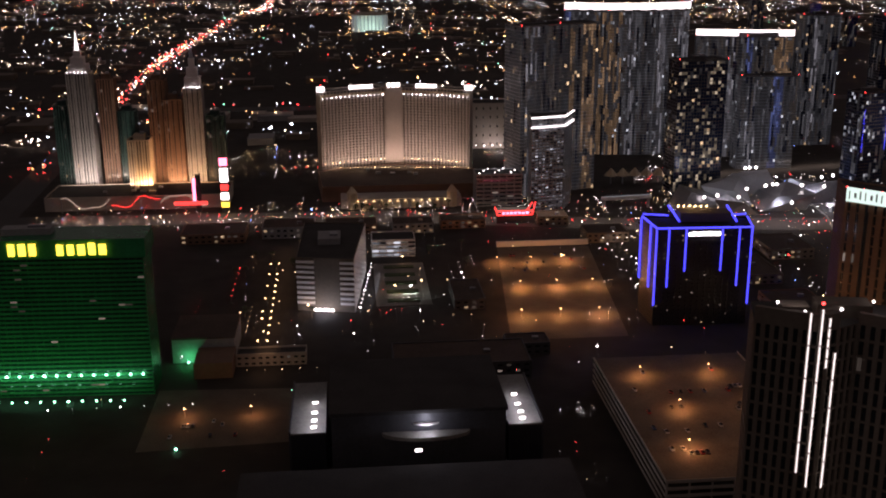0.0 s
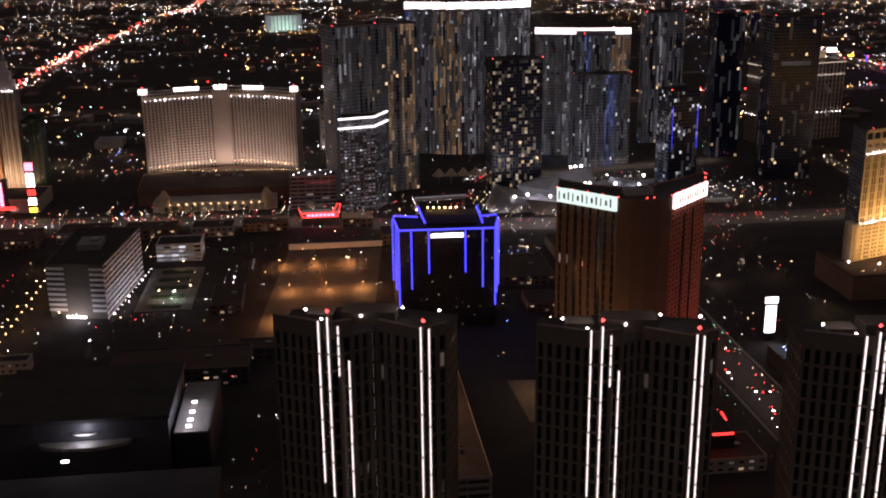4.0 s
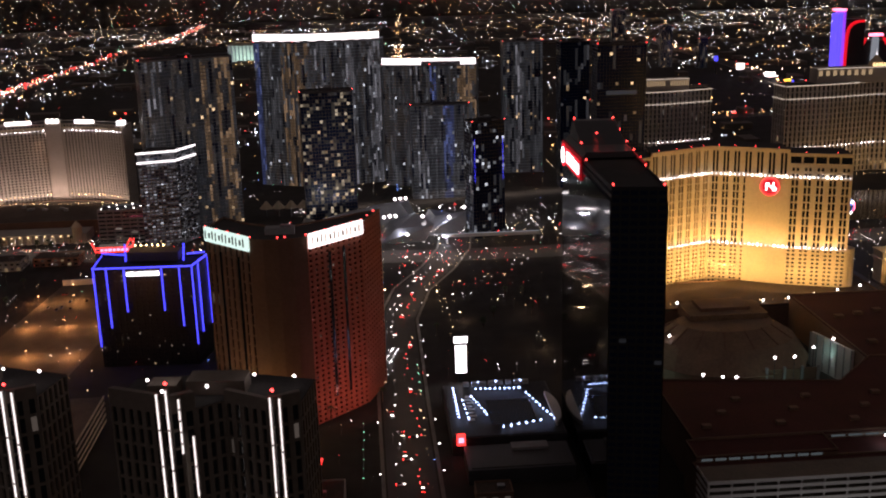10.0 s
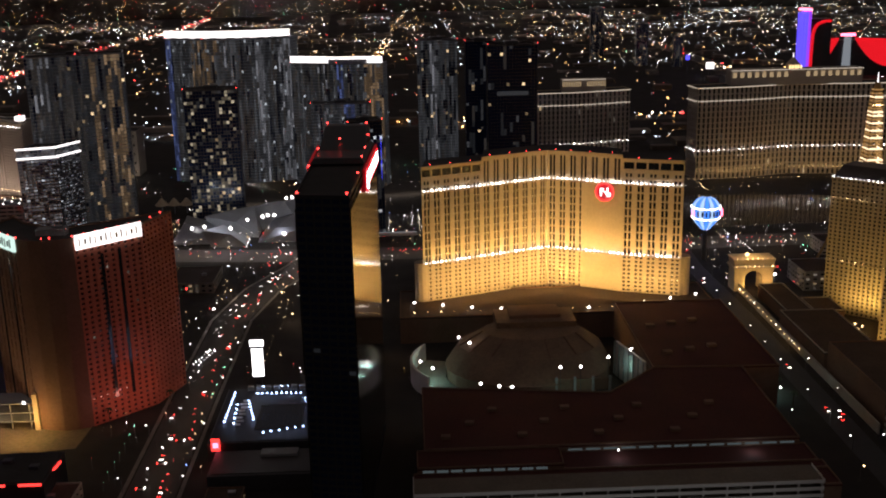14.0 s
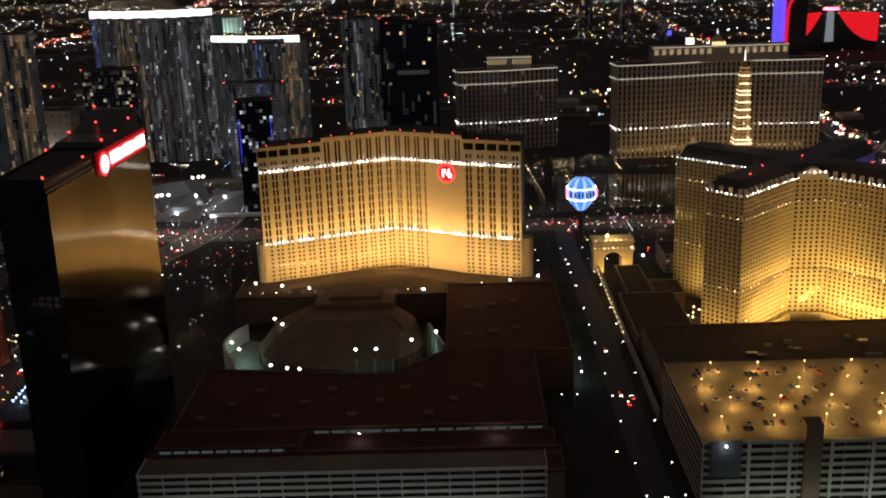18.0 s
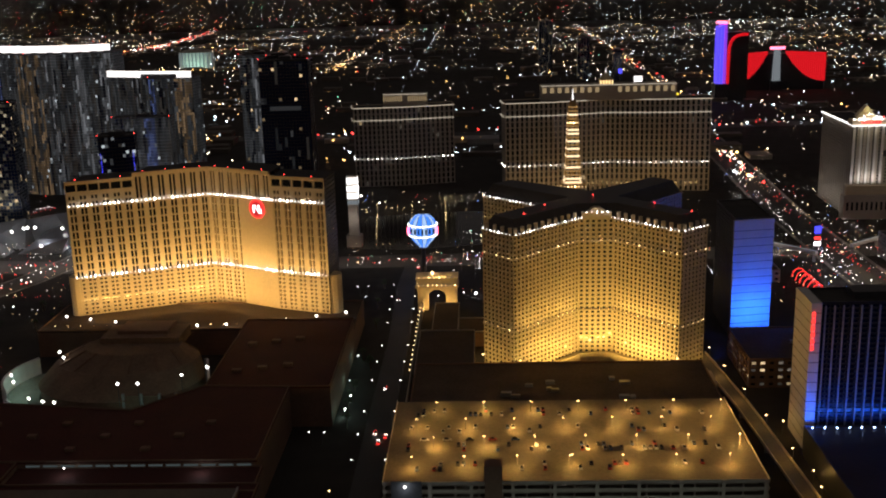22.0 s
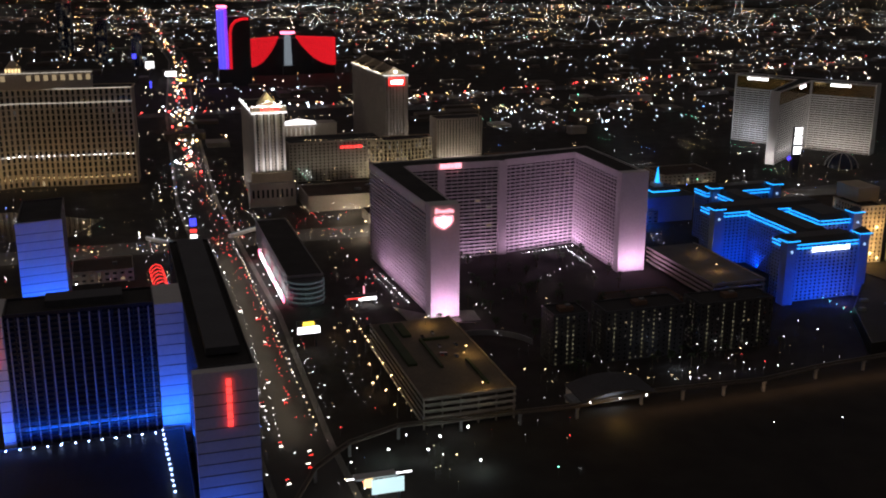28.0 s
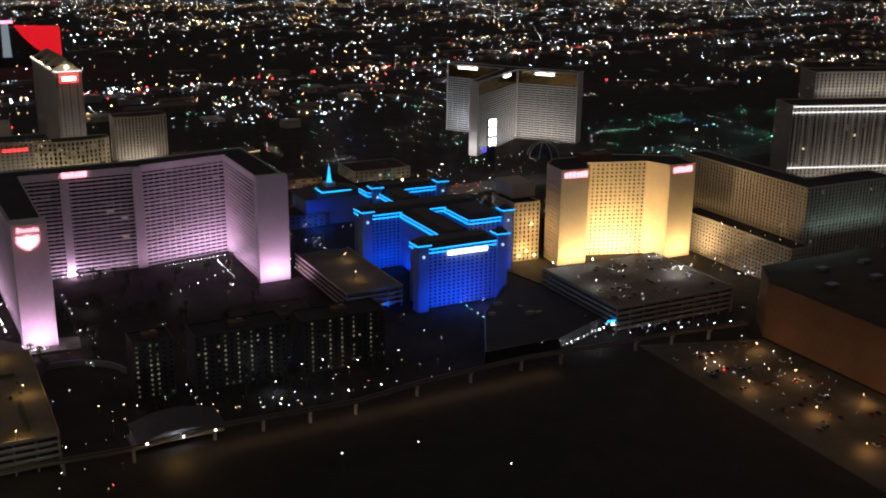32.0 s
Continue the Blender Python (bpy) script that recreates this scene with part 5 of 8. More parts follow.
def plaque(poly, y0, y1):
    """An upright plate drawn in x and z, from y0 back to y1."""
    n = len(poly)
    v = [(x, y, z) for y in (y0, y1) for x, z in poly]
    return v, [tuple(range(n - 1, -1, -1)), tuple(range(n, 2 * n))] + [(i, (i + 1) % n, n + (i + 1) % n, n + i) for i in range(n)]


part("shield_sign", plaque([(x, z + 2) for x, z in SHIELD], 729.6, 730.9), NEON_ROSE, fl, "rose shield-shaped sign")
part("shield_face", plaque([(1398 + (x - 1398) * 0.72, 77.4 + (z - 75.4) * 0.72) for x, z in SHIELD], 729.2, 729.59), NEON_WHITE, fl, "white sign face")
bulb("shaft_light", 1443.5, 878, 4, 3500, PINK, 0.8)
for x in (1440, 1447):
    part("shaft_lamp", gem(x, 880, 2.5, 1.0), BULB, fl)
sign_bars(fl, (1442, 884), (1462, 884), 84, 88.5, 6, NEON_ROSE, 2.4, gap=0.12, label="rose lit roof sign")
for k in range(3):
    part("sign_block", cube(1385.2, 868 - k * 3.4, 84, 0.7, 2.4, 4 - k * 0.6), NEON_ROSE, fl, "rose lit sign block")
bulbs(fl, (1384, 740), (1384, 850), 12, 1, 0.5, BULB, 0.5)

GOLD_EAVE = glow("gold_eave_light", (1.0, 0.72, 0.36), 0.6, False)
# ---- Roman style towers beyond ----
ca1 = tower("white_roman_tower", [(1312, 1140), (1346, 1140), (1346, 1245), (1312, 1245)], 0, 100, BEIGE, "cream hotel tower with a pedimented lit crown and white edge lights", "hotel", bay=6.8, floor=3.3, fw=0.62, fh=0.8, depth=1.0, dim=0.04, lit=0.01)
part("base_block", prism(rect(1303, 1126, 1353, 1139), 0, 26), BEIGE, ca1)
part("base_step", prism(rect(1307, 1131, 1351, 1138.9), 26.01, 36), CREAM, ca1)
for i in range(9):
    part("base_window", cube(1307 + i * 5.2, 1125.9, 10, 2.2, 0.3, 9), GLASS, ca1)
part("crown", prism(rect(1310, 1138, 1348, 1150), 101.3, 107), CREAM, ca1)
part("pediment", ([(1316, 1139, 107.1), (1342, 1139, 107.1), (1329, 1139, 113), (1316, 1148, 107.1), (1342, 1148, 107.1), (1329, 1148, 113)], [(0, 1, 2), (5, 4, 3), (0, 2, 5, 3), (2, 1, 4, 5), (1, 0, 3, 4)]), CREAM, ca1)
bulbs(ca1, (1310, 1138), (1348, 1138), 107.6, 14, 1.0, BULB, 0.8)
bulbs(ca1, (1316, 1139), (1329, 1139), 108.2, 5, 0.6, BULB, 0.8, 113.4)
bulbs(ca1, (1329, 1139), (1342, 1139), 113.4, 5, 0.6, BULB, 0.8, 108.2)
part("upper_pediment", ([(1318, 1150, 108), (1340, 1150, 108), (1329, 1150, 121), (1318, 1158, 108), (1340, 1158, 108), (1329, 1158, 121)], [(0, 1, 2), (5, 4, 3), (0, 2, 5, 3), (2, 1, 4, 5), (1, 0, 3, 4)]), CREAM, ca1)
bulb("crown_floodlight", 1329, 1126, 104, 3500, (1.0, 0.86, 0.5), 0.8)
bulb("crown_floodlight", 1329, 1143, 116, 1500, (1.0, 0.86, 0.4), 0.8)
bulbs(ca1, (1312, 1245), (1312, 1140), 101.5, 22, 0.7, BULB, 0.8)
sign_bars(ca1, (1320, 1137), (1340, 1137), 103, 106, 6, NEON_RED, 0.8, gap=0.15, label="red lit sign")
strip(ca1, (1311, 1139, 101), (1311, 1245, 101), 1.6, NEON_CREST, "white edge light")
strip(ca1, (1310, 1137.5, 100.5), (1348, 1137.5, 100.5), 1.5, NEON_CREST, "white edge light")
for i in range(5):
    part("pilaster", cube(1313.5 + i * 7.7, 1139.2, 36.1, 2.2, 1.4, 64), WHITEWALL, ca1)
ca2 = tower("grey_roman_tower", [(1497, 1290), (1526, 1290), (1520, 1446), (1490, 1446)], 0, 116, BEIGE, "tall grey hotel slab with lit pediments on the roof", "hotel", bay=4, floor=3.4, fw=0.4, fh=0.5, dim=0.04)
for y in (1292, 1340, 1390, 1440):
    part("pediment", ([(1492, y, 117.3), (1526, y, 117.3), (1509, y, 127), (1492, y + 8, 117.3), (1526, y + 8, 117.3), (1509, y + 8, 127)], [(0, 1, 2), (5, 4, 3), (0, 2, 5, 3), (2, 1, 4, 5), (1, 0, 3, 4)]), CREAM, ca2)
part("sign_box", cube(1511, 1288, 104, 20, 1.6, 10), NEON_RED, ca2, "red lit sign box")
part("sign_face", cube(1511, 1287, 106, 15, 0.5, 5), NEON_WHITE, ca2, "white sign face")
part("crown_lamp", gem(1510, 1290, 121, 2.2), BULB, ca2)
bulbs(ca2, (1490, 1446), (1497, 1290), 117.6, 22, 0.7, BULB_WARM, 0.8)
bulb("crown_floodlight", 1511, 1278, 120, 2500, (1.0, 0.86, 0.6), 0.8)
strip(ca2, (1489.5, 1446, 116.5), (1496.5, 1290, 116.5), 1.3, TUBE_WHITE, "white edge light")
strip(ca2, (1496.5, 1289.2, 116.5), (1526.5, 1289.2, 116.5), 1.3, TUBE_WHITE, "white edge light")
for i in range(4):
    part("pilaster", cube(1500 + i * 8, 1289.2, 20, 2.0, 1.4, 94), BEIGE, ca2)
tower("curved_roman_block", [(1550, 1245), (1580, 1240), (1610, 1246), (1612, 1275), (1550, 1275)], 0, 66, BEIGE, "cream curved hotel block with pilasters", "hotel", bay=4, floor=3.4, fw=0.4, fh=0.7, dim=0.1)
ca4 = tower("low_roman_block", rect(1365, 1240, 1480, 1290), 0, 46, BEIGE, "broad cream low-rise hotel block", "hotel", bay=5, floor=4, fw=0.4, fh=0.5, dim=0.08, lit=0.01)
ca6 = thing("pedimented_hall", 1397, 1366, 0, "white-lit columned hall with a glowing pediment", "hall")
part("hall", prism(rect(1362, 1368, 1450, 1392), 0, 48), BEIGE, ca6)
for i in range(8):
    part("column", tube(1377 + i * 6, 1364, 20, 44, 1.3, 1.1, 8), WHITEWALL, ca6)
part("pediment_sign", plaque([(1374, 48), (1422, 48), (1420, 52), (1398, 56), (1376, 52)], 1362, 1364), NEON_CREST, ca6, "glowing pediment")
part("porch", prism(rect(1372, 1361, 1424, 1367.9), 0, 19.9), CREAM, ca6)
bulb("porch_floodlight", 1398, 1350, 26, 6000, (1.0, 0.84, 0.6), 0.8)
arcs = [(1455 + 88 * u / 6, 1242 - 10 * math.sin(math.pi * u / 6)) for u in range(7)]
tower("curved_cream_block", arcs + [(1543, 1262), (1455, 1262)], 0, 45, CREAM, "low curved cream block with lit window bays", "hotel", bay=5, floor=5, fw=0.5, fh=0.7, lit=0.08, dim=0.25)
for a, b in zip(arcs, arcs[1:]):
    flood("curved_block_lights", a, b, 3, 14, 2, 900, (1.0, 0.82, 0.5), 25)
sign_bars(ca4, (1427, 1240), (1454, 1240), 38, 41, 6, NEON_RED, 1.0, gap=0.1, label="red lit sign")
goldroof = thing("curved_gold_roof", 1660, 1212, 0, "low hall with a curved gold-lit eave", "hall")
eave = [(1614 + 98 * u / 8, 1226 - 12 * math.sin(math.pi * u / 8) - u * 1.4) for u in range(9)]
part("hall", prism(eave + [(1712, 1245), (1614, 1250)], 0, 20), BROWNWALL, goldroof)
for a, b in zip(eave, eave[1:]):
    strip(goldroof, (a[0], a[1] - 1, 21), (b[0], b[1] - 1, 21), 1.0, GOLD_EAVE, "gold eave light")
podium("roman_forum_hall", rect(1360, 1090, 1560, 1150), 16, BEIGE, "low cream shopping hall with arched front", ROOF_BROWN, 8, "shopping hall")

# ---- lakeside hotels ----
CUPOLA = glow("cupola_gold", (1.0, 0.70, 0.30), 1.6)
PALE_TUBE = glow("pale_cornice_tube", (1.0, 0.86, 0.66), 0.5, False)
def lake_hotel(name, poly, z1, label, cup=None, steps=()):
    t = thing(name, sum(p[0] for p in poly) / len(poly), sum(p[1] for p in poly) / len(poly), 0, label, "hotel")
    m = len(poly)
    for i in range(m):
        a, b = poly[i], poly[(i + 1) % m]
        d = math.hypot(b[0] - a[0], b[1] - a[1])
        for z0, zz in ((0, 36), (36, z1 - 16), (z1 - 16, z1)):
            face(t, a, b, z0, zz, BEIGE, bay=6.0, floor=6.8, fw=0.5, fh=0.82, depth=0.9, dim=0.02, lit=0.002)
        part("cornice", prism([along(a, b, 0, 1.4), along(a, b, 1, 1.4), along(a, b, 1, 0.02), along(a, b, 0, 0.02)], z1 - 1, z1 + 0.8), CREAM, t)
        if a[1] + b[1] < 2 * (sum(p[1] for p in poly) / m):
            bulbs(t, a, b, 36.5, int(d / 6), 0.7, BULB, 1.0)
            for zs in (z1 - 16, z1 + 0.2):
                strip(t, (*along(a, b, 0, 1.8), zs), (*along(a, b, 1, 1.8), zs), 0.8, PALE_TUBE, "pale cornice light")
    part("roof", prism(poly, z1 - 1, z1 - 0.02), ROOF, t)
    for x0, y0, x1, y1, za, zb in steps:
        s = part("upper_storey", prism(rect(x0, y0, x1, y1), za, zb), BEIGE, t)
        for i in range(18):
            if i not in (8, 9):
                part("lit_window", cube(x0 + (x1 - x0) * (i + 0.5) / 18, y0 - 0.1, zb - 9, (x1 - x0) / 34, 0.2, 6.5), LIT_WARM, s, "lit clerestory window")
        strip(t, (x0, y0 - 0.8, zb), (x1, y0 - 0.8, zb), 0.8, PALE_TUBE, "pale cornice light")
    if cup:
        x, y, z = cup
        part("drum", tube(x, y, z, z + 6, 9, 9, 12), CREAM, t)
        for i in range(5):
            part("lit_arch", cube(x - 7 + i * 3.5, y - 9.4, z + 1, 2.0, 0.6, 4), CUPOLA, t, "gold-lit arch")
        part("cupola", tube(x, y, z + 6, z + 14, 8, 1.5, 12), CREAM, t)
        part("finial", tube(x, y, z + 14, z + 20, 0.8, 0.1, 6), NEON_CREST, t)
    return t


lake_hotel("lake_hotel", [(941, 1281), (1000, 1286), (1065, 1302), (1130, 1293), (1192, 1290), (1196, 1320), (1065, 1332), (937, 1312)], 114, "broad cream lakeside hotel with a lit central cupola", (1065, 1304, 133), ((985, 1294, 1150, 1318, 114.1, 133),))
lake_hotel("lake_side_tower", [(747, 1352), (810, 1356), (876, 1372), (872, 1398), (806, 1384), (743, 1380)], 103, "cream hotel wing with lit cornice lines", None, ((785, 1362, 842, 1380, 103.1, 119),))
sheet("fountain_lake", [(770, 1040), (830, 1030), (930, 1050), (1120, 1060), (1150, 1120), (1060, 1180), (900, 1200), (780, 1180)], 0.05, WATER, "dark still lake before the hotels", "water")

# ---- red fan wall and striped tower far off ----
ri = thing("purple_striped_tower", 1410, 2150, 0, "far hotel tower with blue and red neon stripes", "hotel")
part("slab", prism(rect(1396, 2136, 1440, 2172), 0, 134), BLACKWALL, ri)
part("base_block", prism(rect(1376, 2131.5, 1395.9, 2160), 0, 33.9), BLACKWALL, ri)
for x, m in ((1379, NEON_PURPLE), (1385, NEON_PURPLE), (1391, NEON_VIOLET)):
    part("neon_fin", prism(rect(x, 2131, x + 5.2, 2160), 34, 146 + (x - 1379) * 0.4), m, ri, "blue neon fin")
part("fin_crown", prism(rect(1380, 2131, 1397, 2160), 151.2, 155), NEON_PINK, ri, "pink lit crown")
bow = [(1400, 34), (1400, 70), (1401, 104), (1404, 116), (1410, 124), (1418, 128), (1427, 130), (1437, 130)]
for (ax, az), (bx, bz) in zip(bow, bow[1:]):
    part("red_tube", beam((ax, 2132, az), (bx, 2132, bz), 5.0), RED_FACE, ri, "red neon bow")
rf = thing("red_fan_hotel", 1538, 2290, 0, "far hotel with two red lit fan-shaped fronts", "hotel")
for s in (-1, 1):
    vs = []
    for k in range(21):
        u = k / 20
        vs.append((1538 + s * (18 + (86 if s > 0 else 64) * u), 2290, 82 - 5 * u, 18 + 62 * (1 - u) ** 2.2))
    for k in range(20):
        a, b = vs[k], vs[k + 1]
        lo, hi = (a, b) if s > 0 else (b, a)
        part("red_panel", ([(lo[0], 2290, lo[3]), (hi[0] - 1.1, 2290, hi[3]), (hi[0] - 1.1, 2290, hi[2]), (lo[0], 2290, lo[2]), (lo[0], 2294, lo[3]), (hi[0] - 1.1, 2294, hi[3]), (hi[0] - 1.1, 2294, hi[2]), (lo[0], 2294, lo[2])], [(0, 1, 2, 3), (7, 6, 5, 4), (0, 4, 5, 1), (1, 5, 6, 2), (2, 6, 7, 3), (3, 7, 4, 0)]), RED_FACE, rf, "red lit panel")
part("core", prism(rect(1458, 2294.1, 1640, 2330), 0, 76), BLACKWALL, rf)
part("white_stem", prism(rect(1530, 2286, 1546, 2293.9), 20, 86, rect(1532, 2286, 1544, 2293.9)), LIT_COOL, rf, "white lit stem")
part("stem_base", prism(rect(1526, 2286, 1550, 2293.9), 0, 19.9), BLACKWALL, rf)
part("stem_cap", cube(1538, 2288, 86.1, 30, 8, 5), NEON_PINK, rf)

# ---- blue neon hotel, golden hotel and beyond at the end ----
def neon_block(parent, poly, z, edges):
    for i in edges:
        a, b = along(poly[i], poly[(i + 1) % len(poly)], 0, 0.7), along(poly[i], poly[(i + 1) % len(poly)], 1, 0.7)
        strip(parent, (*a, z), (*b, z), 0.75, NEON_CYAN, "cyan neon eave line")


BLUEPAINT = surface("blue_grey_stucco", (0.24, 0.33, 0.58), 0.8, amount=0.14)
lq = thing("blue_neon_hotel", 1720, 770, 0, "stepped pagoda-roofed hotel with cyan neon eaves in blue light", "hotel")
BLOCKS = [(rect(1673, 688, 1738, 712), 50, (0, 3, 1)), (rect(1704, 712.1, 1730, 795), 49, (3, 1)), (rect(1672, 795.1, 1782, 822), 50, (0, 3, 1)), (rect(1746, 750, 1780, 795), 49, (0, 3)), (rect(1715, 822.1, 1740, 868), 49, (3, 1)), (rect(1705, 868.1, 1782, 890), 50, (0, 3))]
for poly, z, edges in BLOCKS:
    for i in range(4):
        face(lq, poly[i], poly[(i + 1) % 4], 0, z - 3, BLUEPAINT, bay=4, floor=2.9, fw=0.5, fh=0.5, depth=0.5, dim=0.01, pieces=30 if i == 0 else 0)
    part("eave", prism(inset(poly, -0.5), z - 3, z - 2.2), SLATE, lq)
    part("hip_roof", prism(inset(poly, -0.4), z - 2.19, z + 2, inset(poly, 5)), SLATE, lq)
    neon_block(lq, poly, z - 2.6, edges)
    neon_block(lq, poly, z - 5.6, edges[:2])
for x, y in ((1670, 686), (1670, 793), (1741, 690), (1781, 750), (1712, 868), (1778, 866)):
    tw = part("corner_turret", cube(x, y, 0, 9, 9, 52), BLUEPAINT, lq)
    part("turret_roof", prism(rect(x - 6, y - 6, x + 6, y + 6), 52.01, 57, rect(x - 1.5, y - 1.5, x + 1.5, y + 1.5)), SLATE, tw)
    for a, b in (((x - 6, y - 6), (x + 6, y - 6)), ((x - 6, y + 6), (x - 6, y - 6))):
        strip(tw, (*a, 53), (*b, 53), 0.7, NEON_CYAN, "cyan neon eave line")
    part("roundel", gem(x, y - 4.9, 44, 1.5), BALLOON_PALE, tw, "round lit emblem")
sign_bars(lq, (1693, 687), (1728, 687), 41, 44.5, 8, NEON_WHITE, 0.8, gap=0.05, label="white lit sign")

ha_poly = [(1826, 735), (1853, 732), (1864, 752), (1916, 735), (1924, 712), (1952, 712), (1956, 745), (1905, 775), (1846, 780), (1830, 764)]
ha = tower("gold_lit_hotel", ha_poly, 0, 84, CREAM, "cream hotel in bright golden floodlight with red roof signs", "hotel", bay=4.2, floor=3.5, fw=0.46, fh=0.5, depth=0.7, dim=0.3, dim_mat=ROOM_GOLD, blank=(0, 1, 3, 4), pieces=30)
sign_bars(ha, (1829, 734.7), (1851, 732.2), 78, 83, 6, NEON_ROSE, 0.8, gap=0.1, label="red and white roof sign")
sign_bars(ha, (1927, 712), (1948, 712), 78, 83, 6, NEON_ROSE, 0.8, gap=0.1, label="red and white roof sign")
plant_room(ha, 1880, 765, 84, 30, 12, 6, BROWNWALL)
tower("long_cream_wing", [(1985, 612), (2085, 612), (2085, 640), (2010, 640), (2010, 767), (1985, 767)], 0, 80, BEIGE, "long cream hotel wing fading into the dark", "hotel", bay=4, floor=3, fw=0.42, fh=0.7, dim=0.02, sides={0: dict(dim=0.05)})
tower("cream_low_wing", [(1962, 600), (1984, 600), (1984, 740), (1962, 740)], 0, 34, BEIGE, "lower cream hotel wing with rows of small windows", "hotel", bay=4, floor=3.4, fw=0.4, fh=0.45, dim=0.05)
vn = tower("white_columned_tower", [(2150, 800), (2330, 740), (2345, 780), (2165, 840)], 0, 108, BEIGE, "grand pale hotel with white lit columns and cornice", "hotel", bay=4.6, floor=3.3, fw=0.5, fh=0.7, dim=0.08, lit=0.01)
for i in range(24):
    p = along((2150, 800), (2330, 740), (i + 0.5) / 24, 0.8)
    part("column", tube(p[0], p[1], 46, 100, 0.9, 0.9, 6), WHITEWALL, vn)
for z in (44, 102, 108):
    strip(vn, (*along((2150, 800), (2330, 740), 0, 1.6), z), (*along((2150, 800), (2330, 740), 1, 1.6), z), 1.2, TUBE_WHITE, "white cornice light")
tower("pale_rear_block", [(2230, 850), (2350, 810), (2362, 845), (2242, 885)], 0, 132, BEIGE, "taller pale hotel block behind the columned front", "hotel", bay=4.6, floor=3.4, fw=0.5, fh=0.7, dim=0.1, lit=0.01)
flood("column_floodlights", (2230, 850), (2350, 810), 110, 12, 2, 5000, (1.0, 0.9, 0.75), 122)
vn3 = thing("windowless_hall", 1930, 470, 0, "huge windowless brown hall with a greenish lit flat roof", "hall")
HALL = [(1870, 330), (2010, 330), (2010, 560), (1892, 560), (1870, 530)]
part("shell", prism(HALL, 0, 42), BROWNWALL, vn3)
part("roof", prism(inset(HALL, 1.2), 42.01, 42.6), ROOF_BROWN, vn3, "pale green-lit roof deck")
for k in range(5):
    part("roof_unit", cube(1900 + k * 22, 500 + (k % 2) * 30, 42.7, 9, 6, 3), STEEL, vn3)
GOLDGLASS = glazing("bronze_window_glass", (0.05, 0.035, 0.015), 0.1)
GOLDMIRROR = surface("gold_mirror_glass", (0.36, 0.25, 0.11), 0.2, metal=1.0, amount=0.15, bump=0.03)
mi_poly = [(1981, 1164), (2090, 1249), (2144, 1181), (2160, 1193), (2105, 1268), (2049, 1353), (2031, 1343), (2078, 1265), (1975, 1173)]
mi = tower("striped_y_hotel", mi_poly, 0, 94, WHITEWALL, "white and bronze banded three-winged hotel with lit signs", "hotel", bay=9, floor=3.1, fw=0.95, fh=0.48, depth=0.5, dim=0.06, blank=(2, 5, 8), glass=GOLDGLASS)
for i, u0, u1, n_s in ((0, 0.62, 0.8, 4), (1, 0.3, 0.62, 8), (6, 0.2, 0.55, 5)):
    a, b = mi_poly[i], mi_poly[i + 1]
    part("bronze_band", prism([along(a, b, 0.03, 0.5), along(a, b, 0.97, 0.5), along(a, b, 0.97, 0.05), along(a, b, 0.03, 0.05)], 77, 93), GOLDMIRROR, mi, "tall bronze mirror band under the roof")
    sign_bars(mi, along(a, b, u0, 0.6), along(a, b, u1, 0.6), 89, 92.5, n_s, NEON_WHITE, 0.9, gap=0.1, label="white roof sign")
    for u in (0.0, 0.985):
        part("end_pier", prism([along(a, b, u, 1.0), along(a, b, u + 0.015, 1.0), along(a, b, u + 0.015, 0.02), along(a, b, u, 0.02)], 0, 95), WHITEWALL, mi)
sp = thing("video_pylon_sign", 1960, 1090, 0, "tall white video pylon with a purple globe", "sign")
part("pylon", cube(1960, 1090, 0, 9, 5, 62), DARKWALL, sp)
for z in (30, 42, 53):
    part("video_panel", cube(1960, 1087, z, 10, 0.6, 9), NEON_WHITE, sp)
part("globe", gem(1948, 1085, 26, 4), NEON_PURPLE, sp)
dome = thing("glass_dome", 2060, 1130, 0, "ribbed atrium dome glowing faintly", "dome")
part("shell", join(*[tube(2060, 1130, 18 * math.sin(a), 18 * math.sin(a + 0.2618), 20 * math.cos(a), max(0.5, 20 * math.cos(a + 0.2618)), 16) for a in [k * 0.2618 for k in range(6)]]), BLUEGLASS, dome)
for k in range(8):
    a = k * math.tau / 16
    for j in range(6):
        b0, b1 = j * 0.2618, (j + 1) * 0.2618
        part("rib", beam((2060 + 20.4 * math.cos(b0) * math.cos(a * 2), 1130 + 20.4 * math.cos(b0) * math.sin(a * 2), 18.4 * math.sin(b0)), (2060 + 20.4 * math.cos(b1) * math.cos(a * 2), 1130 + 20.4 * math.cos(b1) * math.sin(a * 2), 18.4 * math.sin(b1)), 0.7), WHITEWALL, dome)


# ---- facade floodlights ----
for a, b in zip(ph_front, ph_front[1:]):
    d = math.hypot(b[0] - a[0], b[1] - a[1])
    flood("facade_floodlights", a, b, 23, 28, 4, 350 * d, GOLD, 66)
    flood("ledge_floodlights", a, b, 52.5, 9, 1.5, 80 * d, GOLD, 92)
flood("facade_floodlights", (932, 657), (979, 703), 13, 18, 3, 31000, OLD_GOLD, 50)
flood("facade_floodlights", (1003, 703), (1042, 660), 13, 18, 3, 31000, OLD_GOLD, 50)
flood("facade_floodlights", (932, 657), (979, 703), 43.5, 6, 1.5, 3500, OLD_GOLD, 75)
flood("facade_floodlights", (1003, 703), (1042, 660), 43.5, 6, 1.5, 3500, OLD_GOLD, 75)
flood("facade_floodlights", (912, 679), (932, 657), 8, 18, 3, 13000, OLD_GOLD, 50)
flood("facade_floodlights", (913, 783), (966, 730), 8, 16, 3, 16000, OLD_GOLD, 50)
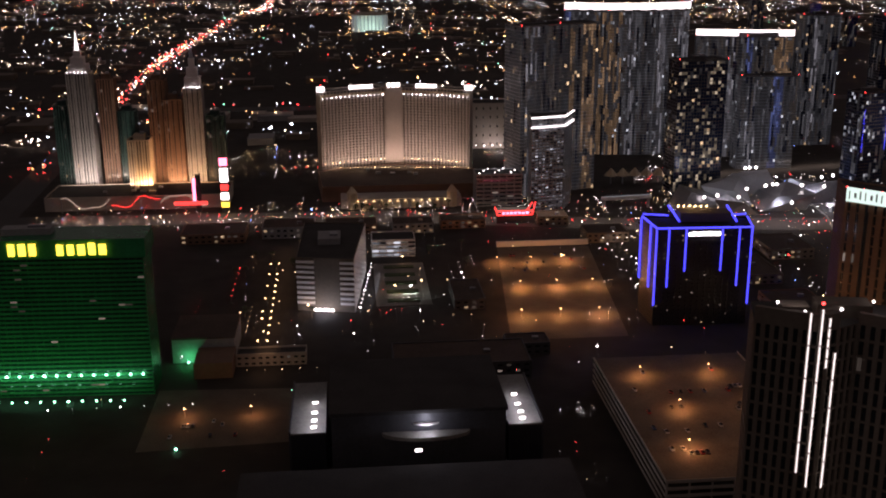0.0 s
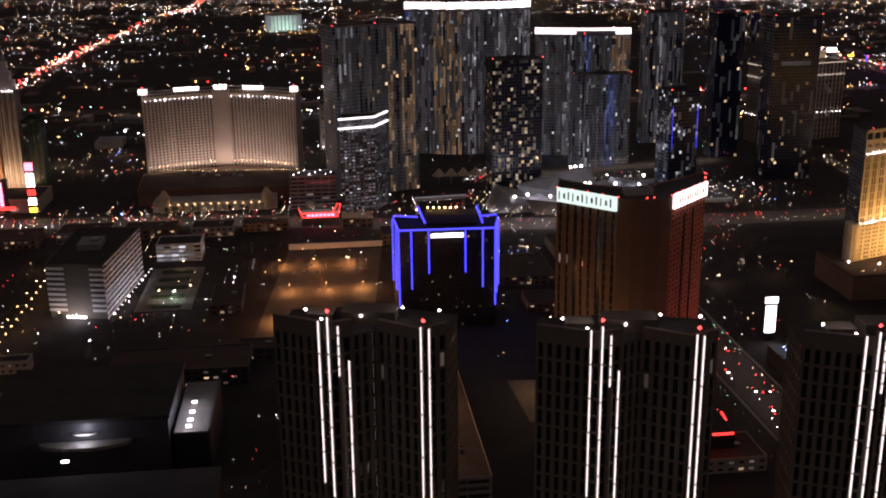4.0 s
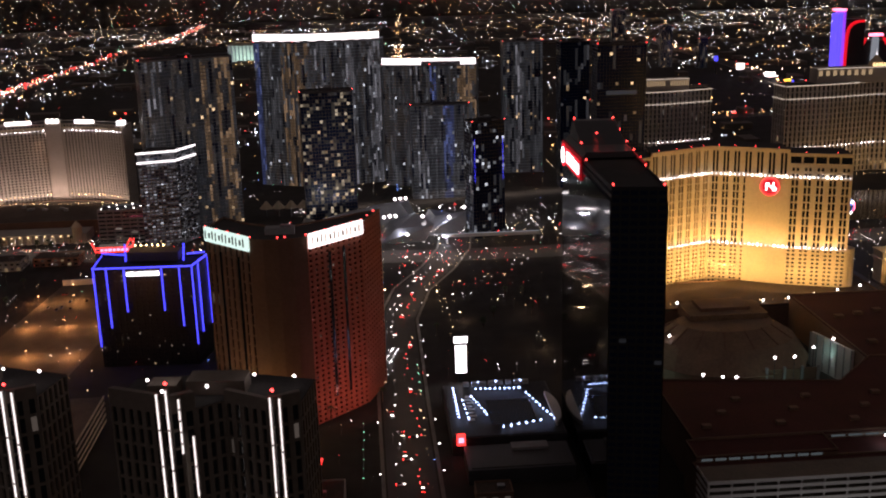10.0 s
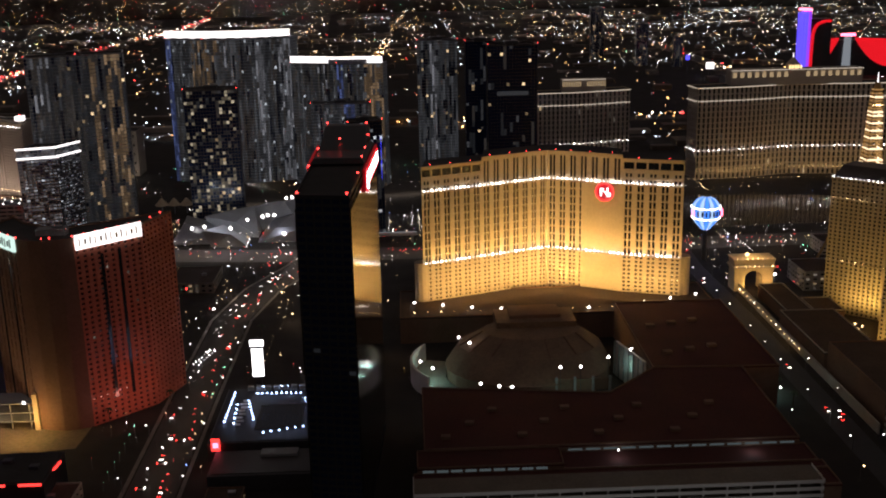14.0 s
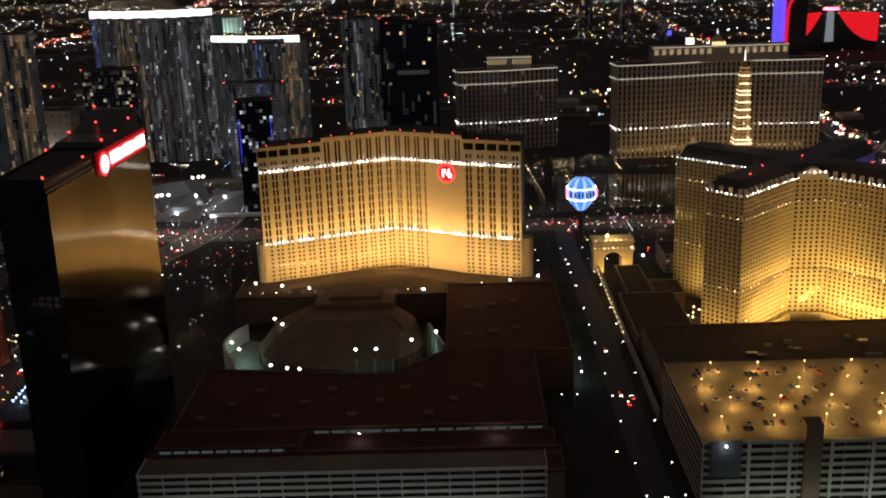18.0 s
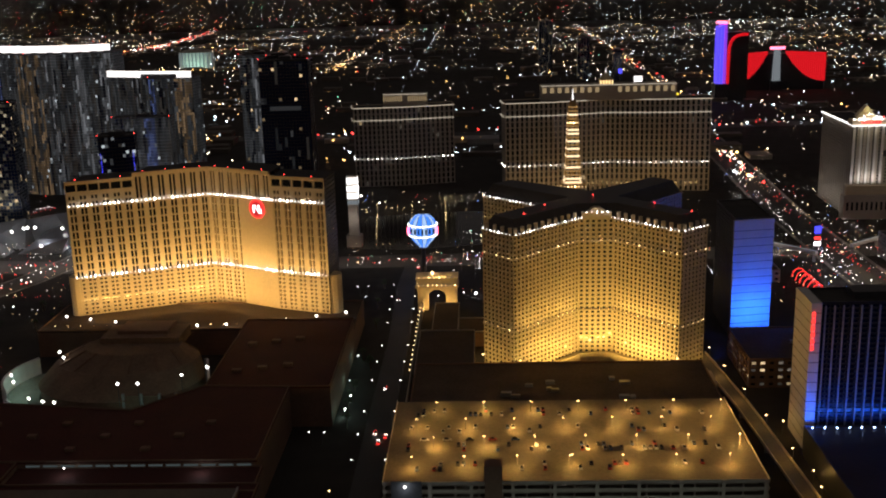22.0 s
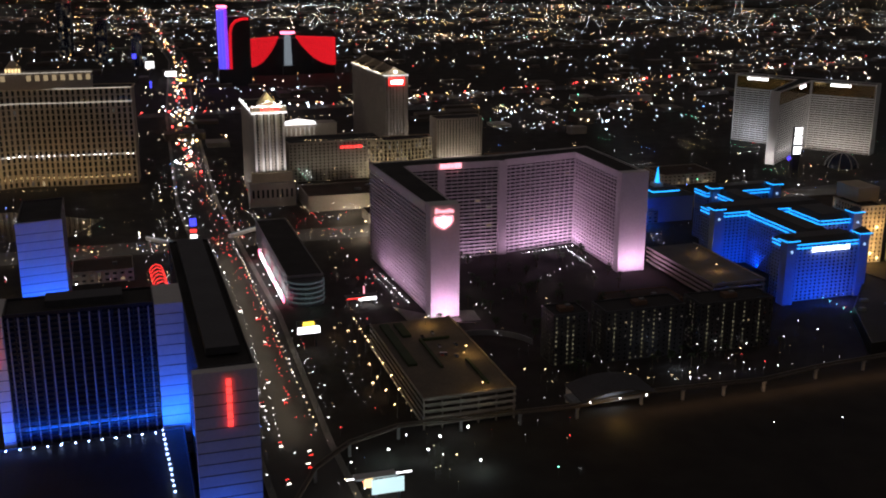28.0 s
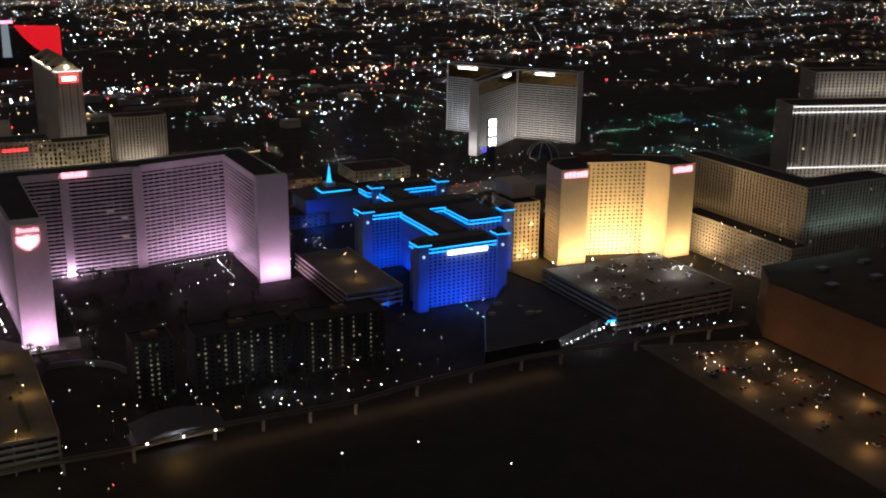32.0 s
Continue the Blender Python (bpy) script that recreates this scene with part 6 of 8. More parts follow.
flood("facade_floodlights", (1042, 660), (1062, 677), 8, 12, 3, 2500, OLD_GOLD, 50)
for a, b in zip(mc_front, mc_front[1:]):
    flood("facade_floodlights", a, b, 17, 20, 3, 120 * math.hypot(b[0] - a[0], b[1] - a[1]), (1.0, 0.76, 0.60), 60)
flood("green_floodlights", (-330, 648), (-128, 640), 3, 26, 3, 12000, (0.03, 1.0, 0.30), 50)
flood("blue_floodlights", (1104, 566), (1181, 566), 18.5, 10, 2, 9500, BLUE, 52)
flood("blue_floodlights", (1094, 564), (1104, 564), 18.5, 12, 2, 4500, BLUE, 45)
flood("blue_floodlights", (1181, 561), (1196, 561), 18.5, 15, 2, 14000, BLUE, 60)
flood("blue_floodlights", (1196, 560), (1196, 470), 17.5, 10, 2, 6000, BLUE, 60)
flood("blue_floodlights", (1193, 460), (1213, 460), 2, 9, 2, 6500, BLUE, 22)
flood("blue_floodlights", (1098, 754), (1128, 759), 12, 22, 2, 36000, BLUE, 50)
flood("pink_floodlights", (1388, 731), (1411, 731), 2, 14, 2, 9000, PINK, 45)
flood("pink_floodlights", (1388, 880), (1388, 750), 2, 12, 2, 11000, PINK, 50)
flood("pink_floodlights", (1412, 884), (1500, 884), 2, 10, 2, 4500, PINK, 50)
flood("pink_floodlights", (1506, 886), (1581, 900), 2, 14, 2, 13000, PINK, 50)
flood("pink_floodlights", (1581, 900), (1581, 808), 2, 12, 2, 11000, PINK, 50)
flood("pink_floodlights", (1579, 800), (1605, 800), 2, 14, 2, 9000, PINK, 45)
flood("gold_floodlights", (1862, 752), (1916, 735), 2, 22, 3, 62000, (1.0, 0.66, 0.27), 58)
flood("gold_floodlights", (1826, 735), (1853, 732), 2, 16, 3, 19000, (1.0, 0.66, 0.28), 56)
flood("gold_floodlights", (1924, 712), (1952, 712), 2, 16, 3, 19000, (1.0, 0.66, 0.28), 56)
flood("gold_floodlights", (1985, 767), (1985, 620), 36, 10, 3, 2000, (1.0, 0.62, 0.20), 60)
flood("blue_floodlights", (1673, 688), (1738, 688), 2, 24, 2, 13000, BLUE, 34)
flood("blue_floodlights", (1672, 790), (1704, 795), 2, 20, 2, 5500, BLUE, 30)
flood("blue_floodlights", (1671, 822), (1671, 690), 2, 24, 2, 11000, BLUE, 30)
flood("lake_floodlights", (941, 1281), (1065, 1302), 3, 34, 3, 8000, (1.0, 0.62, 0.22), 70)
flood("lake_floodlights", (1065, 1302), (1192, 1290), 3, 34, 3, 8000, (1.0, 0.62, 0.22), 70)
flood("tower_floodlights", (1312, 1140), (1346, 1140), 38, 9, 2, 3500, WHITE, 80)
flood("tower_floodlights", (1312, 1245), (1312, 1140), 3, 16, 2, 5000, WHITE, 60)
flood("tower_floodlights", (1497, 1290), (1526, 1290), 3, 20, 2, 6000, WHITE, 60)
flood("red_wall_lights", (381, 606), (414, 638), 3, 30, 3, 4600, (1.0, 0.30, 0.22), 60)
flood("blue_floodlights", (1746, 750), (1780, 750), 2, 18, 2, 4500, BLUE, 30)
flood("roman_floodlights", (1365, 1240), (1480, 1240), 17, 14, 2, 1300, (1.0, 0.84, 0.62), 35)
flood("roman_floodlights", (1550, 1245), (1610, 1244), 17, 14, 2, 3500, (1.0, 0.84, 0.62), 40)
flood("replica_floodlights", (-310, 1180), (-235, 1180), 15, 14, 2, 34000, (1.0, 0.85, 0.65), 80)
flood("replica_floodlights", (-235, 1180), (-150, 1180), 15, 14, 2, 42000, (1.0, 0.6, 0.28), 70)
flood("wing_floodlights", (2090, 1249), (2152, 1171), 3, 22, 2, 9000, (1.0, 0.86, 0.7), 50)
flood("wing_floodlights", (2031, 1343), (2078, 1265), 3, 24, 2, 11000, (0.95, 0.98, 1.0), 60)
flood("wing_floodlights", (1981, 1164), (2090, 1249), 3, 18, 2, 8000, (1.0, 0.92, 0.82), 55)
flood("wing_floodlights", (1975, 1173), (1981, 1164), 3, 14, 2, 3500, (1.0, 0.92, 0.82), 50)
flood("hall_roof_lights", (1895, 556), (2005, 556), 46, -14, 2, 1500, (0.5, 1.0, 0.85), 42)
flood("wing_floodlights", (1985, 612), (2085, 612), 44, 12, 2, 1300, (0.7, 1.0, 0.85), 62)
flood("column_floodlights", (2150, 800), (2330, 740), 30, 18, 2, 9000, (1.0, 0.86, 0.66), 80)


# ---- far city ----
rng = random.Random(5)
warm, cool, amber, red, green_l = [], [], [], [], []
BLOCKED = [(-350, 1000, 700, 1420), (700, 1000, 1240, 1420), (1290, 1000, 1640, 1480), (1900, 1000, 2360, 1400), (1380, 2250, 1660, 2340)]


SHARE = {}


def free(x, y):
    """Whether the far city has a lamp here: some blocks are dark, some crowded."""
    cell = (int(x // 260), int(y // 200))
    if cell not in SHARE:
        SHARE[cell] = random.Random(cell[0] * 91 + cell[1] * 7).choice((0.12, 0.3, 0.5, 0.8, 1.0, 1.0))
    if rng.random() > SHARE[cell]:
        return False
    return y > 1420 and not any(a < x < c and b < y < d for a, b, c, d in BLOCKED) and (x - 666) ** 2 + y**2 < 5120**2


def put(x, y, z, r, kind=None):
    k = kind or rng.choices(("warm", "cool", "amber", "red", "green"), (40, 44, 14, 3, 1) if x > 1300 else (34, 30, 28, 9, 2))[0]
    {"warm": warm, "cool": cool, "amber": amber, "red": red, "green": green_l}[k].append((x, y, z, r))


for ix in range(-20, 46):
    x = ix * 120 + rng.uniform(-20, 20)
    kind = rng.choice(("amber", "amber", "warm", "cool"))
    y = 1450
    while y < 4800:
        y += rng.uniform(30, 75)
        if free(x, y) and rng.random() < 0.55:
            put(x + rng.uniform(-4, 4), y, 9, rng.uniform(0.7, 1.3), kind)
for iy in range(10, 34):
    y = iy * 140 + rng.uniform(-25, 25)
    kind = rng.choice(("amber", "warm", "warm", "cool"))
    x = -2200
    while x < 5300:
        x += rng.uniform(28, 70)
        if free(x, y) and rng.random() < 0.55:
            put(x, y + rng.uniform(-4, 4), 9, rng.uniform(0.7, 1.3), kind)
for k in range(420):
    cx, cy = rng.uniform(-2200, 5200), rng.uniform(1450, 4700)
    kind = rng.choice(("warm", "cool", "cool", "amber", None))
    s = rng.uniform(25, 110)
    for j in range(rng.randint(6, 34)):
        x, y = cx + rng.gauss(0, s * 1.3), cy + rng.gauss(0, s * 0.22)
        if free(x, y):
            put(x, y, rng.uniform(4, 12), rng.choice((0.5, 0.6, 0.8, 1.1, 1.6)), kind)
for k in range(9800):
    x, y = rng.uniform(-2200, 5300), 1450 + 3330 * rng.random() ** 0.8
    if k % 3:
        y = round(y / 52) * 52 + rng.gauss(0, 4)
    if free(x, y):
        put(x, y, rng.uniform(3, 14), rng.choice((0.4, 0.5, 0.6, 0.8, 1.15)))
for line, n_l, kinds in ((FAR_ROAD, 120, ("amber", "warm")), (SOUTH_ROAD, 900, ("red", "red", "warm", "cool", "amber")), (CROSS_ROAD[5:], 260, ("warm", "cool", "warm", "amber", "red")), (HIGHWAY, 500, ("red", "warm", "amber", "cool"))):
    for k in range(n_l):
        i = rng.randrange(len(line) - 1)
        u = rng.random()
        x, y = line[i][0] + (line[i + 1][0] - line[i][0]) * u, line[i][1] + (line[i + 1][1] - line[i][1]) * u
        if y > 1300 and (x - 666) ** 2 + y**2 < 5120**2:
            put(x + rng.gauss(0, 9), y, rng.uniform(2, 10), rng.choice((0.6, 0.8, 1.0, 1.4, 1.9)), rng.choice(kinds))
for k in range(1600):
    x, y = rng.uniform(1300, 5200), 1500 + 3280 * rng.random() ** 0.9
    if free(x, y):
        put(round(x / 70) * 70 + rng.uniform(-5, 5) if k % 2 else x, y, rng.uniform(5, 11), rng.choice((0.6, 0.8, 1.0, 1.5)))
# beyond the last street the plain's lights close up to a thin band
for k in range(4000):
    a = radians(rng.uniform(-38, 68))
    z = 6 + 170 * rng.random() ** 1.3
    put(666 + 5135 * math.sin(a), 5135 * math.cos(a), round(z / 9) * 9 + rng.uniform(-1.5, 1.5), rng.uniform(0.6, 1.4))
CITY_WARM = glow("far_lamp_warm", (1.0, 0.80, 0.52), 10.5, False, 0.9)
CITY_COOL = glow("far_lamp_cool", (0.80, 0.93, 1.0), 10.5, False, 0.9)
CITY_AMBER = glow("far_lamp_amber", (1.0, 0.52, 0.16), 10.5, False, 0.9)
for nm, some, m, lab in (("city_lights", warm, CITY_WARM, "countless warm white street and house lamps of the far city"), ("city_lights", cool, CITY_COOL, "countless cool white lamps of the far city"), ("city_lights", amber, CITY_AMBER, "countless amber street lamps of the far city"), ("city_lights", red, BULB_RED, "red lamps and tail lights of the far city"), ("city_lights", green_l, BULB_GREEN, "green lamps of the far city")):
    v = np.array([c[:3] for c in some])
    r = np.array([c[3] for c in some])
    six = np.array([(-1, 0, 0), (1, 0, 0), (0, -1, 0), (0, 1, 0), (0, 0, -1), (0, 0, 1)], float)
    verts = (v[:, None, :] + six[None] * r[:, None, None]).reshape(-1, 3)
    tri = np.array([(0, 2, 5), (2, 1, 5), (1, 3, 5), (3, 0, 5), (2, 0, 4), (1, 2, 4), (3, 1, 4), (0, 3, 4)])
    faces = (np.arange(len(v))[:, None, None] * 6 + tri[None]).reshape(-1, 3)
    whole(nm, (verts.tolist(), faces.tolist()), m, lab, "lights", "stuff")
far_ring = [(666 + 5150 * math.sin(radians(a)), 5150 * math.cos(radians(a))) for a in range(-44, 76, 4)]
whole("backdrop", ([(x, y, z) for z in (0, 420) for x, y in far_ring], [(i + 1, i, len(far_ring) + i, len(far_ring) + i + 1) for i in range(len(far_ring) - 1)]), DESERT, "dark distance at the edge of the plain", "backdrop", "structure")
# low houses and sheds of the far city
low, near_low = [], 0
for k in range(3200):
    x, y = rng.uniform(-2200, 5200), 1450 + 3200 * rng.random()
    if free(x, y):
        w, d, h = rng.uniform(12, 60), rng.uniform(12, 40), rng.uniform(4, 11)
        if y < 1800 and -400 < x < 2500 and near_low < 70:
            near_low += 1
            house = thing("low_building", x, y, 0, "far low flat-roofed building in the dark", "building", "far low buildings")
            part("wall", cube(x, y, 0, w, d, h), (TAUPE, BEIGE, GREYWALL)[k % 3], house)
        else:
            low.append(cube(x, y, 0, w, d, h))
whole("low_buildings", join(*low), TAUPE, "countless low houses and sheds of the far city", "buildings", "stuff")

# ---- far landmarks ----
gd = thing("pale_green_hall", 72, 3130, 0, "far pale green floodlit hall with white ribs", "hall")
oval_far = [(72 + 52 * math.cos(a * math.tau / 20), 3150 + 30 * math.sin(a * math.tau / 20)) for a in range(20)]
part("hall", prism(oval_far, 0, 46), WHITEWALL, gd)
part("roof", prism(oval_far, 46.01, 52, inset(oval_far, 14)), BEIGE, gd)
for k in range(10):
    part("rib", cube(24 + k * 10.6, 3150 - 30 * math.sqrt(max(0.02, 1 - ((k - 4.5) / 5) ** 2)) - 1, 0, 3, 2, 44), LIT_COOL, gd, "white lit rib")
flood("green_floodlights", (20, 3120), (124, 3120), 3, 24, 3, 22000, (0.55, 1.0, 0.75), 40)
for x, y, w, h, m in ((1159, 2611, 28, 100, STEELGLASS), (1078, 2781, 34, 130, STEELGLASS), (1235, 2560, 22, 70, BLACKWALL)):
    curtain("far_tower", rect(x - w / 2, y - 12, x + w / 2, y + 12), h, "far glass tower with a few lit rooms", 0.02, 0.2, wall=m)
fsg = thing("far_white_signs", 1253, 2334, 0, "cluster of far white sign boards along the road", "signs")
for x, y, w, z, h, m in ((1253, 2334, 18, 18, 14, NEON_CREST), (1290, 2250, 22, 10, 9, NEON_WHITE), (1310, 2200, 14, 5, 4, NEON_YELLOW), (1240, 2000, 3, 20, 12, NEON_BLUE), (1225, 2420, 8, 30, 10, NEON_BLUE)):
    b_ = part("board", cube(x, y, z, w, 1.5, h), m, fsg)
    part("post", cube(x, y + 2, 0, 2, 2, z + h), DARKWALL, fsg)

wt = thing("white_video_tower", 779, 1049, 0, "slender sign tower on the boulevard with white lit panels on top", "sign")
part("plinth", cube(779, 1050, 0, 16, 12, 12), BEIGE, wt)
part("mast", cube(779, 1050, 12.01, 10, 7, 62), BEIGE, wt)
for z, h, m in ((45, 4, LIT_COOL), (51, 6, NEON_CREST), (59, 5, NEON_WHITE), (66, 7, NEON_CREST)):
    part("lit_panel", cube(779, 1045.8, z, 10.5, 0.8, h), m, wt)
    part("side_panel", cube(784.6, 1049.5, z, 0.8, 6, h), m, wt)
bulb("tower_light", 779, 1036, 30, 1500, WHITE, 0.8)


# ---- shopping hall and theatre before the golden hotel ----
hall = thing("shopping_hall", 690, 540, 0, "large dark shopping hall with stepped deep red flat roofs", "shopping hall")
HALLS = [(rect(786.2, 452, 795, 470), 25, ROOF_RED), (rect(582, 470.1, 795, 478), 25, ROOF_RED), (rect(584, 478.1, 660, 498), 28, ROOF_RED), (rect(660.1, 478.1, 793, 498), 25, ROOF_RED), ([(588, 498.1), (790, 498.1), (790, 600), (735, 603), (700, 566), (588, 582)], 28.5, ROOF_RED), (rect(735, 603.1, 815, 734.9), 27, ROOF_RED), (rect(574, 735, 815, 800), 20, ROOF_BROWN)]
for poly, h, m in HALLS:
    part("storey", prism(poly, 0, h - 0.8), BROWNWALL, hall)
    part("roof", prism(inset(poly, -0.2), h - 0.79, h), m, hall)
    edge_in = inset(poly, 0.5)
    for k in range(len(poly)):
        part("roof_edge", prism([poly[k], poly[(k + 1) % len(poly)], edge_in[(k + 1) % len(poly)], edge_in[k]], h + 0.01, h + 0.9), BROWNWALL, hall)
DULL = glow("dim_clerestory", (0.75, 0.95, 0.95), 0.10, False, 0.8)
for y, z, x0, x1, n_w in ((477.7, 25.7, 586, 652, 9), (497.7, 25.4, 664, 788, 13)):
    for i in range(n_w):
        part("clerestory_pane", cube(x0 + (x1 - x0) * (i + 0.5) / n_w, y, z, (x1 - x0) / n_w * 0.8, 0.3, 1.5), DULL, hall, "dimly lit clerestory pane")
bulb("roof_light", 690, 488, 29, 350, (0.8, 0.95, 1.0), 0.5)
bulb("roof_light", 762, 489, 29, 350, (0.8, 0.95, 1.0), 0.5)
part("roof_lamp", gem(690, 488, 30, 0.6), BULB, hall)
for i in range(12):
    part("roof_unit", cube(600 + i * 14, 512 + 17 * (i % 3), 28.51, 5, 3.5, 1.8), BROWNWALL, hall)
for i in range(6):
    part("roof_unit", cube(750 + 16 * (i % 3), 630 + 36 * (i // 3) + 5 * i, 27.01, 6, 4, 2.0), BROWNWALL, hall)
for i in range(11):
    part("roof_lamp", gem(585 + i * 22, 752 - 26 * math.sin(math.pi * i / 10) + 14, 22, 1.25), BULB, hall)
CLAY = surface("clay_brown_roofing", (0.20, 0.135, 0.085), 0.8, amount=0.35)
theatre = thing("theatre_drum", 662, 668, 0, "round brown-roofed theatre ringed by pale lit courts", "theatre")

part("drum", prism(oval(662, 664, 56, 44), 0, 11), BROWNWALL, theatre)
part("roof_step", prism(oval(662, 664, 57, 45), 11.01, 22, oval(664, 674, 49, 35)), CLAY, theatre)
part("roof_dome", prism(oval(664, 674, 48.5, 34.5), 22.01, 29, oval(666, 680, 34, 22)), CLAY, theatre)
part("stage_house", prism(rect(642, 682, 698, 712), 25.02, 33), CLAY, theatre)
part("stage_loft", prism(rect(652, 690, 688, 712), 33.01, 35.5), BROWNWALL, theatre)
for i in range(14):
    a = radians(18 + i * 24)
    part("roof_rib", beam((664 + 48.5 * math.cos(a), 674 + 34.5 * math.sin(a), 22.4), (666 + 34 * math.cos(a), 680 + 22 * math.sin(a), 29.2), 0.6), BROWNWALL, theatre)
outer, inner = oval(655, 664, 74, 60, 16, 150, 250), oval(655, 664, 72.6, 58.6, 16, 150, 250)
for i in range(11):
    part("court_wall", prism([outer[i], outer[i + 1], inner[i + 1], inner[i]], 0, 15 if i < 10 else 9), WHITEWALL, theatre, "pale curved court wall")
part("court_floor", prism(oval(655, 664, 72, 58, 20, 150, 250) + oval(662, 664, 57, 45, 20, 150, 250)[::-1], 0.02, 3), PAVING, theatre)
part("recess_floor", prism(rect(660, 604, 712, 621), 0.02, 6), PAVING, theatre)
for x in (676, 688, 700, 711):
    part("recess_pier", cube(x, 622, 6.01, 1.6, 1.6, 10), GREYWALL, theatre)
part("recess_wall", prism(rect(674, 623.1, 712, 624), 6.01, 14), BROWNWALL, theatre, "green-lit recess wall")
part("screen_wall", prism([(722, 661), (733, 621), (734.4, 621.4), (723.4, 661.4)][::-1], 0, 25), WHITEWALL, theatre, "pale ribbed screen wall")
for i in range(7):
    part("screen_rib", beam((722 + 11 * i / 6.0 - 0.8, 661 - 40 * i / 6.0, 1), (722 + 11 * i / 6.0 - 0.8, 661 - 40 * i / 6.0, 25), 0.7), GREYWALL, theatre)
for x, y, z in ((677, 612, 27), (690, 612, 27), (615, 675, 26), (622, 664, 26), (596, 640, 18), (588, 655, 17), (625, 597, 24), (636, 592, 24), (644, 590, 24), (728, 640, 27), (660, 606, 12), (712, 634, 24)):
    part("court_lamp", gem(x, y, z, 1.3), BULB, theatre)
    if z > 23:
        part("lamp_post", beam((x, y, 0.1), (x, y, z - 0.9), 0.35), LAMPMETAL, theatre)
for x, y, z, w in ((596, 648, 9, 1300), (606, 616, 8, 200), (677, 612, 14, 260), (693, 612, 14, 260), (724, 640, 16, 300), (590, 668, 9, 450)):
    bulb("court_floodlight", x, y, z, w, (0.5, 1.0, 0.82), 0.8)

# ---- pool club with tall white sign ----
club = thing("pool_club", 495, 590, 0, "rooftop pool club with rows of small white lamps", "club")
part("base", prism(rect(462, 552, 530, 632), 0, 11), DARKWALL, club)
part("deck", prism(rect(463, 553, 529, 631), 11.01, 11.4), SOOTWALL, club)
part("pool", prism(rect(487, 568, 515, 604), 11.41, 11.6), POOLWATER, club, "dark blue pool")
part("curved_bar", prism(oval(524, 585, 7, 24, 14, -80, 80), 11.41, 14), WHITEWALL, club)
for i in range(8):
    part("cabana", cube(477 + i * 5.6, 629, 11.41, 3.6, 3, 2.6), GREYWALL, club)
    part("lounger", cube(475.5 + (i % 2) * 1.4, 576 + i * 5, 11.41, 4.4, 2, 0.6), WHITEWALL, club)
LAMP_ROWS = (((479, 633), (515, 633), 9), ((481, 619), (512, 618), 10), ((468, 624), (468, 575), 10), ((478, 610), (486, 577), 7), ((491, 560), (519, 568), 6), ((513, 612), (526, 566), 9), ((472, 606), (474, 572), 5))
for (ax, ay), (bx, by), n_l in LAMP_ROWS:
    for i in range(n_l):
        u = (i + 0.5) / n_l
        part("deck_lamp", gem(ax + (bx - ax) * u, min(630, ay + (by - ay) * u), 13.2, 0.62), BULB_ICE, club)
bulb("pool_floodlight", 480, 600, 20, 160, COOL, 1.0)
bulb("pool_floodlight", 505, 575, 20, 130, COOL, 1.0)
part("annex", prism(rect(468, 515, 528, 546), 0, 9), DARKWALL, club)
part("annex_roof", prism(rect(470, 517, 526, 544), 9.01, 9.4), SLATE, club)
part("annex_lantern", prism(rect(495, 536, 516, 544), 9.41, 11), GREYWALL, club, "pale roof lantern")
psign = thing("tall_white_sign", 477, 664, 0, "tall white lit sign panel on a black mast", "sign")
part("mast", cube(477, 665.2, 0, 4, 2, 6), DARKWALL, psign)
part("housing", cube(477, 665.4, 6, 8.4, 1.4, 27.5), DARKWALL, psign)
part("face", cube(477, 664.3, 6.5, 7.4, 0.6, 20), NEON_WHITE, psign, "white lit sign face")
part("head", cube(477, 664.3, 28.5, 9.4, 0.6, 4.2), NEON_WHITE, psign, "white lit sign head")
for k in range(3):
    part("sign_bar", cube(477, 663.9, 9 + k * 5, 4.5, 0.3, 0.7), DARKWALL, psign)
rsign = thing("red_frame_sign", 467, 552, 0, "small red framed street sign", "sign")
part("post", cube(467, 552, 0, 1.2, 1.2, 7), DARKWALL, rsign)
part("panel", cube(467, 551, 7, 5, 0.8, 7.5), NEON_RED, rsign)
part("inlay", cube(467, 550.4, 9, 3, 0.3, 3), NEON_PINK, rsign)

# ---- building plot, red-lined hall and lots near the wedge hotel ----
sheet("raw_plot", [(285, 560), (378, 575), (380, 612), (345, 618), (282, 622)], 0.06, SAND, "raw earth building plot lit by site lamps", "ground")
site = thing("scaffolded_building", 330, 612, 0, "small scaffolded concrete building on the plot", "building")
for x in (306, 318, 330, 342):
    for y in (606, 620):
        part("post", beam((x, y, 0), (x, y, 18), 0.8), GREYWALL, site)
for z in (5.5, 11.5, 17.5):
    part("slab", box(304, 604, z, 344, 622, z + 0.5), GREYWALL, site)
part("fin_wall", box(345, 603, 0, 348, 609, 24), CREAM, site, "pale wall catching the lamp light")
part("site_lamp", gem(314, 602.5, 19.2, 1.2), BULB, site)
part("site_lamp", gem(340, 602.5, 19.2, 1.2), BULB, site)
bulb("site_floodlight", 343, 590, 12, 8000, GOLD, 0.6)
bulb("site_floodlight", 352, 596, 9, 1300, GOLD, 0.4)
bulb("site_floodlight", 312, 596, 13, 6500, (1.0, 0.72, 0.4), 0.6)
redhall = thing("red_lined_hall", 342, 516, 0, "low black hall with red neon eaves", "hall")
part("shell", prism(rect(298, 497, 386, 534), 0, 18), BLACKWALL, redhall)
part("roof", prism(rect(299, 498, 385, 533), 18.01, 18.4), ROOF, redhall)
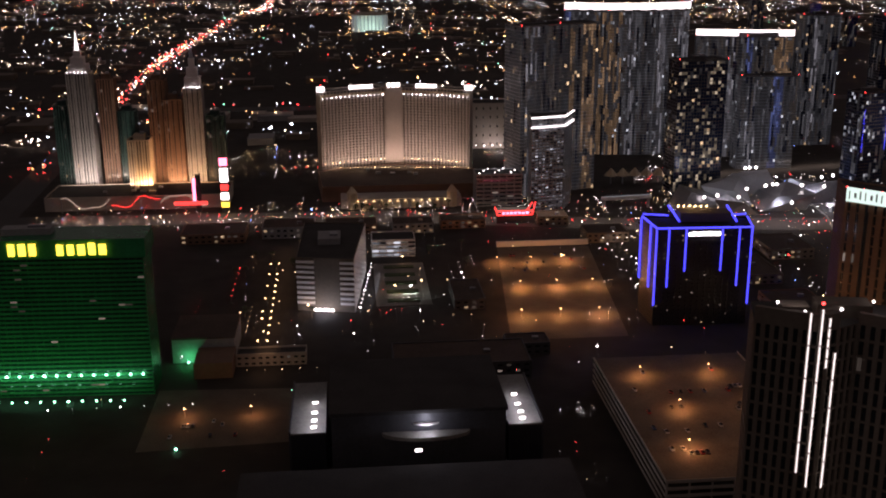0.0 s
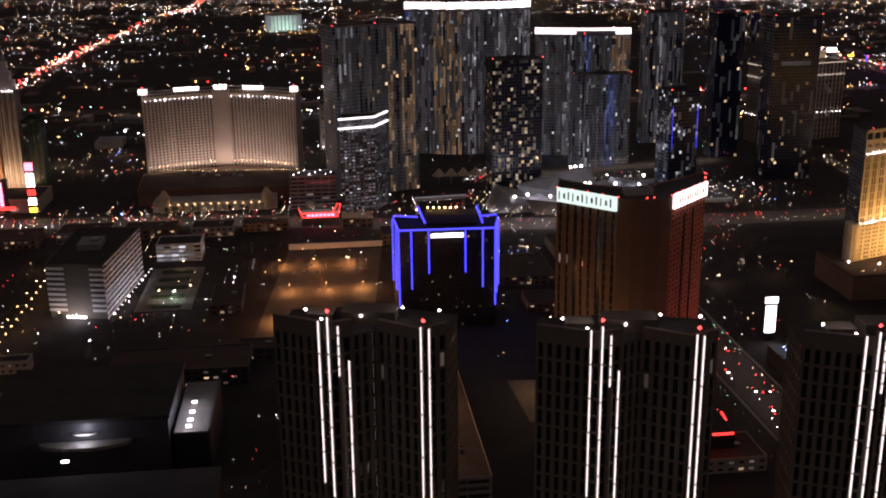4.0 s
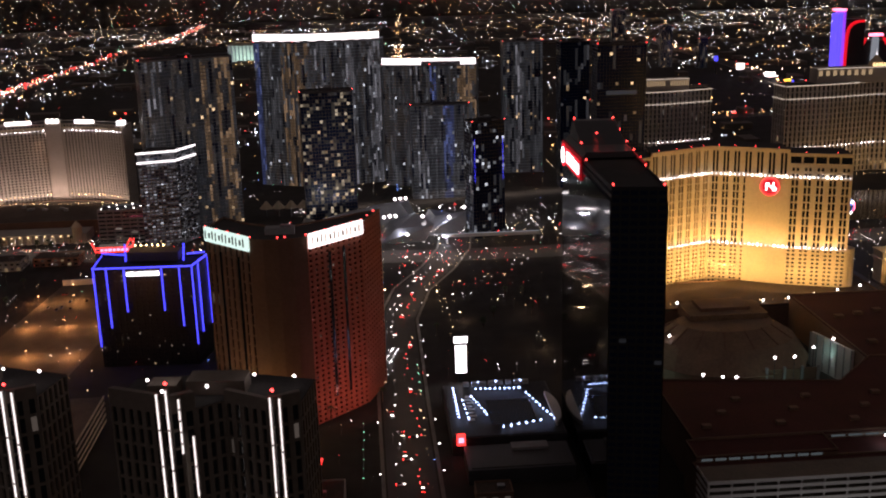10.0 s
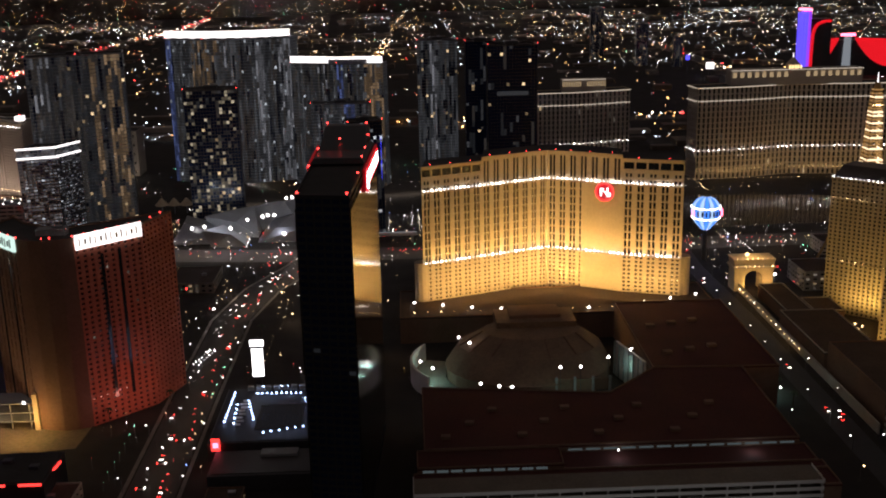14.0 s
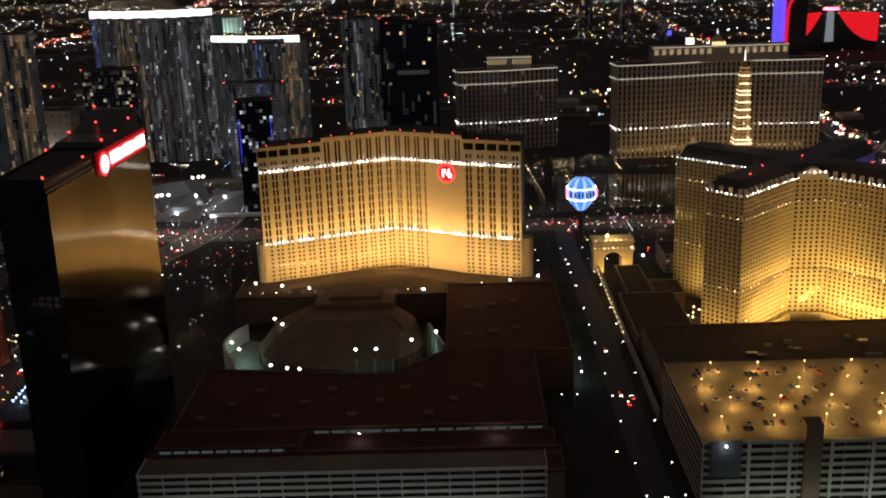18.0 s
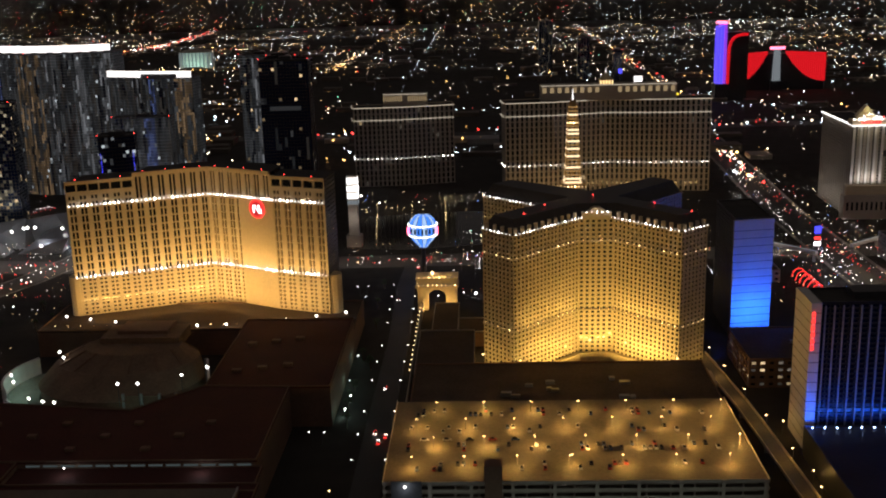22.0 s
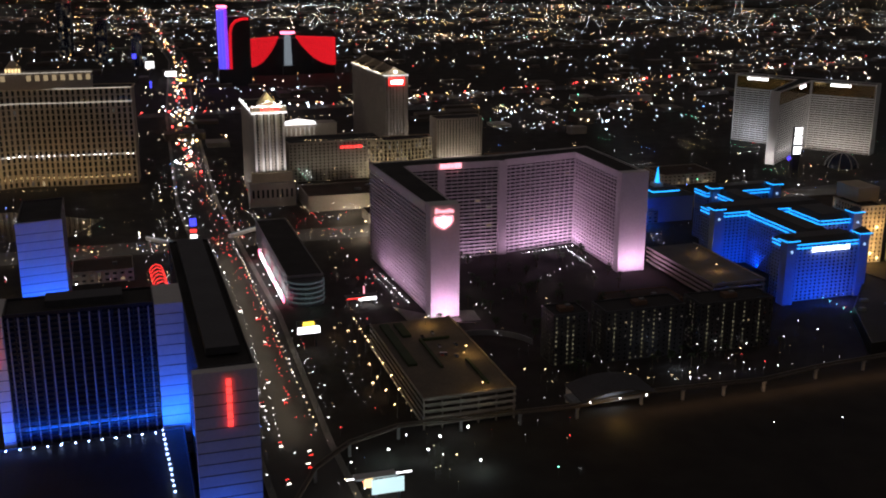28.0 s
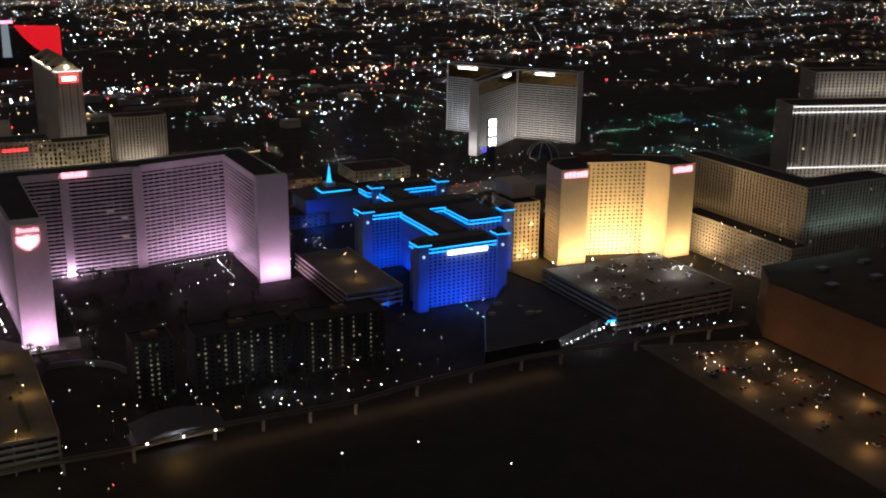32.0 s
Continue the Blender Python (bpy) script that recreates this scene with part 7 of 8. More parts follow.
for x0, x1 in ((303, 315), (320, 324), (347, 366), (373, 385)):
    part("neon_eave", cube((x0 + x1) / 2, 496.4, 17, x1 - x0, 0.7, 1.2), NEON_RED, redhall)
for k in range(4):
    part("sign_block", cube(334 + k * 2.3, 496.4, 16.4, 1.5, 0.7, 2.6), NEON_RED, redhall, "red lit sign block")
part("neon_eave", beam((386.5, 512, 18), (387.5, 522, 18), 0.9), NEON_RED, redhall)
for k in range(5):
    part("roof_unit", cube(308 + k * 17, 514 + (k % 2) * 8, 18.41, 5, 4, 2), DARKWALL, redhall)
sheet("street_lot", [(112, 708), (198, 708), (219, 936), (134, 940)], 0.055, LOT, "open parking lot lit amber", "ground")
lotwall = thing("lot_wall", 176, 942, 0, "low white wall at the lot's end", "wall")
part("panel", box(134, 941, 0, 220, 943, 5), WHITEWALL, lotwall)
sheet("hotel_forecourt", [(-126, 560), (-34, 565), (-36, 640), (-126, 645)], 0.055, LOT, "lamp-lit hotel forecourt", "ground")
gbox = thing("green_lit_block", -103, 700, 0, "small white service block washed in green light", "building")
part("block", prism(rect(-124, 690, -82, 735), 0, 17), GREYWALL, gbox)
part("roof", prism(rect(-124.5, 689.5, -81.5, 735.5), 17.01, 18), ROOF_BROWN, gbox)
part("front_wing", prism(rect(-106, 661, -81, 689.4), 0, 11), BROWNWALL, gbox, "lower tan front wing")
part("lamp", gem(-113, 686, 2, 1.0), BULB_GREEN, gbox)
bulb("green_floodlight", -113, 684, 4, 1500, (0.03, 1.0, 0.3), 0.5)
tower("forecourt_wing", rect(-80.5, 679, -33, 692), 0, 8, BEIGE, "low beige hotel wing behind the forecourt", "building", bay=5, floor=4.5, fw=0.5, fh=0.4, dim=0.1)
low3 = tower("grey_annex", rect(133, 1092, 182, 1119), 0, 34, GREYWALL, "grey annex with dark ribbon windows and roof lamps", "building", bay=8, floor=4.5, fw=0.85, fh=0.45, dim=0.1)
for i in range(8):
    part("roof_lamp", gem(137 + i * 5.6, 1095 + (i % 3) * 10, 36, 0.8), BULB, low3)
redm = thing("red_neon_marquee", 162, 1022, 0, "low building with a red neon marquee", "building")
part("block", prism(rect(145, 1022, 182, 1044), 0, 11), DARKWALL, redm)
for a, b in (((146, 1021, 9), (181, 1021, 9)), ((146, 1021, 13), (181, 1021, 13)), ((146, 1021, 9), (143, 1021, 18)), ((181, 1021, 9), (184, 1021, 22)), ((181, 1021, 22), (176, 1021, 14))):
    part("neon_tube", beam(a, b, 1.0), NEON_RED, redm)
sign_bars(redm, (150, 1021), (178, 1021), 9.8, 12.2, 7, NEON_PINK, 0.6, gap=0.2, label="pink lit sign block")
for x, y, w, d, h in ((200, 1020, 30, 24, 9), (110, 1020, 44, 24, 8), (60, 1010, 40, 26, 9), (0, 1015, 50, 30, 8), (-60, 1010, 50, 36, 10), (-130, 1000, 60, 40, 9), (90, 800, 24, 50, 8), (70, 660, 90, 40, 12), (120, 690, 30, 20, 8), (240, 960, 40, 30, 9), (300, 960, 50, 36, 10), (330, 840, 50, 60, 8), (390, 900, 40, 50, 9), (340, 760, 40, 30, 7), (500, 460, 60, 36, 8), (480, 500, 20, 14, 6), (380, 500, 40, 30, 8), (940, 850, 50, 40, 16), (1010, 950, 80, 30, 12), (1150, 920, 50, 40, 10), (1116, 690, 54, 64, 20), (1440, 1040, 60, 30, 10), (1520, 960, 60, 30, 9), (1660, 960, 70, 36, 12), (1800, 960, 60, 40, 10), (1880, 900, 50, 50, 20), (1560, 720, 60, 30, 6), (1820, 1120, 70, 50, 12), (1700, 1120, 90, 50, 10), (1620, 1180, 50, 60, 14)):
    s = tower("street_building", rect(x - w / 2, y - d / 2, x + w / 2, y + d / 2), 0, h, (DARKWALL if x < 130 and y < 960 else random.Random(x).choice((TAUPE, BEIGE, GREYWALL, BROWNWALL))), "low flat-roofed street building with a few lit windows", "building", group="street buildings", bay=6, floor=4.5, fw=0.5, fh=0.4, depth=0.3, lit=0.1, dim=0.2, roof=ROOF_BROWN, parapet=0.8)
    part("roof_unit", cube(x + w * 0.2, y, h, 4, 3, 1.8), STEEL, s)

bulb("annex_roof_light", 158, 1106, 44, 900, COOL, 0.6)
phall = tower("pale_rear_hall", rect(166, 1402, 222, 1440), 0, 60, BEIGE, "pale blank hall with a few lit doors behind the bowed hotel", "hall", bay=9, floor=12, fw=0.2, fh=0.3, lit=0.12, lit_mat=LIT_COOL, dim=0.2)
bulb("hall_floodlight", 194, 1382, 8, 6000, WHITE, 0.8)
for k in range(5):
    part("door_lamp", gem(170 + k * 11, 1398, 5, 1.2), BULB, phall)

# ---- faceted shopping centre and bridges ----
sh = thing("faceted_mall", 450, 1090, 0, "angular steel-clad mall with leaning shard roofs and floodlights", "mall")
for k, (x, y, w, d, h, lean) in enumerate(((360, 1060, 44, 40, 16, 14), (405, 1080, 40, 36, 22, -16), (450, 1062, 46, 44, 18, 18), (440, 1110, 60, 40, 26, -10), (492, 1085, 44, 40, 20, 16), (400, 1040, 36, 26, 12, -10))):
    base = rect(x - w / 2, y - d / 2, x + w / 2, y + d / 2)
    v, f = prism(base, 0, h, [(x - w / 2 + lean, y - d / 3), (x + w / 3 + lean, y - d / 2), (x + w / 3, y + d / 4), (x - w / 4, y + d / 2)])
    v = [(a, b, c + (6 * math.sin(i * 2.1 + k) if c > 1 else 0)) for i, (a, b, c) in enumerate(v)]
    part("shard", (v, [q for q in f]), GREYWALL if k % 2 else STEEL, sh)
for x, y, z in ((444, 1050, 26), (432, 1050, 25), (438, 1046, 27), (472, 1052, 24), (400, 1040, 16), (362, 1036, 18), (500, 1060, 20), (415, 1058, 20), (385, 1040, 12), (455, 1034, 10), (446, 1146, 22), (452, 1149, 22), (458, 1145, 23), (375, 1034, 20), (520, 1110, 18), (540, 1125, 16)):
    part("floodlamp", gem(x, y, z, 2.0), BULB, sh)
for x, y, z in ((444, 1036, 24), (400, 1030, 20), (490, 1050, 26), (450, 1140, 38), (380, 1036, 28), (530, 1100, 30)):
    bulb("mall_floodlight", x, y, z, 4200, COOL, 1.0)
for x0, y0, x1, y1, z in ((262, 1064, 316, 1070, 12), (490, 1030, 590, 1028, 8), (1265, 985, 1300, 1012, 9), (1190, 1000, 1225, 960, 9)):
    br = thing("footbridge", (x0 + x1) / 2, (y0 + y1) / 2, 0, "pale footbridge over the boulevard with a lit rail", "bridge", "footbridges")
    part("deck", beam((x0, y0, z), (x1, y1, z), 3.0), WHITEWALL, br)
    part("lit_rail", beam((x0, y0 - 1.8, z + 2.4), (x1, y1 - 1.8, z + 2.4), 0.5), LIT_COOL, br)
    for u in (0.05, 0.95):
        part("pier", beam((x0 + (x1 - x0) * u, y0 + (y1 - y0) * u, 0), (x0 + (x1 - x0) * u, y0 + (y1 - y0) * u, z - 1.5), 2.2), GREYWALL, br)
ent = thing("hotel_entrance_canopy", 340, 1160, 0, "pale swept entrance canopy with tent peaks", "canopy")
for i in range(6):
    part("tent", prism(ring(300 + i * 14, 1180, 8, 8), 10, 18, ring(300 + i * 14, 1180, 0.8, 8)), CREAM, ent)
    part("pole", tube(300 + i * 14, 1180, 0, 11, 0.5), STEEL, ent)

# ---- ramp, podium lights and red walkway round the blue hotels ----
ramp = thing("service_ramp", 1074, 590, 0, "amber-lit raised service ramp between the hotels", "ramp")
RL = [(1064, 700), (1068, 660), (1073, 610), (1076, 560), (1080, 478), (1084, 430)]
for a, b in zip(RL, RL[1:]):
    q = strip_poly([a, b], 4.6)
    part("slab", prism(q, 8, 9.2), DECK, ramp)
    for e in ((0, 1), (2, 3)):
        part("barrier", prism(strip_poly([q[e[0]], q[e[1]]], 0.35), 9.21, 10.6), CREAM, ramp)
    part("pier", cube(a[0], a[1], 0, 2, 2, 8), GREYWALL, ramp)
for x, y in ((1065, 690), (1068, 655), (1072, 615), (1075, 575), (1078, 530), (1080, 485), (1083, 445)):
    bulb("ramp_floodlight", x, y, 16, 900, AMBER, 0.6)
    part("lamp_post", beam((x + 4.4, y, 9), (x + 4.4, y, 17), 0.3), LAMPMETAL, ramp)
    part("lamp_head", gem(x + 3.8, y, 17.2, 0.5), BULB_AMBER, ramp)
for x, y in ((1090, 585), (1089, 520), (1090, 455)):
    bulb("service_road_light", x, y, 8, 700, AMBER, 0.5)
    part("low_lamp", gem(x + 2, y, 8.6, 0.5), BULB_AMBER, ramp)
    part("low_post", beam((x + 2, y, 0), (x + 2, y, 8.2), 0.25), LAMPMETAL, ramp)
gate = thing("lit_gatehouse", 1058, 640, 0, "small gold-lit gatehouse by the ramp", "building")
part("block", prism(rect(1050, 632, 1062, 650), 0, 16), CREAM, gate)
part("lit_window", cube(1056, 631.6, 10, 5, 0.4, 2.5), LIT_WARM, gate)
walkway = thing("red_arch_walkway", 1197, 868, 0, "walkway under red neon arches", "walkway")
for i in range(9):
    y = 828 + i * 10
    pts = [(1197 + 6 * math.cos(radians(a)) - i * 0.4, y, 2 + 8 * math.sin(radians(a))) for a in range(0, 181, 30)]
    part("neon_arch", join(*[beam(a, b, 0.45) for a, b in zip(pts, pts[1:])]), NEON_RED, walkway)
crom = tower("dark_slab_hotel", rect(1290, 800, 1319, 985), 0, 22, GREYWALL, "long dark-roofed slab with a white-lit side and a rounded green-lit end", "hotel", bay=4.5, floor=3.6, fw=0.5, fh=0.5, dim=0.1, sides={3: dict(dim=0.5, lit=0.02, lit_mat=LIT_COOL)})
part("rounded_end", prism(oval(1304.5, 799.9, 14.5, 13, 14, 180, 360), 0, 21), DARKWALL, crom)
for k in range(5):
    pts = oval(1304.5, 799.9, 15.2, 13.7, 14, 180, 360) + oval(1304.5, 799.9, 14.6, 13.1, 14, 180, 360)[::-1]
    part("green_band", prism(pts, 3 + k * 4.0, 4.1 + k * 4.0), DULL, crom, "dim green-lit floor band")
for i in range(13):
    part("white_sign_panel", cube(1285.5, 796 + i * 11, 4, 1.0, 8.5, 5), NEON_WHITE if i % 4 else NEON_PINK, crom, "white lit street sign panel")
bulb("end_light", 1304, 778, 6, 350, (0.6, 1.0, 0.85), 0.6)
marq = thing("entrance_marquee", 1344, 780, 0, "white and red lit entrance marquee on posts", "marquee")
part("band", box(1343, 777, 5, 1357, 782, 6.2), NEON_WHITE, marq, "white lit band")
part("red_rim", box(1333, 776.6, 6.9, 1346, 776.9, 7.6), NEON_RED, marq, "red lit rim")
part("roof", box(1332.5, 776.5, 7.7, 1357.5, 784, 8.4), DARKWALL, marq)
part("finial", tube(1352, 800, 0, 9, 0.9, 0.3, 8), NEON_ROSE, marq, "rose lit finial")
for x in (1334, 1345, 1356):
    part("post", cube(x, 779.5, 0, 0.8, 0.8, 5), STEEL, marq)
plaza = thing("entrance_plaza", 1398, 735, 0, "pale entrance plaza washed in pink light with a curved wall", "plaza")
part("paving", prism([(1369, 764), (1371, 727), (1388, 721), (1424, 717), (1426, 740), (1412, 744), (1387, 744)], 0.1, 1.0), PAVING, plaza)
arc_w = [(1404 + 40 * math.sin(radians(t)), 655 + 36 * math.cos(radians(t))) for t in range(-10, 81, 15)]
for p, q in zip(arc_w, arc_w[1:]):
    part("curved_wall", prism(strip_poly([p, q], 0.5), 0, 4), GREYWALL, plaza)
bulb("wall_light", 1420, 704, 5, 160, PINK, 0.5)
bb = thing("white_billboard", 1289, 702, 0, "white billboard with a gold emblem", "billboard")
part("frame", cube(1289, 703, 10, 17, 1.2, 10), DARKWALL, bb)
part("face", cube(1289, 702.2, 10.5, 16, 0.4, 5), NEON_WHITE, bb)
part("emblem", cube(1289, 702.1, 16.2, 8, 0.4, 3), NEON_YELLOW, bb)
for s in (-5, 5):
    part("post", cube(1289 + s, 703.4, 0, 1, 1, 10), DARKWALL, bb)
corner = thing("corner_video_sign", 1232, 985, 0, "corner sign tower with blue, red and white panels", "sign")
part("mast", cube(1232, 986, 0, 6, 4, 32), DARKWALL, corner)
for z, h, m in ((10, 3.5, NEON_WHITE), (16, 2.6, NEON_RED), (22, 7, NEON_BLUE)):
    part("panel", cube(1232, 983.4, z, 6, 0.8, h), m, corner)

# ---- apartments, monorail and station ----
for x0, y0, x1, y1 in ((1441, 618, 1466, 640), (1478, 614, 1538, 638), (1548, 610, 1606, 634)):
    ap = tower("dark_apartment_block", rect(x0, y0, x1, y1), 0, 36, DARKWALL, "dark apartment block with columns of warm lit windows", "apartment block", group="apartment blocks", bay=4.2, floor=3.2, fw=0.34, fh=0.46, depth=0.5, lit=0.006, dim=0.08, columns=((0.06, 0.13, 0.9, ROOM_FLAT), (0.26, 0.33, 0.9, ROOM_FLAT), (0.4, 0.47, 0.9, ROOM_FLAT), (0.54, 0.61, 0.9, ROOM_FLAT), (0.68, 0.74, 0.9, ROOM_FLAT), (0.82, 0.88, 0.9, ROOM_FLAT)))
    plant_room(ap, (x0 + x1) / 2, (y0 + y1) / 2, 36, 10, 7, 3, BROWNWALL)
RAIL = [(1225, 430), (1238, 470), (1256, 506), (1280, 530), (1312, 543), (1350, 542), (1423, 538), (1470, 545), (1555, 540), (1600, 548), (1680, 554), (1740, 550), (1800, 547), (1862, 540)]
mono = thing("monorail_track", 1540, 540, 0, "raised concrete monorail track on piers", "monorail")
for a, b in zip(RAIL, RAIL[1:]):
    for off in (-1.8, 1.8):
        part("guide_beam", beam((a[0], a[1] + off, 8.5), (b[0], b[1] + off, 8.5), 1.1), TAUPE, mono)
    n_p = max(1, int(math.hypot(b[0] - a[0], b[1] - a[1]) / 28))
    for i in range(n_p):
        x, y = a[0] + (b[0] - a[0]) * i / n_p, a[1] + (b[1] - a[1]) * i / n_p
        part("pier", beam((x, y, 0), (x, y, 7), 1.6), GREYWALL, mono)
        part("crosshead", beam((x, y - 2.6, 7.4), (x, y + 2.6, 7.4), 1.0), GREYWALL, mono)
station = thing("monorail_station", 1450, 552, 0, "arched white station with lit platform", "station")
pts = [(1425 + i * 5, 12 + 5 * math.sin(math.pi * i / 10)) for i in range(11)]
for a, b in zip(pts, pts[1:]):
    part("roof_shell", ([(a[0], 534, a[1]), (b[0], 534, b[1]), (b[0], 562, b[1]), (a[0], 562, a[1]), (a[0], 534, a[1] - 0.6), (b[0], 534, b[1] - 0.6), (b[0], 562, b[1] - 0.6), (a[0], 562, a[1] - 0.6)], [(0, 1, 2, 3), (7, 6, 5, 4), (0, 4, 5, 1), (1, 5, 6, 2), (2, 6, 7, 3), (3, 7, 4, 0)]), DARKWALL, station)
part("platform", box(1424, 546, 4, 1476, 560, 6.5), GREYWALL, station)
part("back_wall", box(1426, 561, 0, 1474, 562, 11.5), WHITEWALL, station)
for x in (1430, 1450, 1468):
    part("lamp", gem(x, 535, 11, 0.8), BULB, station)
bulb("station_light", 1450, 545, 9, 1500, COOL, 0.5)
PALE_BOARD = glow("pale_teal_screen", (0.75, 1.0, 0.95), 0.8)
billb = thing("bright_video_board", 1286, 470, 0, "bright white video board at the street corner", "billboard")
part("board", cube(1287, 470, 8, 17, 1.0, 8), PALE_BOARD, billb)
part("canopy", cube(1282, 478, 14, 22, 6, 0.8), WHITEWALL, billb)
part("gold_drum", tube(1278, 476, 10, 14.5, 2.4, 2.4, 12), CUPOLA, billb)
for s in (-6, 6):
    part("post", cube(1287 + s, 471, 0, 1, 1, 8), DARKWALL, billb)
bulb("board_light", 1284, 462, 12, 1500, COOL, 1.0)
for k in range(6):
    part("canopy_tube", cube(1270 + k * 6, 480, 12.5, 5, 0.6, 0.6), NEON_WHITE, billb)
sheet("cream_hotel_lot", [(1778, 556), (1866, 526), (1868, 330), (1770, 330)], 0.05, LOT, "open lot full of parked cars under amber lamps", "ground")
podium("dark_podium_roof", [(1662, 571), (1722, 571), (1772, 592), (1772, 676), (1764, 720), (1742, 684), (1700, 640)], 9, BLACKWALL, "dark flat podium roof beside the neon hotel", ROOF, 5)
cyans = thing("cyan_roof_sign", 1774, 583, 0, "cyan and white lit sign on a post", "sign")
part("post", cube(1774, 583.4, 0, 0.8, 0.8, 9), DARKWALL, cyans)
part("face", cube(1774, 582.6, 9, 9, 0.6, 1.6), NEON_CYAN, cyans)
part("lower_face", cube(1776, 582.6, 6.4, 5, 0.6, 2), NEON_WHITE, cyans)
bulb("loggia_light", 1748, 568, 5, 900, COOL, 0.5)
bulb("garden_light", 1718, 672, 5, 1500, (0.25, 0.2, 1.0), 0.5)
lane_lights(1440, 532, 1700, 541, 7, 6, 2600, (1.0, 0.55, 0.25))
bulb("garden_light", 1444, 524, 7, 1800, AMBER, 0.5)
bulb("garden_light", 1522, 590, 4, 500, COOL, 0.5)
lqs = thing("neon_side_building", 1703, 962, 0, "blue-lit building with a hipped roof and a cyan spire", "building")
part("block", prism(rect(1672, 944, 1736, 984), 0, 27), BLUEPAINT, lqs)
part("hip_roof", prism(rect(1670, 942, 1738, 986), 27.01, 34, rect(1690, 956, 1718, 972)), SLATE, lqs)
part("lantern", prism(rect(1698, 958, 1708, 968), 34.01, 38), WHITEWALL, lqs)
part("spire", tube(1703, 962, 38, 54, 2.6, 0.4, 8), NEON_CYAN, lqs, "cyan lit spire")
for a, b in (((1688, 942), (1718, 942)), ((1688, 962), (1688, 942))):
    strip(lqs, (*a, 33), (*b, 33), 1.0, NEON_CYAN, "cyan neon eave line")
bulb("side_floodlight", 1680, 932, 5, 4500, BLUE, 0.5)
sq = tower("gold_street_block", [(1797, 762), (1822, 760), (1824, 800), (1797, 802)], 0, 52, CREAM, "cream street block beside the gold hotel with bright lamps", "building", bay=4, floor=4, fw=0.4, fh=0.6, dim=0.1, lit=0.05)
part("upper_block", prism(rect(1803, 776, 1826, 806), 53.3, 66), CREAM, sq)
for x, z in ((1800, 6), (1808, 10), (1816, 5), (1812, 34)):
    part("lamp", gem(x, 757.5, z, 1.7), BULB_WARM, sq)
bulb("street_floodlight", 1806, 754, 10, 6000, GOLD, 1.0)
bulb("street_floodlight", 1813, 752, 34, 4000, GOLD, 1.0)

# ---- street lamps ----
lamp = thing("street_lamp", 0, 0, 0, "tall street lamp with a glowing head", "street lamp", "street lamps")
part("pole", join(tube(0, 0, 0, 9, 0.16, 0.1, 6), beam((0, 0, 9), (1.6, 0, 9.3), 0.12)), LAMPMETAL, lamp)
part("lamp_head", gem(1.7, 0, 9.2, 0.52), BULB, lamp)
lamp.location = (430 * PLAN, 480 * PLAN, 0)
lamp2 = thing("street_lamp", 0, 0, 0, "tall street lamp with an amber glowing head", "street lamp", "street lamps")
part("pole", join(tube(0, 0, 0, 9, 0.16, 0.1, 6), beam((0, 0, 9), (1.6, 0, 9.3), 0.12)), LAMPMETAL, lamp2)
part("lamp_head", gem(1.7, 0, 9.2, 0.52), BULB_AMBER, lamp2)
lamp2.location = (826 * PLAN, 500 * PLAN, 0)
rl = random.Random(11)


def lamps_along(line, half, gap, src, y_max=1500):
    for (ax, ay), (bx, by) in zip(line, line[1:]):
        d = math.hypot(bx - ax, by - ay)
        for i in range(int(d / gap)):
            u = (i + 0.5) * gap / d
            for s in (-1, 1):
                if rl.random() < 0.8:
                    x, y = ax + (bx - ax) * u - (by - ay) / d * s * half, ay + (by - ay) * u + (bx - ax) / d * s * half
                    if 380 < y < y_max:
                        copy_thing(src, pose(x * PLAN, y * PLAN, 0, 0, 0, 180 if s > 0 else 0))


lamps_along(CURVED_ROAD, 16, 34, lamp)
lamps_along(SIDE_ROAD, 8, 34, lamp)
lamps_along(CROSS_ROAD[:6], 21, 30, lamp)
lamps_along([(-64, 695), (-66, 890)], 1.6, 15, lamp2)
lamps_along([(1322, 560), (1322, 740)], 3, 22, lamp2)
lamps_along([(810, 560), (806, 900)], 3, 30, lamp)
lamps_along([(228, 720), (240, 960)], 5, 20, lamp)
for x, y in ((1521, 586), (1605, 629), (1560, 606), (1545, 605), (1612, 600), (1566, 474), (1600, 430), (1523, 480)):
    copy_thing(lamp, pose(x * PLAN, y * PLAN, 0, 0, 0, 90))

# decks and lots under their lamps
DECKS = [(866, 458, 1050, 548, 38, 7, 4, 3200, (1.0, 0.55, 0.13)), (156, 470, 242, 616, 20, 2, 3, 3600, (1.0, 0.42, 0.14)), (116, 720, 206, 925, 0, 3, 3, 6500, (1.0, 0.42, 0.13)), (1345, 520, 1395, 700, 20, 1, 3, 1300, AMBER), (-120, 570, -40, 635, 0, 2, 1, 1600, (1.0, 0.42, 0.14)), (1780, 345, 1860, 535, 0, 2, 4, 1700, (1.0, 0.5, 0.15)), (1620, 710, 1660, 805, 16, 1, 2, 900, AMBER)]
tall = thing("deck_lamp", 0, 0, 0, "amber deck lamp on a slim post", "lamp", "deck lamps")
part("post", tube(0, 0, 0, 5.6, 0.14, 0.1, 6), LAMPMETAL, tall)
part("lamp_head", gem(0, 0, 6.0, 0.42), BULB_AMBER, tall)
tall.location = (955 * PLAN, 470 * PLAN, 38 * PLAN)
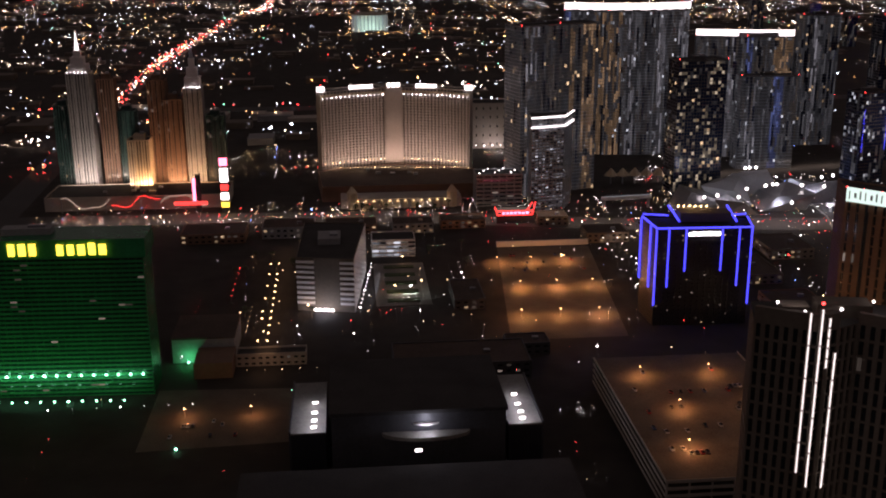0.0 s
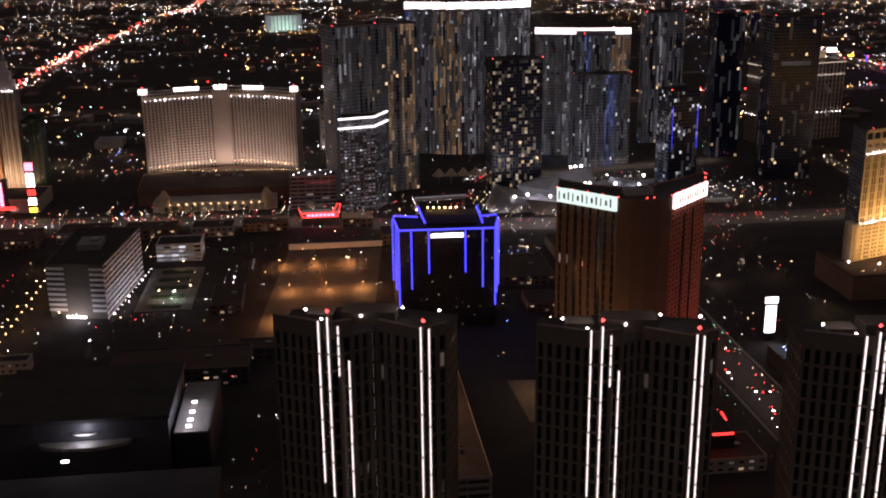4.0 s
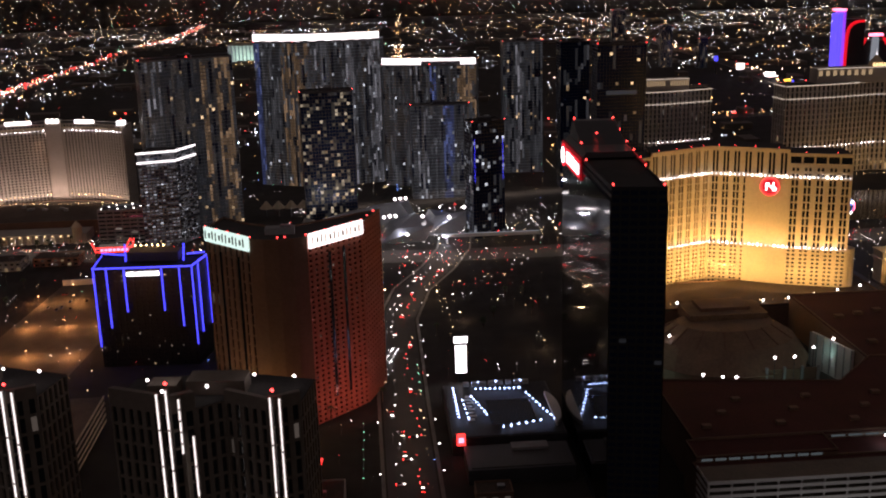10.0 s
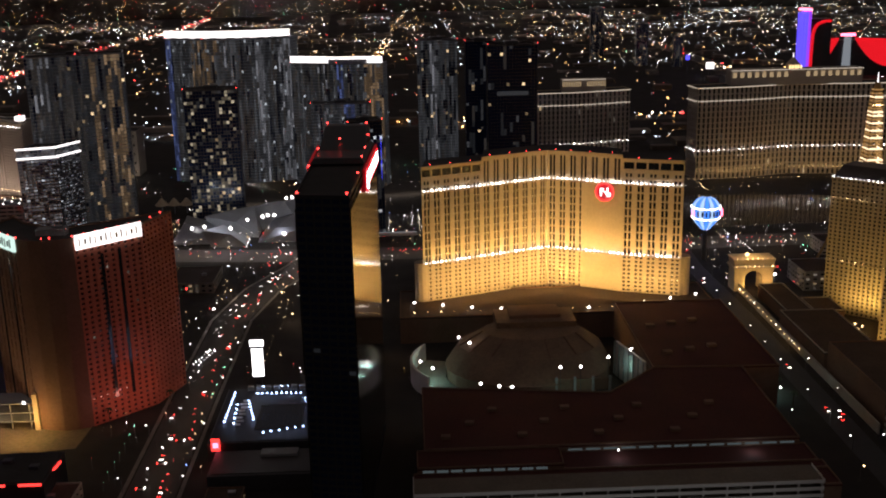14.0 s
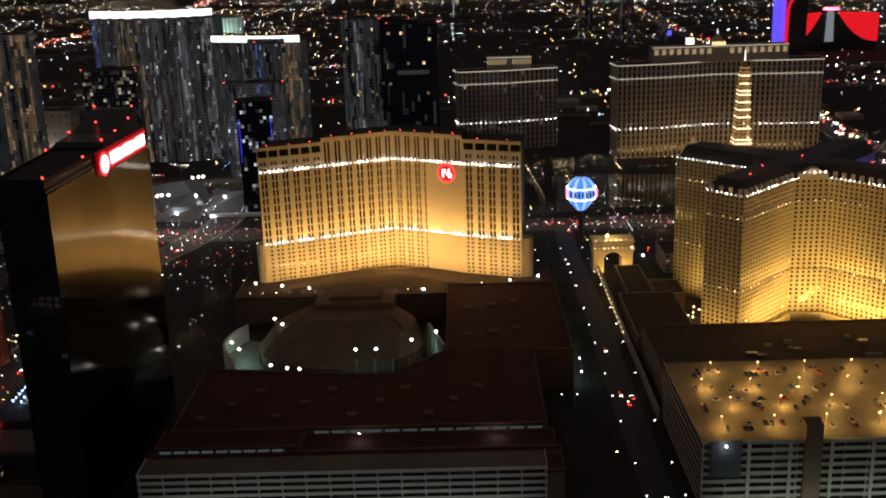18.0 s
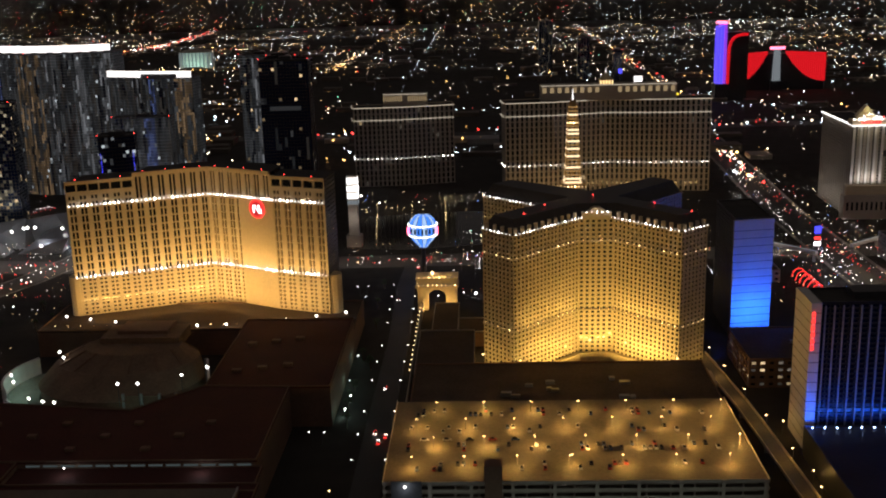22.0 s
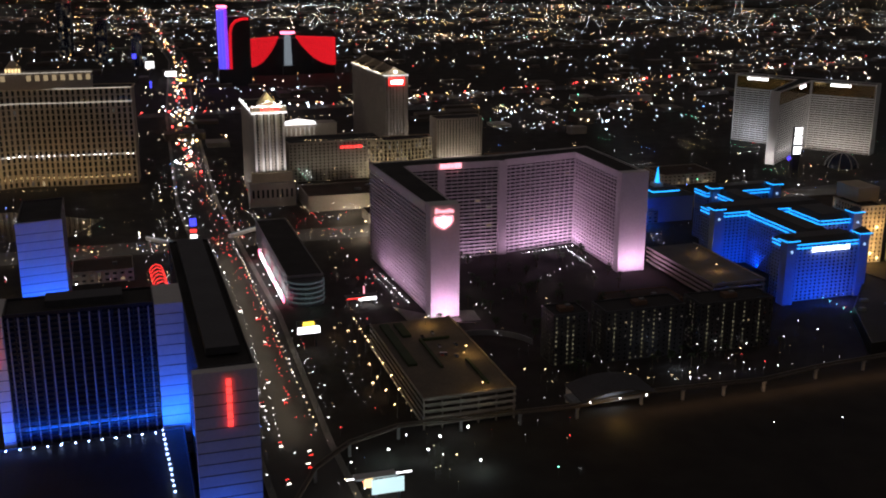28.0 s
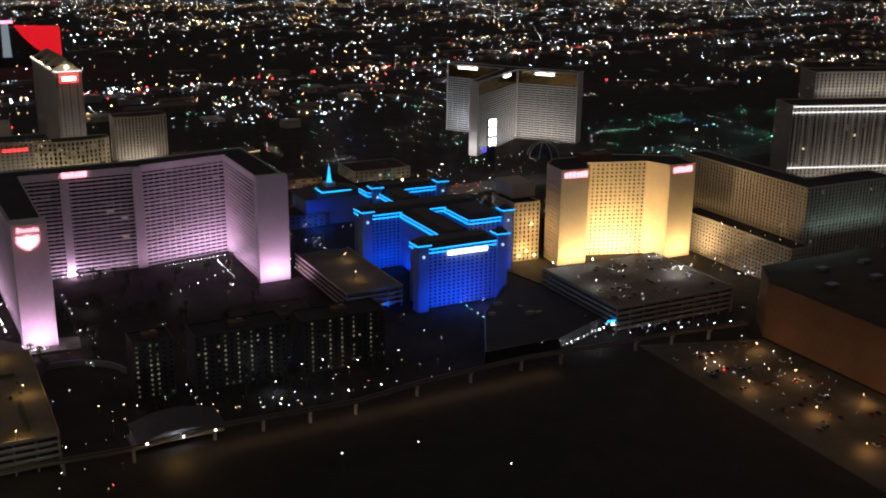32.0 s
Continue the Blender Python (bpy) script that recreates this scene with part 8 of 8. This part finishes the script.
for x0, y0, x1, y1, z, nx, ny, w, col in DECKS:
    for i in range(nx):
        for j in range(ny):
            x, y = x0 + (x1 - x0) * (i + 0.5) / nx + (6 if j % 2 else -4), y0 + (y1 - y0) * (j + 0.5) / ny
            copy_thing(tall, pose(x * PLAN, y * PLAN, z * PLAN))
            bulb("deck_light", x + 0.8, y - 0.8, z + (4.6 if z == 38 else 6.0), w, col, 0.5)

# ---- cars ----
PAINTS = [surface("car_paint_" + c, rgb, 0.3, metal=0.2, amount=0.05, bump=0.0) for c, rgb in (("white", (0.7, 0.7, 0.7)), ("silver", (0.4, 0.4, 0.42)), ("black", (0.02, 0.02, 0.02)), ("red", (0.35, 0.03, 0.02)), ("blue", (0.04, 0.08, 0.2)))]


def car(paint, word, driving):
    c = thing("car", 0, 0, 0, f"{word} car driving with its lights on" if driving else f"{word} parked car with its lights off", "car", "traffic" if driving else "parked cars")
    prof = [(-2.3, 0.35), (2.3, 0.35), (2.35, 0.75), (1.2, 0.95), (-2.1, 1.0), (-2.35, 0.8)]
    v = [(x, y, z) for y in (-0.92, 0.92) for x, z in prof]
    n = len(prof)
    part("body", (v, [tuple(range(n)), tuple(range(2 * n - 1, n - 1, -1))] + [(i, n + i, n + (i + 1) % n, (i + 1) % n) for i in range(n)]), paint, c)
    part("cabin", prism([(-1.7, -0.8), (1.0, -0.8), (1.0, 0.8), (-1.7, 0.8)], 1.0, 1.5, [(-1.2, -0.68), (0.3, -0.68), (0.3, 0.68), (-1.2, 0.68)]), GLASS, c, "dark glazed cabin")
    for x in (-1.45, 1.45):
        for y in (-0.86,):
            o = [(x + 0.34 * math.cos(k * 0.7854), 0.34 + 0.34 * math.sin(k * 0.7854)) for k in range(8)]
            vv = [(a, y + e, b) for e in (-0.12, 1.84) for a, b in o]
            part("axle", (vv, [tuple(range(8)), tuple(range(15, 7, -1))] + [(k, 8 + k, 8 + (k + 1) % 8, (k + 1) % 8) for k in range(8)]), RUBBER, c)
    if driving:
        for y in (-0.65, 0.65):
            part("headlight", cube(2.4, y, 0.6, 0.3, 0.5, 0.45), HEAD, c)
            part("tail_light", cube(-2.42, y, 0.65, 0.3, 0.5, 0.45), TAIL, c)
    return c


words = ("white", "silver", "black", "red", "blue")
parked = [car(p, w, False) for p, w in zip(PAINTS, words)]
moving = [car(p, w, True) for p, w in zip(PAINTS[:3], words)]
for k, c in enumerate(parked):
    c.location = ((880 + 12 * k) * PLAN, 500 * PLAN, 38 * PLAN)
for k, c in enumerate(moving):
    c.location = ((430 + 5 * k) * PLAN, (520 + 30 * k) * PLAN, 0.05)
rc = random.Random(21)


def park(x0, y0, x1, y1, z, count, rows):
    for k in range(count):
        r = rc.randrange(rows)
        y = y0 + (y1 - y0) * (r + 0.5) / rows + rc.choice((-2.6, 2.6))
        x = x0 + 2.9 * rc.randrange(int((x1 - x0) / 2.9))
        copy_thing(rc.choice(parked), pose(x * PLAN, y * PLAN, z * PLAN + 0.01, 0, 0, 90 + rc.choice((0, 180)) + rc.uniform(-2, 2)))


park(872, 458, 1040, 546, 38, 96, 4)
park(162, 480, 238, 606, 20, 40, 5)
park(122, 860, 205, 925, 0.06, 12, 3)
park(1785, 360, 1858, 535, 0.06, 50, 6)
park(1357, 600, 1380, 660, 20, 8, 3)
park(-115, 572, -60, 600, 0.06, 8, 2)
park(1785, 585, 1880, 672, 20, 40, 4)


def drive(line, half, count, y_min=380, y_max=1250):
    for k in range(count):
        i = rc.randrange(len(line) - 1)
        u = rc.random()
        (ax, ay), (bx, by) = line[i], line[i + 1]
        d = math.hypot(bx - ax, by - ay)
        s = rc.choice((-1, 1))
        off = s * rc.choice((0.2, 0.42, 0.64)) * half
        x, y = ax + (bx - ax) * u + (by - ay) / d * off, ay + (by - ay) * u - (bx - ax) / d * off
        if y_min < y < y_max and -300 < x < 1500:
            yaw = math.degrees(math.atan2(by - ay, bx - ax)) + (0 if s > 0 else 180)
            copy_thing(rc.choice(moving), pose(x * PLAN, y * PLAN, 0.05, 0, 0, yaw))


drive(CURVED_ROAD, 13, 22)
drive(CROSS_ROAD[:6], 17, 24)
drive(BOULEVARD, 20, 14)
drive(SIDE_ROAD, 8, 8)

# ---- palms and trees ----
palm = thing("palm_tree", 0, 0, 0, "dark palm with a drooping frond crown", "palm tree", "palms")
part("trunk", tube(0, 0, 0, 9, 0.35, 0.22, 6), BARK, palm)
fr = []
for k in range(14):
    a = k * math.tau / 14 + 0.3 * (k % 2)
    p = [(r * math.cos(a), r * math.sin(a), 9 + h) for r, h in ((0, 0.2), (1.3, 0.9 - 0.5 * (k % 2)), (2.5, 0.2 - 0.7 * (k % 2)), (3.2, -1.0 - 0.8 * (k % 2)))]
    w = [(-math.sin(a) * s, math.cos(a) * s) for s in (0.05, 0.4, 0.3, 0.03)]
    v = [(q[0] + e * b[0], q[1] + e * b[1], q[2]) for q, b in zip(p, w) for e in (-1, 1)]
    fr.append((v, [(2 * i, 2 * i + 1, 2 * i + 3, 2 * i + 2) for i in range(3)]))
part("crown", join(*fr), LEAF, palm)
palm.location = (830 * PLAN, 700 * PLAN, 0)
tree = thing("garden_tree", 0, 0, 0, "dark leafy garden tree with an uneven crown", "tree", "garden trees")
part("trunk", join(tube(0, 0, 0, 4, 0.4, 0.2, 6), *[beam((0, 0, 3), (1.6 * math.cos(k * 2.1), 1.6 * math.sin(k * 2.1), 5.4), 0.18) for k in range(3)]), BARK, tree)
rt = random.Random(3)
leaves = []
for k in range(170):
    a, h = rt.uniform(0, math.tau), rt.uniform(3.4, 8.6)
    r = 3.2 * math.sqrt(rt.random()) * (1 - ((h - 5.6) / 3.6) ** 2 * 0.7) * (0.8 + 0.3 * math.sin(3 * a))
    x, y, s = r * math.cos(a), r * math.sin(a), rt.uniform(0.35, 0.75)
    tilt = rt.uniform(-0.6, 0.6)
    leaves.append(([(x - s, y, h - tilt * s), (x, y - s, h), (x + s, y, h + tilt * s), (x, y + s, h + 0.2)], [(0, 1, 2, 3)]))
part("crown", join(*leaves), LEAF, tree)
tree.location = (1450 * PLAN, 800 * PLAN, 0)
for k in range(64):
    src = palm if k % 3 == 0 else tree
    x, y = rt.uniform(1418, 1575), rt.uniform(660, 872)
    if not (1385 < x < 1415 and y < 750):
        copy_thing(src, pose(x * PLAN, y * PLAN, 0, 0, 0, rt.uniform(0, 360)))
for k in range(84):
    x, y = rt.choice(((rt.uniform(-110, 110), rt.uniform(880, 1000)), (rt.uniform(440, 560), rt.uniform(690, 900)), (rt.uniform(1330, 1400), rt.uniform(680, 730)), (rt.uniform(-110, -30), rt.uniform(730, 1000)), (rt.uniform(380, 425), rt.uniform(600, 720)), (rt.uniform(-20, 110), rt.uniform(1075, 1090)), (rt.uniform(700, 1200), rt.uniform(1030, 1045)), (rt.uniform(820, 830), rt.uniform(560, 900)), (rt.uniform(1440, 1610), rt.uniform(590, 606))))
    copy_thing(palm if k % 2 else tree, pose(x * PLAN, y * PLAN, 0, 0, 0, rt.uniform(0, 360)))

# ---- the glitter of street level: lamps of walks, shopfronts, gardens and queues of cars, and glints on parked cars ----
rg = random.Random(8)
rp = random.Random(14)


def pools(x0, y0, x1, y1, count, watts, colour, z=6.5):
    """Brighter single lamps that light the ground about them."""
    for k in range(count):
        x, y = rp.uniform(x0, x1), rp.uniform(y0, y1)
        bulb("yard_light", x, y, z, watts * rp.uniform(0.5, 1.5), colour, 0.5)
        bits["white" if colour[2] > 0.5 else "warm"].append((x, y, z + 0.9, 0.7))

bits = {"white": [], "warm": [], "red": [], "green": [], "blue": []}


def scatter(x0, y0, x1, y1, count, mix, z0=2.0, z1=7.0, r0=0.16, r1=0.5):
    k = 0
    while k < count * 1.55:
        kind = rg.choices(("white", "warm", "red", "green", "blue"), mix)[0]
        x, y = rg.uniform(x0, x1), rg.uniform(y0, y1)
        if rg.random() < 0.15:
            # a short row of like lamps
            n, a, s = rg.randint(3, 7), rg.choice((0.0, 1.57, 1.57)), rg.uniform(7, 16)
            z, r = rg.uniform(z0, z1), rg.uniform(r0, r1)
            for j in range(n):
                px, py = x + math.cos(a) * s * j, y + math.sin(a) * s * j
                if x0 < px < x1 and y0 < py < y1:
                    bits[kind].append((px, py, z, r * rg.uniform(0.7, 1.1)))
            k += n
        else:
            big = rg.random()
            r = rg.uniform(r0, r1) * (2.6 if big > 0.98 else 1.7 if big > 0.9 else 0.8)
            bits[kind].append((x, y, rg.uniform(z0, z1), r))
            k += 1


scatter(-320, 1050, 700, 1095, 330, (5, 6, 3, 0, 0.4))
scatter(-300, 1030, 560, 1130, 260, (5, 6, 2, 0.2, 0.6))
scatter(330, 1010, 650, 1200, 320, (9, 4, 1, 0.3, 1))
scatter(-260, 1240, 700, 1420, 380, (6, 7, 1.5, 0.5, 0.6), 3, 10)
scatter(430, 880, 560, 1010, 80, (2, 3, 6, 0, 0), 0.7, 2.0, 0.14, 0.34)
scatter(-120, 690, 100, 1000, 80, (4, 5, 1, 0.6, 0.2))
scatter(200, 760, 440, 1000, 80, (6, 4, 1, 0.4, 0.5))
scatter(460, 690, 570, 900, 16, (5, 4, 1, 0, 0))
scatter(700, 980, 1260, 1040, 170, (7, 5, 2, 0.2, 0.7))
scatter(760, 1180, 940, 1290, 90, (4, 7, 0.5, 0, 0.2))
scatter(860, 860, 1090, 985, 70, (4, 7, 1, 0.2, 0.4))
scatter(1100, 830, 1240, 990, 60, (6, 3, 3, 0.2, 1))
scatter(1270, 940, 1640, 1100, 240, (7, 6, 2, 0.3, 0.6))
scatter(1330, 1100, 1640, 1300, 130, (5, 7, 0.6, 0.4, 0.2), 3, 20)
scatter(1315, 680, 1380, 940, 34, (7, 5, 0.8, 0.1, 0.1))
scatter(1410, 640, 1600, 880, 26, (7, 3, 0.5, 0.1, 0.1))
scatter(1610, 900, 2050, 1100, 170, (6, 6, 1, 0.5, 1))
scatter(1640, 1100, 2200, 1420, 150, (5, 6, 0.5, 2, 0.3))
scatter(1690, 560, 1890, 700, 50, (8, 3, 0.2, 0.3, 1))
scatter(1240, 440, 1420, 540, 20, (6, 4, 1, 0.4, 0.3))
scatter(380, 480, 480, 700, 24, (5, 4, 2, 0.4, 0.2))
scatter(-330, 500, -20, 700, 26, (3, 4, 0.4, 3, 0))
scatter(1200, 1040, 1310, 1420, 120, (6, 6, 3, 0.2, 0.4))
scatter(-900, 1150, -330, 1420, 90, (5, 6, 1, 0.3, 0.2))
scatter(2200, 700, 2800, 1420, 150, (6, 6, 0.6, 0.6, 0.2))
pools(-110, 700, 100, 1000, 6, 380, (1.0, 0.6, 0.3))
pools(20, 800, 60, 900, 2, 1200, (0.75, 1.0, 0.85))
pools(230, 780, 430, 960, 6, 900, (1.0, 0.75, 0.5))
pools(470, 700, 560, 900, 4, 900, (1.0, 0.7, 0.4))
pools(330, 1020, 640, 1100, 6, 2200, (0.85, 0.92, 1.0))
pools(-260, 1260, 260, 1420, 6, 2500, (1.0, 0.7, 0.4))
pools(880, 830, 1080, 970, 5, 1500, (1.0, 0.62, 0.25))
pools(1110, 840, 1230, 970, 4, 1200, (0.85, 0.9, 1.0))
pools(1320, 950, 1640, 1080, 8, 4200, (1.0, 0.78, 0.5))
pools(1420, 650, 1560, 860, 4, 500, (1.0, 0.8, 0.7))
pools(1620, 900, 1900, 1080, 6, 1500, (1.0, 0.75, 0.5))
pools(1260, 470, 1420, 540, 4, 700, (0.8, 1.0, 0.9))
pools(1782, 586, 1882, 676, 10, 850, (0.95, 0.9, 0.85), 25)
pools(1310, 570, 1324, 740, 3, 500, (1.0, 0.6, 0.25))
pools(1880, 560, 1960, 690, 3, 900, (1.0, 0.8, 0.5))
scatter(2180, 950, 2600, 1300, 170, (3, 1, 0, 7, 1), 2, 8)
pools(2180, 980, 2500, 1250, 5, 1500, (0.5, 1.0, 0.85))
pools(818, 600, 824, 725, 4, 420, (0.5, 1.0, 0.85), 5.0)
scatter(-60, 640, 430, 1000, 180, (6, 6, 2, 0.2, 0.2))
scatter(450, 640, 580, 960, 26, (5, 5, 2, 0, 0.1))
scatter(-330, 1000, 640, 1060, 260, (6, 6, 3, 0.3, 1))
scatter(850, 840, 1240, 1000, 120, (5, 6, 2, 0.3, 0.8))
# glowing specks for lamp reflections on rows of parked cars
scatter(1279, 585, 1286, 725, 22, (8, 4, 0.4, 0, 0), 0.7, 1.2, 0.14, 0.3)
scatter(1302, 585, 1313, 715, 30, (8, 4, 0.6, 0, 0), 0.7, 1.2, 0.14, 0.3)
scatter(1420, 560, 1960, 690, 80, (7, 4, 0.6, 0.5, 1))
scatter(112, 500, 146, 600, 16, (6, 4, 1, 0, 0), 0.8, 3.0, 0.18, 0.4)
scatter(1230, 400, 1300, 560, 18, (6, 4, 2, 0.2, 0.5))
# specks painting amber glints on the lot's parked cars
scatter(1782, 350, 1862, 536, 46, (3, 8, 0.3, 0, 0), 1.0, 1.6, 0.18, 0.4)
scatter(1779, 583, 1882, 678, 40, (7, 3, 0.5, 0, 0.4), 21, 22, 0.18, 0.4)
scatter(1612, 690, 1668, 900, 40, (7, 4, 0.3, 0.2, 1), 2, 9)
scatter(1740, 560, 1970, 700, 40, (8, 3, 0.3, 0.2, 1), 2, 9)
scatter(1384, 560, 1620, 660, 46, (7, 4, 0.4, 0.5, 0.2), 2, 8)
scatter(1330, 690, 1386, 930, 12, (8, 5, 0.5, 0, 0), 2, 6)
scatter(1260, 1000, 1330, 1300, 60, (5, 7, 2, 0.3, 0.5), 1, 6)
scatter(1330, 1040, 1640, 1240, 130, (6, 7, 0.8, 0.5, 0.2), 2, 18, 0.2, 0.5)
scatter(1640, 1000, 2200, 1340, 130, (6, 6, 0.5, 2, 0.4), 2, 10, 0.2, 0.5)
scatter(1200, 840, 1260, 1010, 60, (6, 4, 3, 0.2, 1), 1, 6)
scatter(870, 1030, 1230, 1250, 130, (6, 7, 0.6, 0.3, 0.6), 2, 6, 0.18, 0.42)
scatter(1390, 1480, 2400, 1900, 240, (7, 6, 0.6, 1, 0.2), 4, 9, 0.4, 0.8)
for x0, y0, x1, y1, z0, levels, step in ((1776, 580, 1885, 680, 0, 5, 4.0), (1615, 702, 1662, 815, 0, 4, 4.0), (1329, 549, 1387, 682, 0, 5, 4.0), (862, 452, 1048, 552, 0, 9, 4.2)):
    # lamps on the open parking levels
    for k in range(levels):
        for j in range(int((x1 - x0) / 9)):
            if rg.random() < 0.3:
                bits["white"].append((x0 + 4.5 + 9 * j, y0 + 2.2, z0 + (k + 1) * step - 1.4, 0.22))
# queues of cars on the two great streets
for lane, kind in ((-15, "white"), (-11, "white"), (-6, "white"), (6, "red"), (11, "red"), (15, "white")):
    y = 560
    while y < 1420:
        y += rg.choice((5, 6, 7, 10, 16, 28)) if y < 1000 else rg.choice((9, 14, 22, 34, 60))
        x = float(np.interp(y, [p[1] for p in CROSS_ROAD], [p[0] for p in CROSS_ROAD]))
        bits[kind].append((x + lane + rg.uniform(-1, 1), y, 0.9, rg.uniform(0.18, 0.4)))
for lane, kind in ((-9, "white"), (-5, "white"), (4, "red"), (8, "red"), (11, "warm")):
    y = 420
    while y < 1000:
        y += rg.choice((8, 12, 18, 26, 40, 64))
        x = float(np.interp(y, [p[1] for p in CURVED_ROAD], [p[0] for p in CURVED_ROAD]))
        bits[kind].append((x + lane + rg.uniform(-1, 1), y, 0.9, rg.uniform(0.2, 0.45)))
for lane, kind in ((-14, "white"), (-8, "white"), (-4, "warm"), (5, "red"), (9, "red"), (14, "red")):
    x = -300
    while x < 1900:
        x += rg.choice((5, 6, 8, 12, 20, 44, 60))
        y = float(np.interp(x, [p[0] for p in BOULEVARD], [p[1] for p in BOULEVARD]))
        bits[kind].append((x, y + lane + rg.uniform(-1, 1), 0.9, rg.uniform(0.2, 0.42)))
# lamp strings along walks and eaves
for (ax, ay), (bx, by), n_l, kind, z in (((1377, 848), (1380, 762), 16, "white", 4), ((1371, 848), (1374, 775), 10, "white", 4), ((1387, 724), (1404, 723), 8, "white", 2.5), ((1330, 747), (1327, 563), 17, "warm", 5), ((1242, 575), (1243, 800), 8, "white", 7), ((1722, 570), (1772, 588), 11, "white", 4), ((1500, 566), (1600, 566), 9, "white", 4), ((330, 1189), (372, 1266), 15, "white", 1.2), ((336, 1186), (378, 1262), 15, "white", 1.2), ((342, 1184), (384, 1258), 12, "red", 1.2), ((424, 702), (432, 735), 7, "white", 1.2), ((428, 700), (436, 733), 7, "white", 1.2), ((1386, 735), (1412, 735), 8, "white", 2), ((1418, 876), (1470, 872), 14, "white", 3), ((1516, 870), (1574, 880), 16, "white", 3), ((1268, 930), (1268, 560), 34, "warm", 5), ((1562, 868), (1562, 815), 12, "white", 3), ((785, 1234), (800, 1060), 16, "warm", 3), ((866, 1261), (872, 1090), 16, "warm", 3), ((826, 1250), (836, 1080), 16, "warm", 3), ((-20, 1222), (140, 1205), 40, "warm", 18), ((1500, 790), (1570, 840), 8, "white", 4), ((1235, 560), (1240, 760), 12, "blue", 7), ((1960, 690), (1975, 600), 6, "warm", 36), ((580, 742), (800, 742), 22, "warm", 22), ((1104, 1260), (900, 1270), 24, "warm", 4), ((1384, 1250), (1480, 1235), 16, "warm", 48), ((1400, 1092), (1540, 1088), 20, "white", 8), ((1700, 572), (1860, 545), 12, "white", 9), ((888, 1090), (935, 1060), 10, "white", 3)):
    for i in range(n_l):
        u = (i + 0.5) / n_l
        bits[kind].append((ax + (bx - ax) * u, ay + (by - ay) * u, z, 0.42))
for kind, m, lab in (("white", BULB, "small white lamps along walks and shopfronts, and painted glints on parked cars"), ("warm", BULB_WARM, "small warm lamps along walks and shopfronts, and painted glints on parked cars"), ("red", BULB_RED, "red tail lights and shop signs"), ("green", BULB_GREEN, "small green lamps of lots and gardens"), ("blue", BULB_BLUE, "small blue lamps and screens")):
    some = [gem(x, y, z, r) for x, y, z, r in bits[kind]]
    posts = [beam((x, y, 0), (x, y, z - r), 0.1) for x, y, z, r in bits[kind] if z < 8]
    whole("street_glitter", join(*some), m, lab, "lights", "stuff")
    whole("lamp_posts", join(*posts), LAMPMETAL, "thin posts under the small street lamps and car glints", "posts", "stuff")
